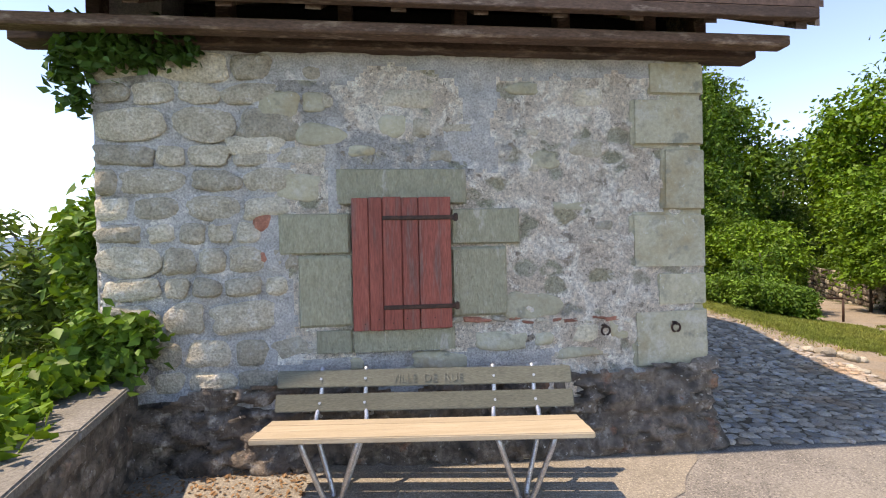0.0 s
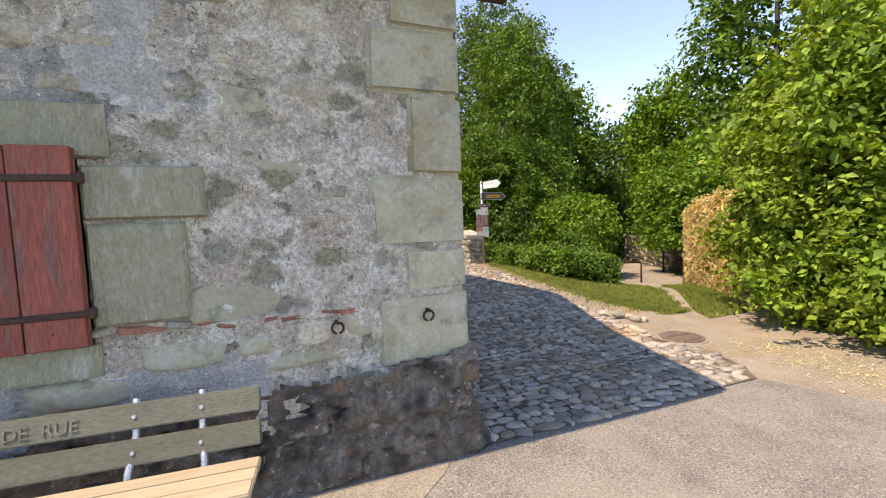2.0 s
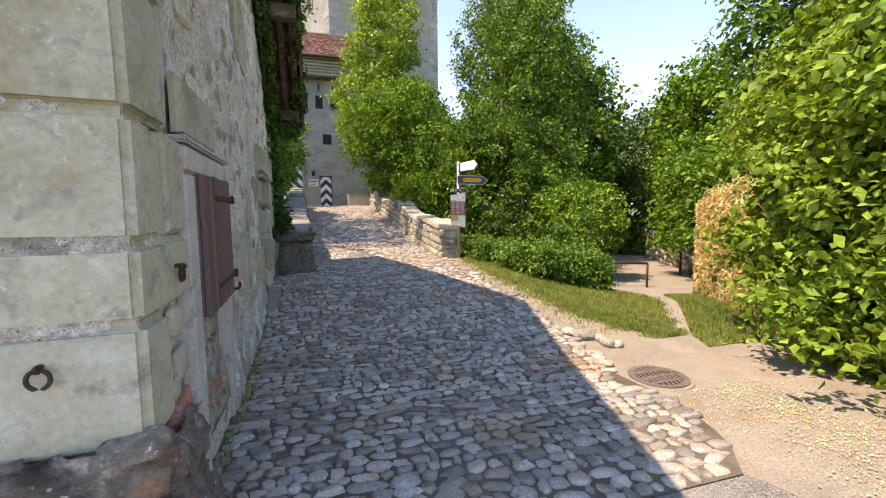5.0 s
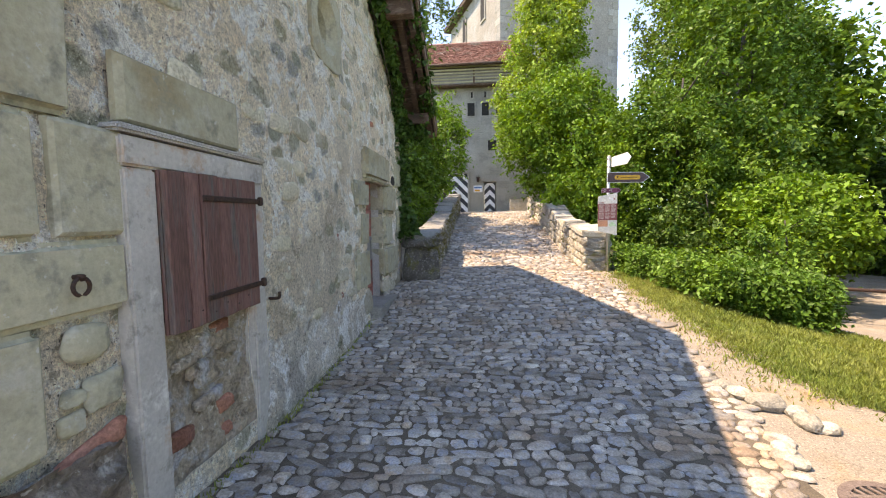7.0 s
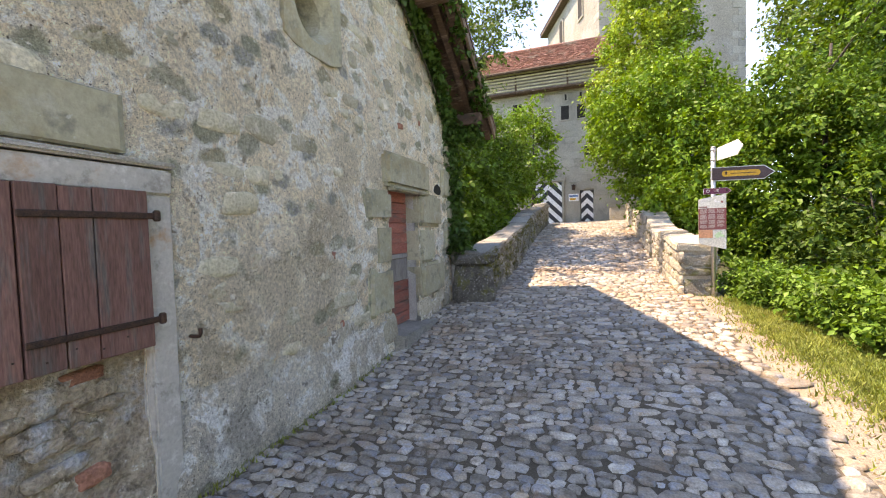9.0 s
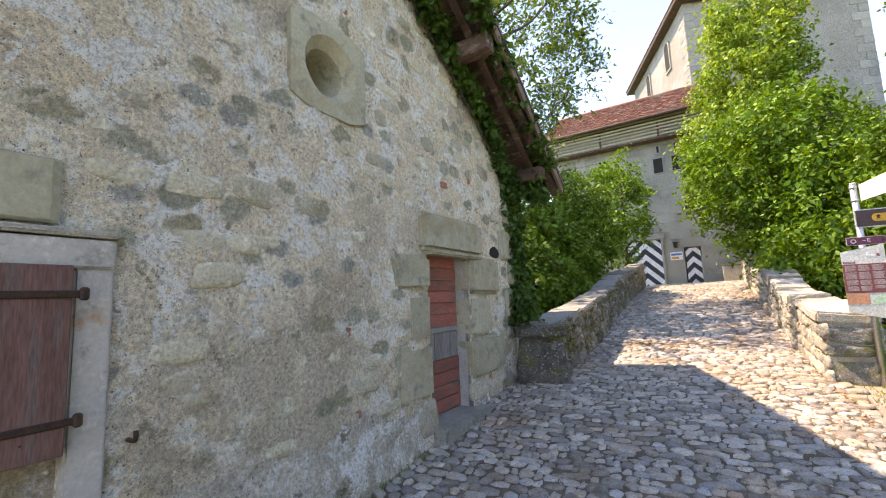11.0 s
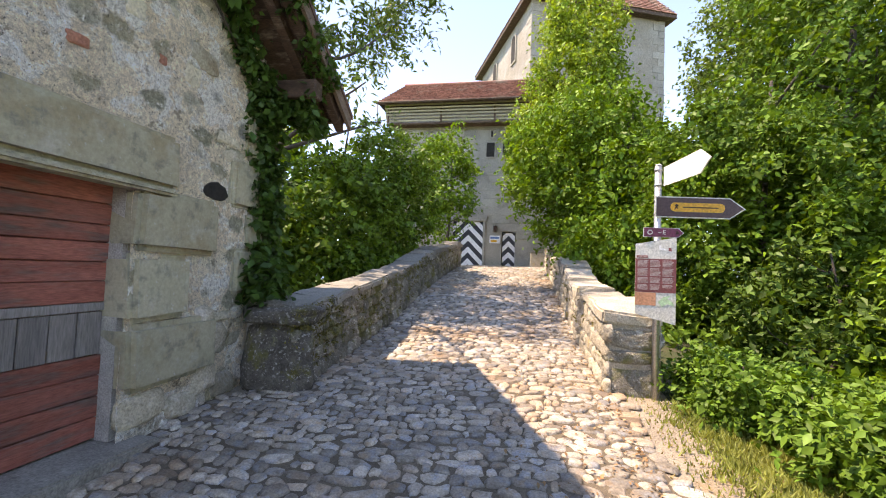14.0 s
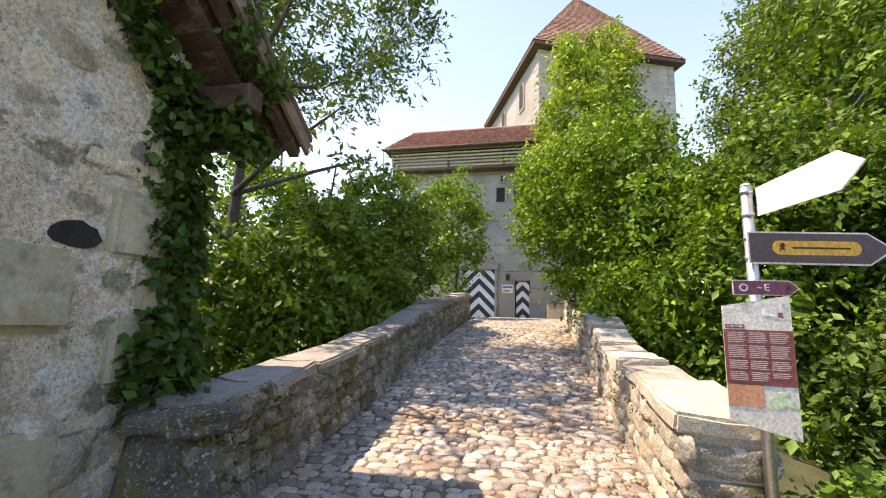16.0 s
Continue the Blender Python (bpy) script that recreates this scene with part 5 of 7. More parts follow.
while z < 9.0:
    h = r.uniform(0.34, 0.46)
    x = -2.1
    while x < 6.4:
        w = r.uniform(0.45, 0.95)
        c = x + w / 2
        inside = (x < 3.14 and x + w > 1.26 and z < 4.0) or (x < 4.72 and x + w > 3.1 and z < 3.45) or (x < 5.4 and x + w > 2.8 and 7.3 < z + h and z < 8.75)
        if not inside:
            ob = new("ashlar", block_mesh[kk % 6])
            ob.parent, ob.matrix_parent_inverse = gate, chain(gate).inverted()
            ob.matrix_basis = pose(c, GY - 0.002, z + h / 2) @ Matrix.Diagonal((w - 0.012, 0.02 + 0.012 * (kk % 3), h - 0.012, 1))
        x += w
        kk += 1
    z += h
for k, (x, zz, w, h) in enumerate(((3.25, 7.75, 0.42, 0.75), (4.1, 7.75, 0.42, 0.75), (4.95, 7.75, 0.42, 0.75), (3.3, 8.6, 0.10, 0.34), (4.1, 8.6, 0.10, 0.34), (4.9, 8.6, 0.10, 0.34), (0.6, 8.3, 0.5, 0.45), (4.5, 5.6, 0.5, 0.6))):
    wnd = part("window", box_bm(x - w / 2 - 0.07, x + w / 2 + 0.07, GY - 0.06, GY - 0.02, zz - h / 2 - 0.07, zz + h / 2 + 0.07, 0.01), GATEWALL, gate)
    # pane coloured near-black for the unlit room behind
    part("pane", box_bm(x - w / 2, x + w / 2, GY - 0.066, GY - 0.061, zz - h / 2, zz + h / 2), UNLIT_DARK, wnd)


def striped(name, x0, x1, z0, z1, label, pitch):
    """A boarded gate painted in black and white chevrons."""
    g = part(name, box_bm(x0, x1, GY + 0.08, GY + 0.14, z0, z1, 0.01), WHITEP, gate, label)
    mid, w = (x0 + x1) / 2, (x1 - x0) / 2
    n = int((z1 - z0) / pitch) + 4
    for i in range(n):
        a = z0 - 2 * w + i * pitch
        for s in (-1, 1):
            poly = [(mid, a + w), (mid, a + w + pitch / 2), (mid + s * w, a + pitch / 2), (mid + s * w, a)]
            out = []
            for zlim, sign in ((z0 + 0.01, 1), (z1 - 0.01, -1)):
                src, out = (poly if not out else out), []
                for p, q in zip(src, src[1:] + src[:1]):
                    ip, iq = sign * (p[1] - zlim) >= 0, sign * (q[1] - zlim) >= 0
                    if ip:
                        out.append(p)
                    if ip != iq:
                        t = (zlim - p[1]) / (q[1] - p[1])
                        out.append((p[0] + t * (q[0] - p[0]), zlim))
                if len(out) < 3:
                    break
            if len(out) >= 3:
                plate("stripe", out, 0.006, pose(0, GY + 0.073, 0), BLACKP, g)
    return g


striped("gate", 1.38, 3.06, 1.60, 3.95, "black and white chevron striped gate", 0.62)
striped("door", 4.02, 4.66, 1.60, 3.38, "narrow black and white striped door", 0.56)
part("jamb", box_bm(3.0, 3.12, GY - 0.08, GY + 0.1, 1.5, 4.1, 0.02), GATEWALL, gate)
part("jamb", box_bm(1.26, 1.40, GY - 0.08, GY + 0.1, 1.5, 4.1, 0.02), GATEWALL, gate)
part("lintel", box_bm(1.2, 3.2, GY - 0.09, GY + 0.1, 3.96, 4.25, 0.02), GATEWALL, gate)
notice = part("notice_board", box_bm(3.36, 3.90, GY - 0.06, GY - 0.03, 2.82, 3.22, 0.004), WHITEP, gate, "small white notice board")
SIGNBLUE = mat("blue print", [(0.08, 0.16, 0.36), (0.10, 0.20, 0.42)], 3, 40, 0.5, 0.0)
plate("print_field", rect(3.40, 3.86, 3.05, 3.15), 0.002, pose(0, GY - 0.064, 0), SIGNBLUE, notice)
plate("print_field", rect(3.42, 3.74, 2.87, 2.98), 0.002, pose(0, GY - 0.064, 0), SIGNYELLOW, notice)
lamp = part("lantern", box_bm(3.55, 3.72, GY - 0.24, GY - 0.07, 3.42, 3.66, 0.03), RUST, gate, "iron wall lantern")
part("lantern_cap", box_bm(3.52, 3.75, GY - 0.27, GY - 0.04, 3.662, 3.70, 0.012), RUST, lamp)
part("bracket", box_bm(3.62, 3.65, GY - 0.10, GY, 3.70, 3.76, 0.004), RUST, lamp)
# louvred gallery below the eaves
gal = part("gallery", box_bm(-2.35, 6.5, GY - 0.62, GY - 0.02, 9.02, 9.10), BEAM, gate, "slatted timber gallery under the eaves")
for i in range(6):
    zz = 9.16 + i * 0.155
    part("slat", box_bm(-2.38, 6.5, GY - 0.66 - 0.05 * i, GY - 0.62 - 0.05 * i, zz, zz + 0.085, 0.006, m=None), LOUVRE, gal)
    part("slat", box_bm(-2.40 - 0.02 * i, -2.36 - 0.02 * i, GY - 0.6, GY + 2.0, zz, zz + 0.085, 0.006), LOUVRE, gal)
for x in (-2.3, 0.6, 3.4):
    part("post", box_bm(x, x + 0.1, GY - 0.72, GY - 0.67, 9.1, 10.1, 0.006), BEAM, gal)
part("backing", box_bm(-2.2, 6.4, GY - 0.3, GY - 0.28, 9.1, 10.1), GREYWOOD, gal)


def tiled(parent, a, b, c, d, rows, cols, seed, material=TILE):
    """A roof slope from eave a-b up to c-d, courses of single tiles joined into one mesh."""
    a, b, c, d = (np.array(p, float) for p in (a, b, c, d))
    nrm = np.cross(b - a, d - a)
    nrm /= np.linalg.norm(nrm)
    if nrm[2] < 0:
        nrm = -nrm
    r = rnd(seed)
    V, F = [], []
    for j in range(rows):
        v0, v1 = j / rows, (j + 1.18) / rows
        for i in range(cols):
            off = 0.5 * (j % 2)
            u0, u1 = np.clip(((i + off) / cols, (i + off + 0.94) / cols), 0, 1)
            if u1 - u0 < 0.2 / cols:
                continue

            def at(u, v):
                lo, hi = a + (b - a) * u, d + (c - d) * u
                return lo + (hi - lo) * min(v, 1.0)
            lift = 0.05 + r.uniform(0, 0.02)
            q = len(V)
            V += [at(u0, v0) + nrm * lift, at(u1, v0) + nrm * (lift + r.uniform(-0.008, 0.008)), at(u1, v1) + nrm * 0.012, at(u0, v1) + nrm * 0.012, at(u0, v0), at(u1, v0)]
            F += [(q, q + 1, q + 2, q + 3), (q + 4, q + 5, q + 1, q)]
    ob = part("tiles", mesh_of("tiles", V, F, material), material, parent)
    ob["kind"] = "stuff"
    return ob


EY, EZ, RY, RZ = GY - 1.15, 10.05, GY + 3.0, 12.75
groof = part("roof", mesh_of("roof", [(-2.75, EY, EZ), (6.6, EY, EZ), (6.6, RY, RZ), (-2.45, RY, RZ), (-2.75, GY + 7.2, EZ), (6.6, GY + 7.2, EZ), (-2.75, EY, EZ - 0.12), (6.6, EY, EZ - 0.12)],
                              [(0, 1, 2, 3), (3, 2, 5, 4), (0, 3, 4), (6, 7, 1, 0)], BEAM), BEAM, gate, "red tiled pitched roof")
tiled(groof, (-2.8, EY, EZ), (6.6, EY, EZ), (6.6, RY, RZ), (-2.5, RY, RZ), 24, 62, 2)
part("ridge", tube_bm([(-2.5, RY, RZ + 0.02), (6.6, RY, RZ + 0.02)], 0.10, sides=8), TILE, groof)
part("gutter", tube_bm([(-2.8, EY - 0.05, EZ - 0.02), (6.6, EY - 0.05, EZ - 0.02)], 0.07, sides=8), BEAM, groof)
part("downpipe", tube_bm([(-2.75, EY - 0.02, EZ), (-2.7, EY + 0.1, 9.0), (-2.2, GY - 0.1, 8.6), (-2.2, GY - 0.1, 4.0)], 0.05, sides=8), STEEL, gate)

# low wall at the gate
low = thing("low_wall", "low pale plastered wall beside the gate", "wall", at=(6.2, 26.0, 1.5))
part("body", box_bm(5.45, 8.2, 26.0, 26.4, 1.2, 2.30, 0.03, 2, 0.015, 3), PALESTONE, low)
part("coping", box_bm(5.42, 8.2, 25.97, 26.43, 2.303, 2.38, 0.015, 2, 0.01, 4), CAPSTONE, low)

# ---- castle keep ----
keep = thing("castle_tower", "massive pale rendered castle keep with steep red roof", "tower", at=(7, 40, 1.6))
TM = Matrix.Translation((5.2, 33.3, 0)) @ pose(0, 0, 0, 0, 0, 21.5)
TW, TD, TZ = 9.8, 11.8, 19.5
part("wall", box_bm(0, TW, 0, TD, 1.0, TZ, 0.05, 1, 0.0, 0, TM), TOWERWALL, keep)
r = rnd(6)
for i in range(34):
    zz = 3 + i * 0.5
    w1, w2 = (0.9, 0.5) if i % 2 else (0.5, 0.9)
    part("quoin", box_bm(-0.03, w1, -0.03, w2, zz, zz + 0.49, 0.02, 1, 0.01, i, TM), GATEWALL, keep)
    part("quoin", box_bm(TW - w1, TW + 0.03, -0.03, w2, zz, zz + 0.49, 0.02, 1, 0.01, i, TM), GATEWALL, keep)


def arched(u, z, w, h, face):
    """A round-headed window on the front (x) or flank (y) of the keep."""
    pts = [(-w / 2, 0), (w / 2, 0), (w / 2, h - w / 2)] + [(w / 2 * math.cos(t), h - w / 2 + w / 2 * math.sin(t)) for t in np.linspace(0.3, math.pi - 0.3, 7)] + [(-w / 2, h - w / 2)]
    m = TM @ (pose(u, -0.10, z) if face == "x" else pose(-0.10, u, z, 0, 0, -90))
    big = [(x * 1.35, (zz - h / 2) * 1.16 + h / 2) for x, zz in pts]
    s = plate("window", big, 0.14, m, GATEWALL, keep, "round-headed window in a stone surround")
    # near-black pane paints the keep's dark inside
    plate("pane", pts, 0.02, m @ pose(0, -0.012, 0), UNLIT_DARK, s)


arched(5.3, 16.9, 1.0, 2.2, "x")
arched(3.2, 16.6, 0.75, 1.9, "y")
arched(7.6, 16.6, 0.75, 1.9, "y")
arched(5.3, 11.0, 0.8, 1.6, "x")
O, APEX = 0.55, (TW / 2, TD / 2 - 1.6, 27.4)
ev = [TM @ Vector(p) for p in ((-O, -O, TZ), (TW + O, -O, TZ), (TW + O, TD + O, TZ), (-O, TD + O, TZ))]
a1, a2 = TM @ Vector(APEX), TM @ Vector((TW / 2, TD / 2 + 1.6, 27.4))
troof = part("roof", mesh_of("roof", [*ev, a1, a2], [(0, 1, 4), (1, 2, 5, 4), (2, 3, 5), (3, 0, 4, 5), (3, 2, 1, 0)], BEAM), BEAM, keep, "steep red hipped roof")
tiled(troof, ev[0], ev[1], a1, a1, 40, 44, 3)
tiled(troof, ev[3], ev[0], a1, a2, 40, 50, 4)
part("eaves_board", box_bm(-O, TW + O, -O, TD + O, TZ - 0.28, TZ - 0.02, 0.03, 1, 0, 0, TM), BEAM, keep, "dark timber eaves")
part("finial", tube_bm([a1, a1 + Vector((0, 0, 1.6))], 0.07, 0.02, sides=8), RUST, keep)

# ---- drain, loose stones, rail ----
DX, DY = 6.22, 4.42
DZ = land_at(DX, DY) + 0.018
drain = thing("drain_cover", "round rusty cast-iron drain grate set in concrete", "drain cover", at=(DX, DY, DZ))
part("collar", tube_bm([(DX, DY, DZ - 0.06), (DX, DY, DZ + 0.004)], 0.38, sides=40), DIRT, drain, "round concrete collar")
# near-black disc just under the grate paints the pit's shade
part("pit", tube_bm([(DX, DY, DZ - 0.04), (DX, DY, DZ + 0.0055)], 0.30, sides=36), UNLIT_DARK, drain)
bm = bmesh.new()
for i in range(48):
    t0, t1 = i * math.tau / 48, (i + 1) * math.tau / 48
    q = [bm.verts.new((DX + R * math.cos(t), DY + R * math.sin(t), DZ + zz)) for t in (t0, t1) for R, zz in ((0.27, 0.006), (0.27, 0.016), (0.335, 0.016), (0.335, 0.004))]
    for j in range(3):
        bm.faces.new((q[j], q[j + 1], q[j + 5], q[j + 4]))
part("rim", bm, CASTIRON, drain)
for row in range(3):
    yy = -0.15 + row * 0.15
    part("bar", box_bm(DX - 0.262, DX + 0.262, DY + yy - 0.018, DY + yy + 0.018, DZ + 0.004, DZ + 0.017, 0.003), CASTIRON, drain)
for col in range(9):
    xx = -0.236 + col * 0.059
    hl = math.sqrt(max(0.0, 0.272 ** 2 - xx ** 2))
    part("rib", tube_bm(bowed([(DX + xx - 0.014, DY - hl, DZ + 0.009), (DX + xx + 0.014, DY - hl * 0.5, DZ + 0.010), (DX + xx - 0.014, DY, DZ + 0.010), (DX + xx + 0.014, DY + hl * 0.5, DZ + 0.010), (DX + xx - 0.014, DY + hl, DZ + 0.009)], 4), 0.0095, sides=5), CASTIRON, drain)
drain.scale = (0.8, 0.8, 1.0)
r = rnd(14)
for i, (x, y, s) in enumerate(((6.28, 5.62, 0.15), (6.42, 5.5, 0.10), (6.40, 5.36, 0.12), (6.16, 5.78, 0.11), (6.10, 5.92, 0.09), (6.5, 5.3, 0.09), (6.05, 6.1, 0.07), (6.0, 5.0, 0.09), (5.98, 4.86, 0.08))):
    bm = bmesh.new()
    bmesh.ops.create_icosphere(bm, subdivisions=2, radius=1)
    for v in bm.verts:
        v.co = Vector((v.co.x * s, v.co.y * s * 0.75, v.co.z * s * 0.5)) * (1 + 0.22 * noise.noise(v.co * 1.4 + Vector((i * 3, 0, 0))))
    bmesh.ops.transform(bm, matrix=pose(x, y, land_at(x, y) + s * 0.28, 0, 0, i * 40), verts=bm.verts)
    me = bpy.data.meshes.new("loose_stone")
    bm.to_mesh(me)
    bm.free()
    me.materials.append(PALESTONE)
    tagged(new("loose_stone", me), "pale loose edging stone lying on the earth", "stone", "loose edging stones")
rail = thing("hand_rail", "low rusty iron barrier beside the footpath", "railing", at=(10.1, 9.3, land_at(10.1, 9.3)))
for x, y in ((9.75, 9.55), (10.5, 9.0)):
    part("post", tube_bm([(x, y, land_at(x, y) - 0.05), (x, y, land_at(x, y) + 0.55)], 0.025, sides=8), RUST, rail)
part("bar", tube_bm([(9.2, 9.95, land_at(9.75, 9.55) + 0.56), (10.5, 9.0, land_at(10.5, 9.0) + 0.56)], 0.028, sides=8), RUST, rail)
# old retaining wall along the footpath
ret = thing("retaining_wall", "old mossy rubble retaining wall along the footpath", "wall", at=(13, 9.6, land_at(13, 9.6)))
r = rnd(31)
q0, q1 = Vector((10.4, 5.6, 0)), Vector((18.8, 17.6, 0))
part("core", box_bm(0, (q1 - q0).length, -1.0, 0.0, -2.5, 0.25, 0.05, 1, 0, 0, Matrix.Translation(q0) @ Matrix.Rotation(math.atan2(q1.y - q0.y, q1.x - q0.x), 4, "Z")), PLINTH, ret)
ang = math.degrees(math.atan2(q1.y - q0.y, q1.x - q0.x))
zz, kk = -1.3, 0
while zz < 0.25:
    h = r.uniform(0.16, 0.28)
    s = 0.0
    while s < (q1 - q0).length:
        w = r.uniform(0.25, 0.6)
        p = q0 + (q1 - q0).normalized() * (s + w / 2)
        side_n = Vector((-math.sin(radians(ang)), math.cos(radians(ang)), 0))
        put_stone(ret, PLINTH if kk % 4 else RUBBLE, kk, (p.x + side_n.x * 0.04, p.y + side_n.y * 0.04, zz + h / 2), w * 0.97, h * 0.95, r.uniform(0.02, 0.06), ang + 180, lean=r.uniform(-8, 8))
        s += w
        kk += 1
    zz += h

RETAIN = (q0.copy(), q1.copy())

# ---- plants ----
def leaf_cloud(name, centres, radii, per, size, material, seed, flat=0.7, up=0.5, long=1.5):
    """Many small folded leaves round the centres, one mesh: loose ones, or rows along drooping twigs."""
    r = rnd(seed)
    run = 4 if per >= 12 else 1
    twigs = per // run
    C = np.repeat(np.asarray(centres, float), twigs, 0)
    R = np.repeat(np.asarray(radii, float), twigs)[:, None]
    D = r.normal(size=(len(C), 3))
    D /= np.linalg.norm(D, axis=1, keepdims=True)
    if run == 1:
        P = C + D * R * (r.random((len(C), 1)) ** 0.42) * np.array([1, 1, flat])
        N = D * 0.9 + r.normal(size=P.shape) * 0.55 + np.array([0, 0, up])
        T = np.cross(N, r.normal(size=P.shape))
    else:
        D *= np.array([1, 1, flat])
        reach = R * r.uniform(0.55, 1.25, (len(C), 1))
        C = C + r.normal(size=C.shape) * R * 0.28
        side = np.cross(D, np.array([0, 0, 1.0]))
        side /= np.linalg.norm(side, axis=1, keepdims=True) + 1e-6
        f = np.tile(np.linspace(0.18, 1.0, run), len(C))[:, None]
        turn = np.tile(np.where(np.arange(run) % 2, 1.0, -1.0), len(C))[:, None]
        C, D, side, reach = (np.repeat(a, run, 0) for a in (C, D, side, reach))
        P = C + D * reach * f + side * turn * size * 0.5 + r.normal(size=C.shape) * size * 0.5
        P[:, 2:] -= 0.22 * reach * f * f
        N = D * 0.55 + r.normal(size=P.shape) * 0.75 + np.array([0, 0, 0.22 + 0.5 * up])
        T = D * 0.6 + side * turn * 0.7 + r.normal(size=P.shape) * 0.5
    n = len(P)
    N /= np.linalg.norm(N, axis=1, keepdims=True)
    T -= N * np.sum(N * T, axis=1, keepdims=True) * (0.8 if run > 1 else 1.0)
    T /= np.linalg.norm(T, axis=1, keepdims=True) + 1e-9
    T[:, 2] -= 0.25
    B = np.cross(N, T)
    S = size * r.uniform(0.6, 1.35, (n, 1))
    base, tip = P - T * S * 0.5 * long, P + T * S * 0.5 * long
    lift = N * S * 0.14
    lv, rv = P - T * S * 0.1 + B * S * 0.42 + lift, P - T * S * 0.1 - B * S * 0.42 + lift
    V = np.stack([base, lv, tip, rv], 1).reshape(-1, 3)
    me = bpy.data.meshes.new(name)
    me.vertices.add(4 * n)
    me.vertices.foreach_set("co", V.ravel())
    q = np.arange(n)[:, None] * 4
    F = np.concatenate([q + np.array([[0, 3, 2]]), q + np.array([[0, 2, 1]])], 1).reshape(-1)
    me.loops.add(len(F))
    me.loops.foreach_set("vertex_index", F)
    me.polygons.add(2 * n)
    me.polygons.foreach_set("loop_start", np.arange(0, 6 * n, 3))
    me.polygons.foreach_set("loop_total", np.full(2 * n, 3))
    me.materials.append(material)
    me.update()
    me.validate()
    return me


def crown_clumps(c, rad, n, seed, size, hollow=0.5, squash_low=1.0):
    """Clump centres in the outer part of an uneven ellipsoid."""
    r = rnd(seed)
    D = r.normal(size=(n, 3))
    D /= np.linalg.norm(D, axis=1, keepdims=True)
    k = (hollow + (1 - hollow) * r.random((n, 1)) ** 0.6) * (0.86 + 0.30 * fbm(D[:, 0] * 1.7 + seed, D[:, 1] * 1.7 + D[:, 2] * 1.3, seed, 3)[:, None])
    P = np.array(c) + D * k * np.array(rad)
    # gaps between the boughs
    w = 1.1 / max(0.5, min(rad))
    full = fbm(P[:, 0] * w + 0.6 * P[:, 2] * w + 31, P[:, 1] * w - 0.5 * P[:, 2] * w + 17, seed + 5, 2) > -0.40
    return P[full], (r.uniform(0.55, 1.3, n) * size)[full]


def branchy(parent, base, top, r0, limbs, seed, reach, spread_z=(0.3, 0.9)):
    r = rnd(seed)
    b, t = Vector(base), Vector(top)
    mid = (b + t) / 2 + Vector((r.uniform(-0.2, 0.2), r.uniform(-0.2, 0.2), 0))
    ends = []
    part("trunk", tube_bm(bowed([b - Vector((0, 0, 0.3)), b + (mid - b) * 0.5, mid, t], 5), r0, r0 * 0.25, sides=10), BARK, parent)
    for i in range(limbs):
        f = r.uniform(*spread_z)
        s = b + (t - b) * f
        a = i * 2.4 + r.uniform(-0.4, 0.4)
        L = reach * r.uniform(0.5, 0.85) * (1.1 - 0.5 * f)
        e = s + Vector((math.cos(a) * L, math.sin(a) * L, L * r.uniform(0.35, 0.9)))
        m = (s + e) / 2 + Vector((0, 0, -0.12 * L)) + Vector(r.uniform(-0.12, 0.12, 3)) * L
        part("limb", tube_bm(bowed([s, m, e], 5), r0 * 0.36, r0 * 0.07, sides=7), BARK, parent)
        ends += [tuple(e), tuple(e * 0.7 + m * 0.3), tuple(e * 0.4 + m * 0.6)]
    return ends


def tree(label, category, base, top_z, blobs, leaf, material, clumps, per, clump_r, seed, r0=0.12, limbs=7, name="tree", reach=None, long=1.5):
    """blobs: (centre, radii, share) of the crown."""
    bz = land_at(base[0], base[1])
    t = thing(name, label, category, at=(base[0], base[1], bz))
    ends = branchy(t, (base[0], base[1], bz), (base[0] + 0.2, base[1], bz + (top_z - bz) * 0.85), r0, limbs, seed, reach or max(b[1][0] for b in blobs))
    cs, rs = [np.array(ends)], [np.full(len(ends), clump_r)]
    for i, (c, rad, share) in enumerate(blobs):
        P, R = crown_clumps(c, rad, int(clumps * share), seed * 13 + i, clump_r)
        cs.append(P)
        rs.append(R)
    ob = part("crown", leaf_cloud("crown", np.concatenate(cs), np.concatenate(rs), per, leaf, material, seed, long=long), material, t)
    return t


# flowering lime-green bush beside the lane
tree("large lime-green flowering shrub down to the ground", "bush", (8.75, 3.3), 3.9, [((8.75, 3.3, 1.7), (1.75, 1.9, 2.4), 0.42), ((8.5, 4.35, 1.7), (1.15, 1.05, 2.3), 0.22), ((8.0, 3.2, 0.45), (1.15, 1.35, 0.75), 0.18), ((8.8, 3.2, 3.4), (1.5, 1.7, 1.1), 0.18)], 0.078, LEAF_LIME, 980, 66, 0.30, 1, 0.07, 8, "bush", long=1.35)
tree("lime-green flowering shrub beside the asphalt", "bush", (9.2, 1.1), 3.9, [((9.2, 1.1, 1.7), (2.2, 2.0, 2.5), 0.75), ((8.0, 1.4, 0.4), (1.1, 1.3, 0.8), 0.25)], 0.095, LEAF_LIME, 420, 48, 0.36, 2, 0.07, 6, "bush", long=1.35)
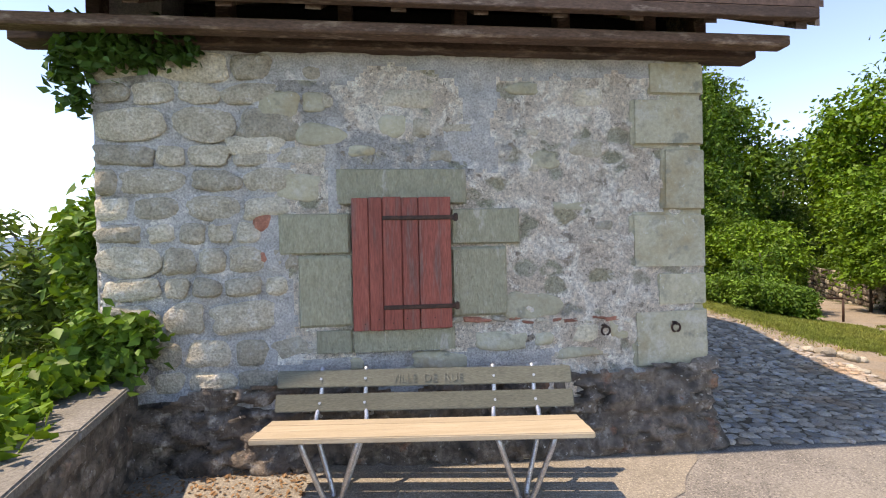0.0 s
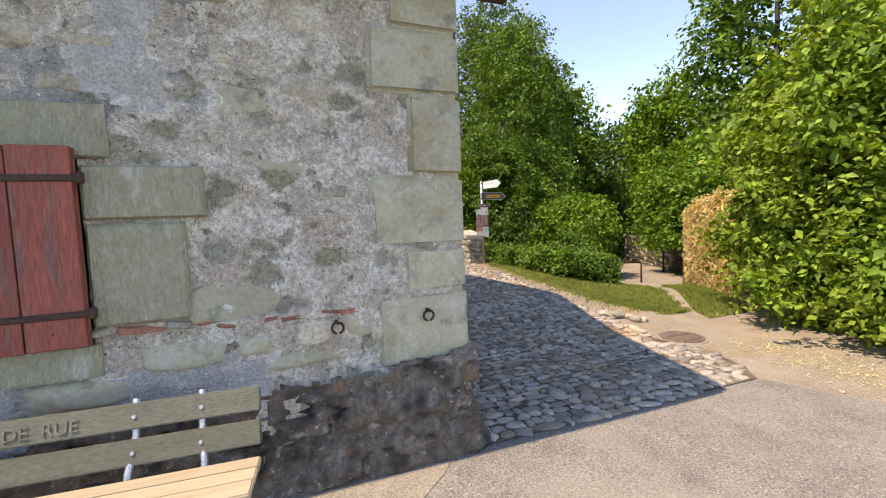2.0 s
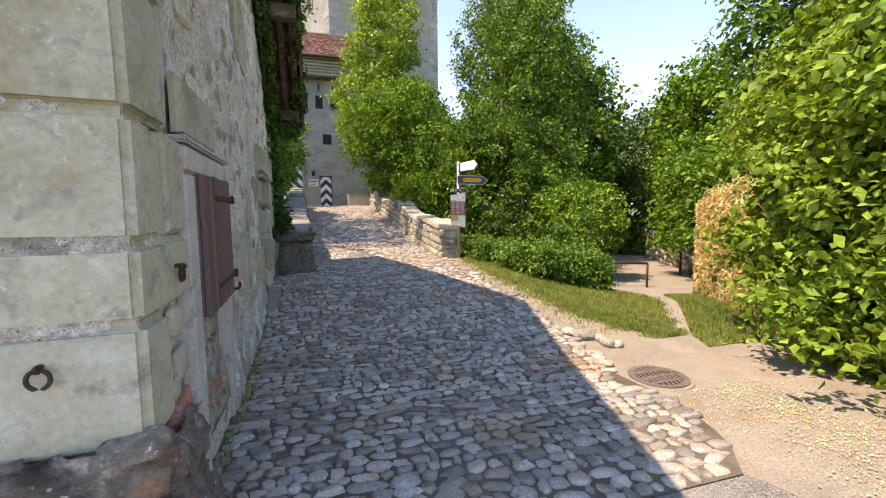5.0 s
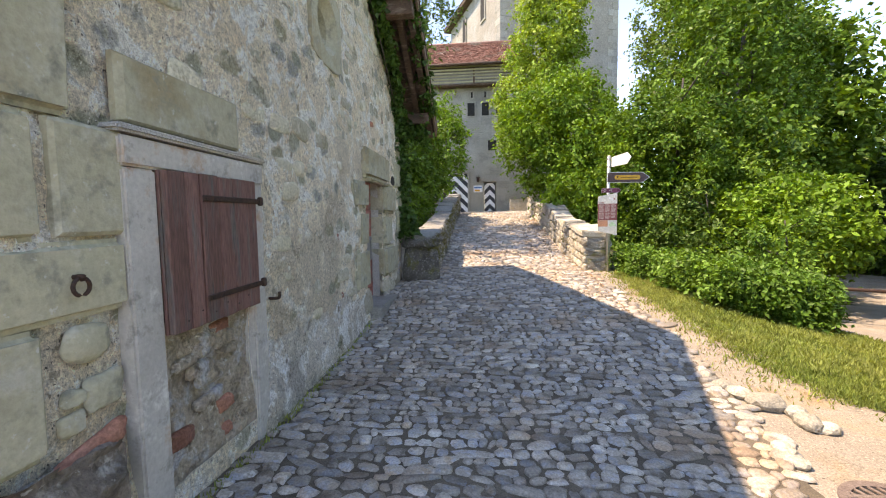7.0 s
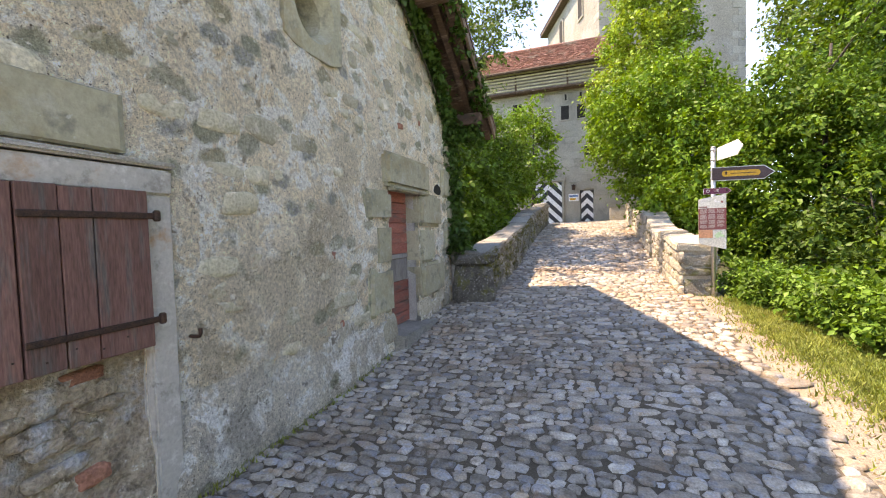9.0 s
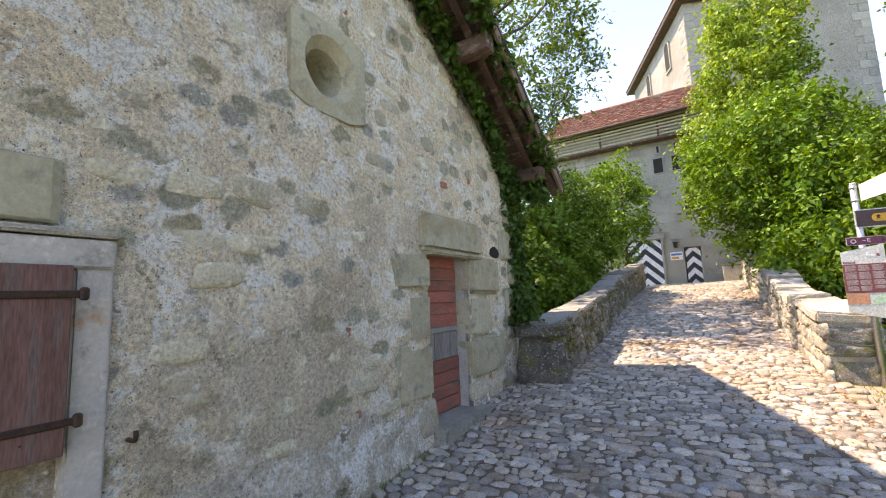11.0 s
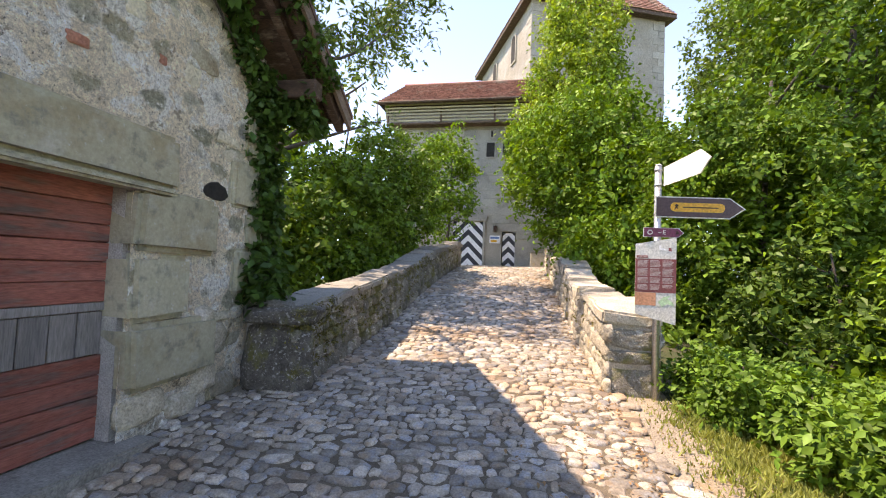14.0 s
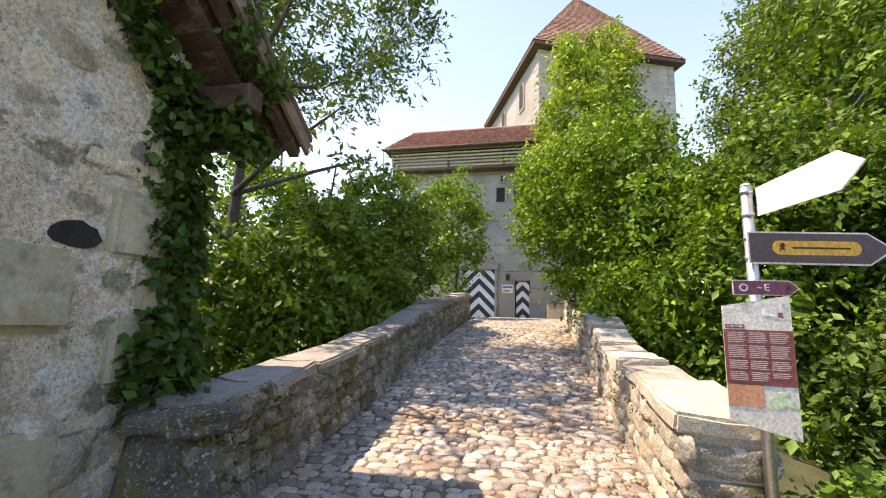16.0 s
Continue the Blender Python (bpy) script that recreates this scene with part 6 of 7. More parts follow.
# hazel mound and hedge by the signpost
tree("rounded bright green hazel bush", "bush", (10.3, 11.4), 2.5, [((10.2, 11.3, 0.9), (1.7, 1.6, 1.5), 1)], 0.068, LEAF_BRIGHT, 330, 60, 0.26, 3, 0.05, 7, "bush")
tree("leafy bright green shrub below the signpost", "bush", (8.9, 9.8), 1.5, [((8.9, 9.8, 0.4), (0.8, 0.7, 0.8), 1)], 0.05, LEAF_HEDGE, 90, 40, 0.22, 4, 0.04, 5, "bush")
hedge = thing("hedge", "low ivy-covered hedge along the grass", "hedge", at=(7.3, 8.9, land_at(7.3, 8.9)))
r = rnd(41)
n = 760
S, Q = r.random(n), r.random(n)
hx = np.interp(S, [0, 0.62, 1], [6.40, 7.12, 8.05]) + Q * np.interp(S, [0, 0.62, 1], [0.75, 1.25, 0.55])
hy = np.interp(S, [0, 0.62, 1], [10.2, 7.85, 7.35]) + Q * np.interp(S, [0, 0.62, 1], [0.45, 0.85, 0.75])
hz = land(hx, hy) + r.random(n) ** 0.7 * np.interp(S, [0, 0.3, 0.62, 1], [0.42, 0.58, 0.80, 0.66]) * (0.85 + 0.3 * fbm(hx * 1.6, hy * 1.6, 12, 3))
part("foliage", leaf_cloud("foliage", np.stack([hx, hy, hz], 1), r.uniform(0.10, 0.20, n), 60, 0.042, LEAF_HEDGE, 42, up=0.8), LEAF_HEDGE, hedge)
for i in range(9):
    x, y = 6.70 + 0.10 * i, 9.95 - 0.24 * i
    part("stem", tube_bm([(x, y, land_at(x, y) - 0.05), (x + 0.05, y + 0.1, land_at(x, y) + 0.45)], 0.015, 0.006, sides=6), BARK, hedge)
# dried conifer hedge
dry = thing("hedge", "tall clipped conifer hedge dried to straw brown", "hedge", at=(9.6, 6.4, land_at(9.6, 6.4)))
r = rnd(43)
n = 5200
S, Q = r.random(n), r.random(n) ** 1.6
hx, hy = 8.66 + 1.12 * S + 0.50 * Q, 4.85 + 2.3 * S - 0.24 * Q
hz = land(hx, hy) + r.uniform(0.02, 1.0, n) * (2.02 - 0.28 * S + 0.16 * fbm(hx * 2.5, hy * 2.5, 3, 3))
part("foliage", leaf_cloud("foliage", np.stack([hx, hy, hz], 1), r.uniform(0.04, 0.09, n), 11, 0.026, LEAF_DRY, 44, flat=2.2, up=0.1, long=4.0), LEAF_DRY, dry)
for i in range(6):
    x, y = 8.9 + 0.25 * i, 4.95 + 0.5 * i
    part("stem", tube_bm([(x, y, land_at(x, y) - 0.05), (x, y, land_at(x, y) + 1.6)], 0.03, 0.01, sides=6), BARK, dry)
# green hedge going on behind the dry one
green = thing("hedge", "tall green ivy-hung hedge along the footpath", "hedge", at=(11.6, 9.2, land_at(11.6, 9.2)))
r = rnd(45)
n = 520
S, Q = r.random(n), r.random(n)
hx, hy = 10.75 + 2.3 * S + 1.0 * Q, 7.2 + 4.2 * S - 0.5 * Q
hz = land(hx, hy) + 0.9 + r.random(n) ** 0.8 * (2.0 + 0.7 * fbm(hx, hy, 7, 3))
part("foliage", leaf_cloud("foliage", np.stack([hx, hy, hz], 1), r.uniform(0.2, 0.36, n), 48, 0.08, LEAF_BRIGHT, 46), LEAF_BRIGHT, green)
for i in range(5):
    x, y = 11.5 + 0.45 * i, 7.3 + 0.84 * i
    part("stem", tube_bm([(x, y, land_at(x, y) - 0.05), (x, y, land_at(x, y) + 2.3)], 0.04, 0.015, sides=6), BARK, green)
cover = thing("climbers", "green climbers hanging over the retaining wall", "ivy", at=(12, 7.6, 0.2))
r = rnd(47)
S = r.random(300)
cx, cy = RETAIN[0].x + (RETAIN[1].x - RETAIN[0].x) * S + r.uniform(-0.1, 0.9, 300), RETAIN[0].y + (RETAIN[1].y - RETAIN[0].y) * S + r.uniform(-0.6, 0.1, 300)
part("foliage", leaf_cloud("foliage", np.stack([cx, cy, 0.35 + r.uniform(-0.55, 0.35, 300)], 1), r.uniform(0.2, 0.4, 300), 40, 0.085, LEAF_MID, 48), LEAF_MID, cover)
# trees along the east side of the bridge
tree("bright green young hornbeam leaning over the bridge", "tree", (7.6, 17.6), 7.2, [((6.9, 17.4, 4.2), (2.6, 2.6, 2.7), 0.7), ((7.6, 15.0, 2.2), (2.0, 1.8, 2.0), 0.3)], 0.078, LEAF_BRIGHT, 680, 84, 0.42, 5, 0.11, 8)
tree("tall light green tree in front of the keep", "tree", (7.0, 22.0), 12.8, [((6.9, 22.0, 9.2), (1.9, 1.9, 3.2), 0.6), ((6.2, 21.4, 6.0), (2.2, 1.8, 2.4), 0.4)], 0.095, LEAF_LIME, 500, 60, 0.45, 6, 0.14, 9)
tree("mid green hornbeam thicket below the bridge", "tree", (9.2, 14.4), 6.0, [((9.0, 14.2, 2.3), (2.3, 2.1, 3.0), 0.65), ((10.6, 13.2, 1.0), (1.8, 1.5, 1.9), 0.35)], 0.07, LEAF_MID, 700, 72, 0.36, 7, 0.10, 8)
tree("broad mid green tree beyond the hedge", "tree", (12.0, 16.5), 10.6, [((11.6, 16.8, 6.0), (2.8, 2.8, 4.6), 0.7), ((10.8, 14.8, 2.4), (2.4, 2.2, 2.4), 0.3)], 0.095, LEAF_MID, 660, 66, 0.54, 8, 0.16, 9)
tree("tall pale green ash behind the thicket", "tree", (14.6, 22.5), 15.0, [((14.6, 22.5, 9.4), (3.0, 3.0, 5.4), 1)], 0.14, LEAF_ASH, 420, 38, 0.62, 9, 0.17, 10)
# dark leaf colour here imitates the shaded gap between signpost and hazel
tree("green shrub on the bank, leaves darkened to imitate shade", "bush", (9.0, 12.6), 2.2, [((9.0, 12.6, 0.5), (1.3, 1.2, 1.3), 1)], 0.07, LEAF_DARK, 150, 40, 0.3, 10, 0.05, 6, "bush")
for i, (x, y, top, rad, lf) in enumerate(((16.2, 20.5, 9.5, 3.0, LEAF_MID), (22.5, 17.5, 9.6, 3.4, LEAF_BRIGHT), (21.0, 11.8, 14.5, 3.6, LEAF_MID), (27.0, 25.0, 8.6, 4.5, LEAF_DARK), (25.0, 9.0, 16.0, 4.6, LEAF_MID), (18.5, 27.0, 13.0, 4.0, LEAF_ASH))):
    tree("large broad woodland tree with deep green crown", "tree", (x, y), top, [((x, y, top * 0.55), (rad, rad, top * 0.48), 0.8), ((x - 1.2, y - 1.2, top * 0.25), (rad * 0.8, rad * 0.8, top * 0.28), 0.2)], 0.18, lf, 430, 40, 0.85, 20 + i, 0.24, 8)
tree("mid green shrub above the retaining wall", "bush", (14.6, 9.6), 4.2, [((14.6, 9.4, 2.2), (1.8, 1.6, 2.0), 0.6), ((13.2, 8.0, 2.4), (1.5, 1.3, 1.8), 0.4)], 0.10, LEAF_BRIGHT, 360, 42, 0.4, 30, 0.07, 7, "bush")
tree("bright shrub above the retaining wall", "bush", (18.4, 14.2), 4.6, [((18.2, 13.8, 2.4), (1.9, 1.9, 2.4), 1)], 0.12, LEAF_BRIGHT, 240, 40, 0.5, 31, 0.07, 7, "bush")
# low growth under the trees
under = thing("undergrowth", "low leafy brambles and saplings under the trees", "undergrowth", kind="stuff", at=(9.5, 13.0, land_at(9.5, 13.0)))
r = rnd(49)
n = 2400
ux, uy = r.uniform(6.7, 23, n), r.uniform(10.0, 25, n)
ok = (off_path(ux, uy) > 1.6) & ~((ux < 10.5) & (uy < 12.4))
ux, uy = ux[ok], uy[ok]
uz = land(ux, uy) + r.random(len(ux)) ** 1.4 * (0.55 + 0.07 * np.clip(uy - 9, 0, 12) + 0.5 * fbm(ux * 0.8, uy * 0.8, 9, 3))
part("foliage", leaf_cloud("foliage", np.stack([ux, uy, uz], 1), r.uniform(0.2, 0.42, len(ux)), 24, 0.085, LEAF_MID, 51), LEAF_MID, under)
tree("tall slender ash between the keep and the thicket", "tree", (13.7, 24.5), 15.5, [((13.5, 24.3, 9.4), (2.3, 2.3, 5.6), 1)], 0.12, LEAF_ASH, 330, 42, 0.55, 17, 0.15, 10)
tree("dark thicket closing the end of the footpath", "bush", (20.6, 20.9), 5.2, [((20.5, 20.8, 1.6), (2.7, 2.5, 3.4), 1)], 0.12, LEAF_DARK, 330, 44, 0.5, 18, 0.08, 8, "bush")
# west side of the bridge
tree("dense mid green elder thicket over the mossy parapet", "bush", (1.3, 14.0), 5.0, [((1.5, 14.3, 2.0), (1.25, 1.8, 2.1), 0.38), ((1.6, 16.6, 3.0), (1.35, 2.1, 2.4), 0.34), ((1.05, 12.3, 1.3), (1.35, 1.5, 1.7), 0.22), ((-0.5, 13.4, 2.2), (1.7, 1.7, 2.3), 0.16)], 0.085, LEAF_MID, 1050, 42, 0.30, 11, 0.06, 12, "bush")
tree("slender ash with open crown and dark limbs", "tree", (0.85, 12.2), 10.5, [((1.2, 13.8, 7.4), (2.4, 2.3, 2.4), 0.75), ((-1.4, 14.0, 8.6), (2.0, 2.0, 2.0), 0.25)], 0.06, LEAF_ASH, 430, 36, 0.40, 12, 0.13, 18, reach=3.4, long=2.2)
tree("light green tree beyond the bridge", "tree", (-3.0, 18.5), 8.0, [((-3.2, 18.5, 3.6), (2.4, 2.4, 3.8), 1)], 0.12, LEAF_BRIGHT, 260, 36, 0.55, 13, 0.13, 8)
tree("small hornbeam beside the gate", "tree", (2.0, 22.3), 7.6, [((2.1, 22.2, 4.9), (1.3, 1.5, 2.9), 1)], 0.10, LEAF_BRIGHT, 260, 38, 0.40, 14, 0.08, 7)
# shrubs beyond the low parapet, towards the valley
tree("feathery yellow-green shrub on the slope", "bush", (-4.4, 5.2), 2.2, [((-3.9, 4.9, 0.2), (1.1, 1.2, 1.7), 1)], 0.05, LEAF_ASH, 230, 40, 0.28, 15, 0.05, 8, "bush", long=3.0)
tree("ivy-hung shrub at the corner of the house", "bush", (-2.9, 4.6), 2.4, [((-2.75, 4.4, 1.5), (0.42, 0.6, 1.0), 1)], 0.07, LEAF_HEDGE, 120, 40, 0.2, 16, 0.04, 5, "bush")
for i, (x, y, top) in enumerate(((-16, 20, -2.0), (-12, 12, -2.2), (-22, 30, -5))):
    tree("woodland tree down on the slope", "tree", (x, y), top, [((x, y, top - 2.6), (2.8, 2.8, 2.6), 1)], 0.16, LEAF_MID, 160, 30, 0.7, 50 + i, 0.13, 6)

# ivy on the house: a curtain down the bridge corner, along the verge, over the eaves and on the low parapet
def ivy(name, label, pts, radii, per, seed, size=0.075, material=LEAF_IVY, stems=()):
    c = np.asarray(pts, float)
    t = thing(name, label, "ivy", at=tuple(c[np.argmin(c[:, 2])]))
    part("foliage", leaf_cloud("foliage", c, radii, per, size, material, seed, flat=1.0, up=0.2, long=1.25), material, t)
    for a, b, w in stems:
        part("stem", tube_bm(bowed([a, (Vector(a) + Vector(b)) / 2 + Vector((0.02, 0.03, 0)), b], 5), w, w * 0.5, sides=6), BARK, t)
    return t


r = rnd(61)
pts, rad = [], []
for i in range(260):
    f = r.random()
    z = 1.05 + 2.1 * f
    pts.append((HX1 + r.uniform(-0.06, 0.07), HY1 - 0.02 + r.uniform(-0.16, 0.14) - 0.22 * max(0, f - 0.55), z))
    rad.append(r.uniform(0.07, 0.16))
for i in range(210):
    y = r.uniform(6.6, 9.9)
    z = float(roof_z(y)) - 0.28 - r.uniform(0, 0.16) - 0.30 * smooth((y - 8.9) / 0.8) * r.random()
    pts.append((HX1 + r.uniform(0.0, 0.16), y, float(z)))
    rad.append(r.uniform(0.06, 0.12))
for i in range(70):
    y = r.uniform(7.6, 10.1)
    pts.append((3.02 + r.uniform(-0.06, 0.08), y, float(roof_z(y)) - r.uniform(0.06, 0.2)))
    rad.append(r.uniform(0.04, 0.09))
for i in range(40):
    pts.append((HX1 + r.uniform(0.05, 0.5), r.uniform(9.75, 10.2), 2.95 + r.uniform(-0.12, 0.12)))
    rad.append(r.uniform(0.05, 0.1))
ivy("ivy", "dark ivy curtain climbing the house corner to the eaves", pts, rad, 26, 62, 0.07, stems=[((HX1 + 0.04, 9.9, 0.95), (HX1 + 0.05, 9.8, 3.0), 0.018), ((HX1 + 0.03, 9.8, 3.0), (HX1 + 0.06, 7.2, 4.7), 0.014)])
pts = [(HX1 + r.uniform(0.0, 0.28), 9.55 + r.uniform(0.0, 0.4), 1.0 + r.uniform(0.0, 0.35)) for i in range(46)]
ivy("ivy", "ivy tuft spilling over the parapet's end", pts, [0.1] * 46, 22, 63, 0.08)
pts = [(-1.3 - 0.95 * r.random() ** 0.8, HY0 - r.uniform(0.0, 0.14), 2.98 - r.uniform(-0.12, 0.12)) for i in range(70)] + [(-2.2 + r.uniform(-0.1, 0.05), HY0 - 0.05, 2.95 - 0.45 * r.random()) for i in range(14)]
ivy("ivy", "dark ivy hanging from the eaves", pts, [0.075] * len(pts), 20, 64, 0.06)
pts = [(-1.95 + r.uniform(-0.3, 0.22), 3.02 + r.uniform(-0.1, 0.06), 0.72 + 0.36 * r.random() ** 1.3) for i in range(60)]
ivy("ivy", "sunlit ivy bush at the wall's foot", pts, [0.085] * 60, 20, 65, 0.065, LEAF_HEDGE)
pts = [(-2.25 + 0.264 * (3.0 - y) + r.normal() * 0.10, y, 0.65 + abs(r.normal()) * 0.05 + 0.04) for y in r.uniform(0.2, 3.0, 130)]
ivy("ivy", "sunlit ivy creeping over the parapet top", pts, [0.10] * 130, 20, 66, 0.07, LEAF_BRIGHT)
pts = [(-2.75 + 0.264 * (3.0 - y) + r.uniform(-0.5, 0.25), y, 0.45 + r.uniform(-0.5, 0.35)) for y in r.uniform(0.0, 3.4, 110)]
ivy("ivy", "leafy climbers beyond the parapet", pts, [0.16] * 110, 24, 67, 0.085, LEAF_BRIGHT)
# moss on the parapets
def moss(n, where, seed, parent):
    r = rnd(seed)
    P = np.array([where(r) for _ in range(n)])
    ob = part("moss", leaf_cloud("moss", P, np.full(n, 0.035), 14, 0.018, MOSS, seed, flat=0.8, up=0.6), MOSS, parent, "dry yellow-green moss tufts")
    ob["kind"] = "stuff"


def on_left(r):
    s = r.random() ** 2.2 * 9
    x, y = left_at(s)
    return (x + 0.03 + r.uniform(-0.02, 0.03), y, land_at(x, y) + h_left(s) - 0.6 * r.random() ** 2.0)


moss(420, on_left, 71, left_wall)
moss(60, lambda r: (2.95 + r.uniform(-0.1, 0.2), 9.60 + r.uniform(-0.05, 0.1), land_at(2.9, 9.6) + 0.75 - 0.6 * r.random() ** 2), 72, left_wall)


def on_right(r):
    s = r.random() * 8
    x, y = right_at(s)
    return (x - 0.03 + r.uniform(-0.03, 0.02), y, land_at(x, y) + h_right(s) * (0.4 + 0.6 * r.random()))


moss(70, on_right, 73, right_wall)

# ---- grass ----
def blades(name, label, n, where, h, seed, material=GRASS):
    r = rnd(seed)
    P = np.array([where(r) for _ in range(n)])
    X, Y = P[:, 0], P[:, 1]
    Z = land(X, Y) + 0.01
    a = r.uniform(0, math.tau, n)
    H = h * r.uniform(0.4, 1.2, n)
    w = 0.006 + 0.004 * r.random(n)
    lean = r.normal(size=(n, 2)) * 0.4
    V = np.stack([np.stack([X - w * np.cos(a), Y - w * np.sin(a), Z], 1), np.stack([X + w * np.cos(a), Y + w * np.sin(a), Z], 1),
                  np.stack([X + lean[:, 0] * H, Y + lean[:, 1] * H, Z + H], 1)], 1).reshape(-1, 3)
    q = np.arange(n) * 3
    ob = new(name, mesh_of(name, V, np.stack([q, q + 1, q + 2], 1), material))
    return tagged(ob, label, "grass", "", "stuff")


def turf_l(y):
    return float(np.interp(y, [5.3, 5.8, 6.3, 7.0, 8.3, 9.6, 10.4], [7.35, 6.92, 6.64, 6.52, 6.36, 6.38, 6.42]))


def turf_r(y):
    return float(np.interp(y, [5.3, 6.2, 6.6, 7.2, 8.4, 10.4], [7.4, 8.1, 8.42, 8.6, 8.2, 7.2]))


def turf2_l(y):
    return float(np.interp(y, [4.95, 5.32, 6.54, 7.3], [7.5, 7.66, 8.75, 9.25]))


sheet("ground_cover", np.linspace(5.45, 10.3, 40), lambda y: turf_l(y) + 0.16 + 0.07 * math.sin(5.1 * y) + 0.05 * math.sin(11.7 * y), turf_r, 14, 0.012, GRASSBASE, "sunlit short meadow grass beside the lane", "grass")
sheet("ground_cover", np.linspace(4.95, 7.3, 30), lambda y: turf2_l(y) + 0.08, lambda y: turf2_l(y) + 1.0, 10, 0.012, GRASSBASE, "short meadow grass below the dry hedge", "grass")


def in_turf(r):
    y = r.uniform(5.35, 9.95)
    a, b = turf_l(y), turf_r(y)
    return (a + (b - a) * r.random() + 0.12 * r.normal() * math.sin(9 * y), y)


def in_turf2(r):
    y = r.uniform(4.95, 7.3)
    return (turf2_l(y) + 1.1 * r.random(), y)


blades("grass", "short green meadow grass", 42000, in_turf, 0.05, 81)
blades("grass", "short green meadow grass", 16000, in_turf2, 0.06, 82)
DRYGRASS = leaf_mat("dry straw grass", (0.25, 0.19, 0.095), (0.36, 0.28, 0.14), 0.3, 0.2, 0.8)
blades("grass", "dry straw-coloured grass at the lane's edge", 1300, lambda r: (lambda y: (cob_right(y) - 0.05 + (turf_l(y) - cob_right(y) + 0.35) * r.random() ** 0.7, y))(r.uniform(5.7, 10.0)), 0.022, 84, DRYGRASS)
blades("grass", "sparse green tufts on the trodden earth", 1500, lambda r: (lambda y: (cob_right(y) + (turf_l(y) - cob_right(y) + 0.2) * r.random() ** 0.5, y))(r.uniform(5.6, 10.2)), 0.05, 85)
blades("grass", "weeds along the foot of the house wall", 700, lambda r: (HX1 + 0.05 + 0.06 * r.random(), r.uniform(3.6, 7.5)), 0.05, 83)
# fallen blossom over the asphalt edge
r = rnd(90)
n = 3600
y = r.uniform(0.6, 4.1, n)
x = 6.55 + 0.12 * np.sin(2.1 * y) + r.normal(0, 0.30, n)
pz = land(x, y) + 0.014
petals = new("blossom_litter", leaf_cloud("blossom_litter", np.stack([x, y, pz], 1), np.full(n, 0.004), 1, 0.016, PETAL, 91, flat=0.2, up=4.0, long=1.1))
tagged(petals, "pale yellow fallen blossom scattered on the asphalt", "blossom", "", "stuff")
n = 900
x, y = r.uniform(-1.85, -0.6, n), r.uniform(2.1, 3.0, n)
LITTER = leaf_mat("dry leaf litter", (0.20, 0.10, 0.05), (0.40, 0.28, 0.16), 0.4, 0.1, 0.9)
litter = new("leaf_litter", leaf_cloud("leaf_litter", np.stack([x, y, land(x, y) + 0.018], 1), np.full(n, 0.004), 1, 0.022, LITTER, 92, flat=0.2, up=4.0))
tagged(litter, "dry brown leaf crumbs below the parapet", "leaf litter", "", "stuff")

n = 2600
y = r.uniform(7.5, 19, n)
x = 5.9 - 0.9 * r.random(n) ** 2.2
litter = new("leaf_litter", leaf_cloud("leaf_litter", np.stack([x, y, land(x, y) + 0.036], 1), np.full(n, 0.004), 1, 0.02, LITTER, 93, flat=0.2, up=4.0))
tagged(litter, "reddish brown crumbs along the parapet's foot", "leaf litter", "", "stuff")
# ---- cobbles, laid in rows across the lane ----
SIDES = 9


def cobble_shape(r, n=1):
    """Ring radii of rounded cobbles."""
    t = np.linspace(0, math.tau, SIDES, endpoint=False)
    k = 1 / (np.abs(np.cos(t)) ** 3.4 + np.abs(np.sin(t)) ** 3.4) ** (1 / 3.4)
    return t, k * (1 + r.normal(0, 0.14, (n, SIDES)))


r = rnd(200)
rows = []
y = 3.02
while y < 27.8:
    pitch = r.uniform(0.072, 0.118) * (1.0 if y < 9 else 1.0 + (y - 9) * 0.012)
    x = cob_left(y) + r.uniform(0.0, 0.06)
    end = cob_right(y) - 0.02
    while x < end:
        w = float(np.clip(0.118 * math.exp(r.normal(0, 0.42)), 0.05, 0.30)) * (1.0 if y < 9 else 1.0 + (y - 9) * 0.012)
        if 4.30 < x + w / 2 < 4.44 and r.random() < 0.8:
            w = 0.12
        rows.append((x + w / 2, y + pitch / 2 + 0.03 * math.sin(x * 2.1 + y) + r.uniform(-0.012, 0.012), w * 0.5 * r.uniform(0.86, 1.05), pitch * 0.5 * r.uniform(0.72, 1.2), r.uniform(-0.36, 0.36), r.uniform(0.008, 0.028)))
        x += w
    y += pitch
rows = np.array(rows)
rows = rows[~((np.hypot(rows[:, 0] - DX, rows[:, 1] - DY) < 0.42))]
near = (rows[:, 0] > 3.3) & (rows[:, 0] < 5.3) & (rows[:, 1] > 4.5) & (rows[:, 1] < 6.2)
pick = np.flatnonzero(near)[:300]
rest = np.setdiff1d(np.arange(len(rows)), pick)


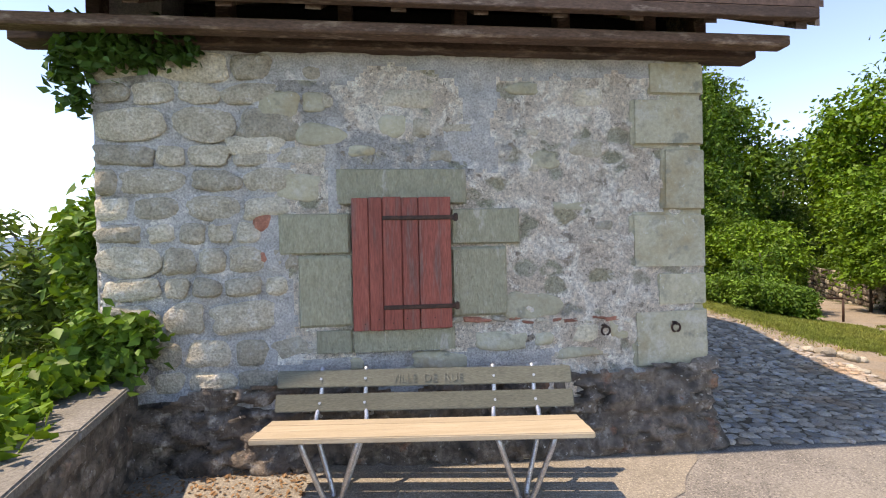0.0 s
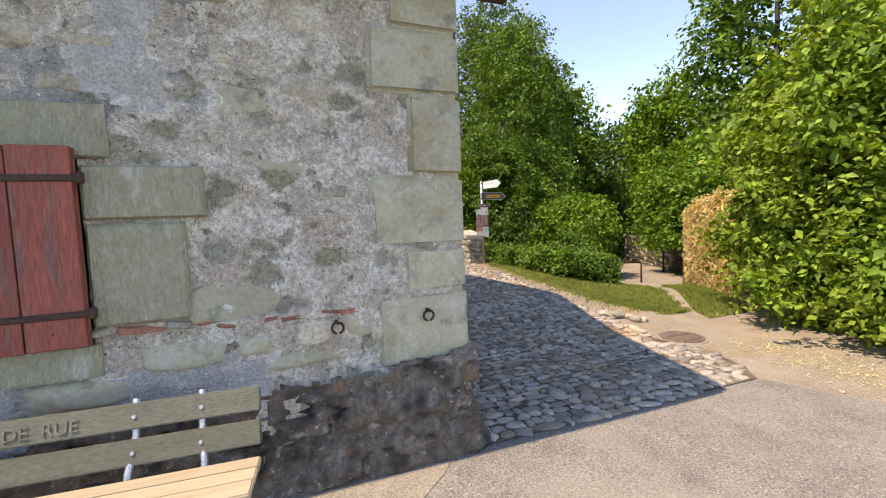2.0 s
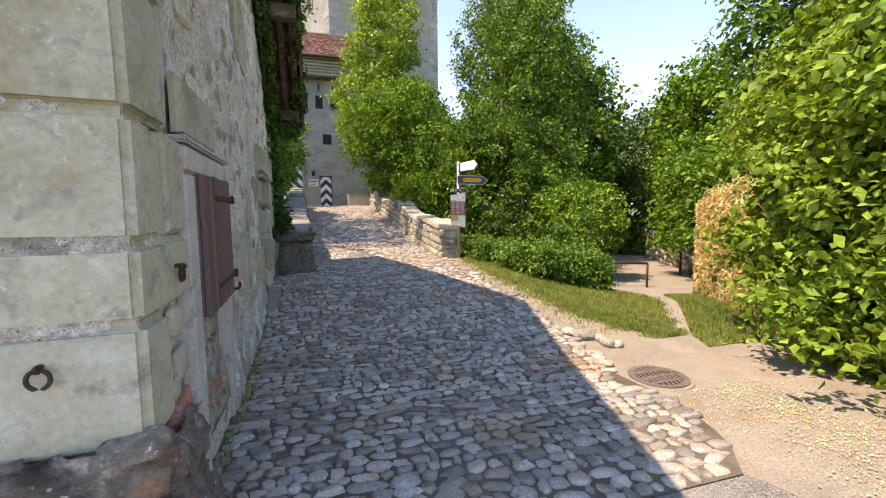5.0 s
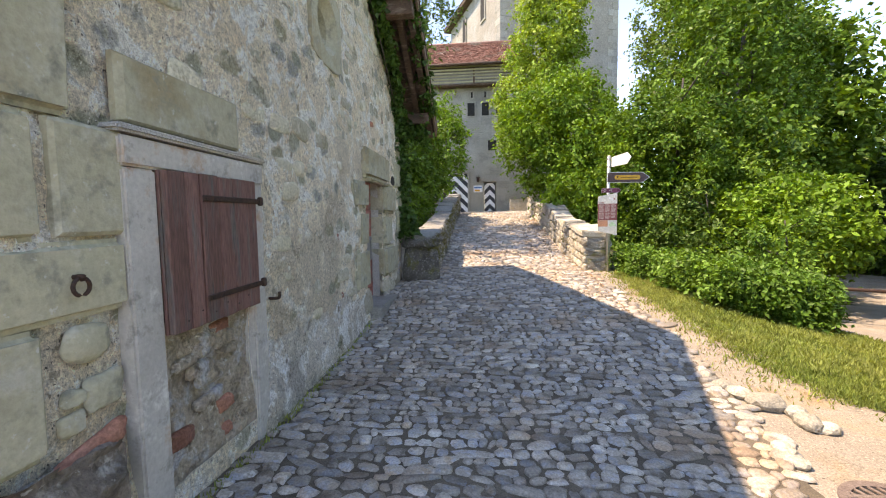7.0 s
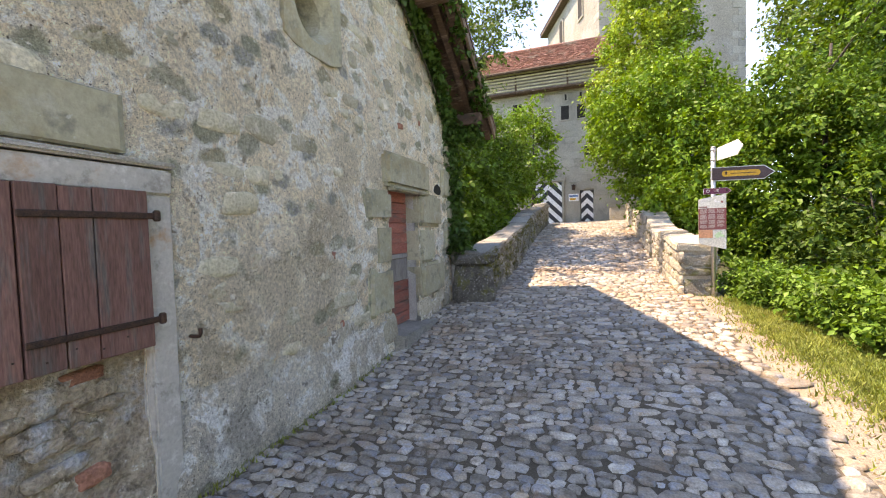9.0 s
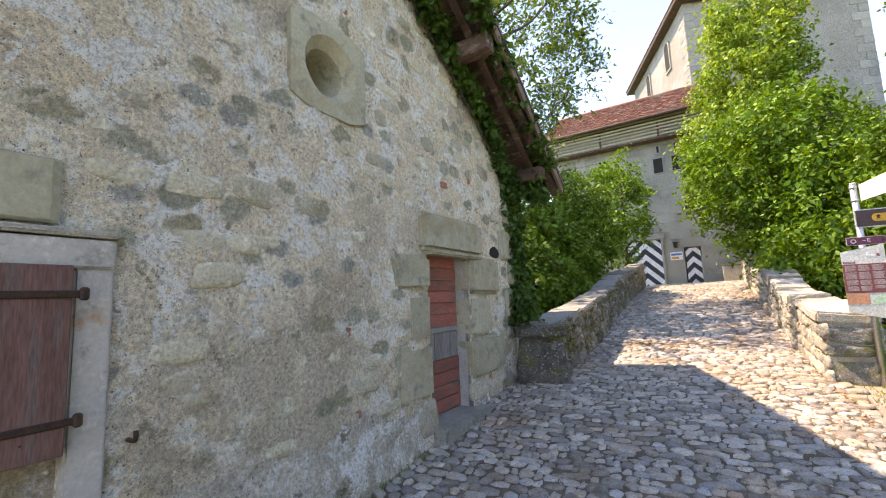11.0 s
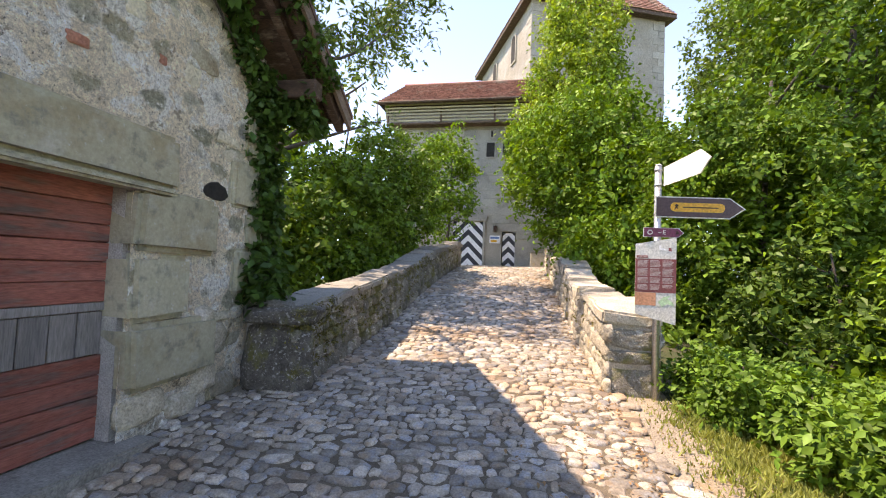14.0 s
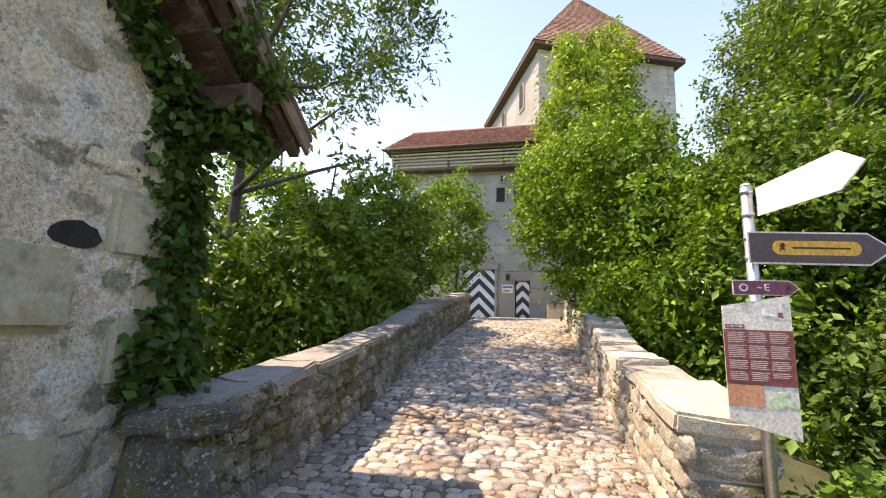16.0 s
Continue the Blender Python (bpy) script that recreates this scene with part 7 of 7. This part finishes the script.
def cobble_points(R, seed):
    r = rnd(seed)
    n = len(R)
    t, k = cobble_shape(r, n)
    c, s = np.cos(R[:, 4])[:, None], np.sin(R[:, 4])[:, None]
    V = []
    for f, hz in ((1.0, -0.02), (0.95, 0.62), (0.74, 0.97)):
        u, v = np.cos(t) * k * R[:, 2:3] * f, np.sin(t) * k * R[:, 3:4] * f
        X, Y = R[:, 0:1] + u * c - v * s, R[:, 1:2] + u * s + v * c
        Z = land(X, Y) + 0.012 + np.maximum(hz, -0.3) * R[:, 5:6] + (hz > 0.9) * r.normal(0, 0.0025, (n, SIDES))
        V.append(np.stack([X, Y, Z], 2))
    top = np.stack([R[:, 0], R[:, 1], land(R[:, 0], R[:, 1]) + 0.012 + R[:, 5] * 1.03], 1)[:, None, :]
    return np.concatenate([*V, top], 1)


loc = []
for i in range(SIDES):
    j = (i + 1) % SIDES
    loc += [(i, j, SIDES + j, SIDES + i), (SIDES + i, SIDES + j, 2 * SIDES + j, 2 * SIDES + i), (2 * SIDES + i, 2 * SIDES + j, 3 * SIDES)]
V = cobble_points(rows[rest], 201)
m = V.shape[1]
F = [tuple(q * m + a for a in f) for q in range(len(rest)) for f in loc]
lane = part("cobbles", mesh_of("cobbles", V.reshape(-1, 3), F, COBBLE_MANY, True), COBBLE_MANY, BEDS, "grey river cobbles")
lane["kind"] = "stuff"
shapes = []
for s in range(12):
    t, k = cobble_shape(rnd(300 + s), 1)
    V = []
    for f, hz in ((1.0, -0.1), (0.95, 0.62), (0.74, 0.97)):
        V += [(math.cos(a) * kk * f, math.sin(a) * kk * f, hz) for a, kk in zip(t, k[0])]
    V.append((0, 0, 1.03))
    shapes.append(mesh_of("cobble", V, loc, COBBLE, True))
for i, q in enumerate(pick):
    x, y, a, b, turn, h = rows[q]
    ob = new("cobble", shapes[i % 12])
    ob.parent, ob.matrix_parent_inverse = BEDS, chain(BEDS).inverted()
    sx = (land_at(x + 0.1, y) - land_at(x - 0.1, y)) / 0.2
    sy = (land_at(x, y + 0.1) - land_at(x, y - 0.1)) / 0.2
    ob.matrix_basis = Matrix.Translation((x, y, land_at(x, y) + 0.012)) @ Matrix.Rotation(math.atan(sy), 4, "X") @ Matrix.Rotation(-math.atan(sx), 4, "Y") @ Matrix.Rotation(turn, 4, "Z") @ Matrix.Diagonal((a, b, h, 1))
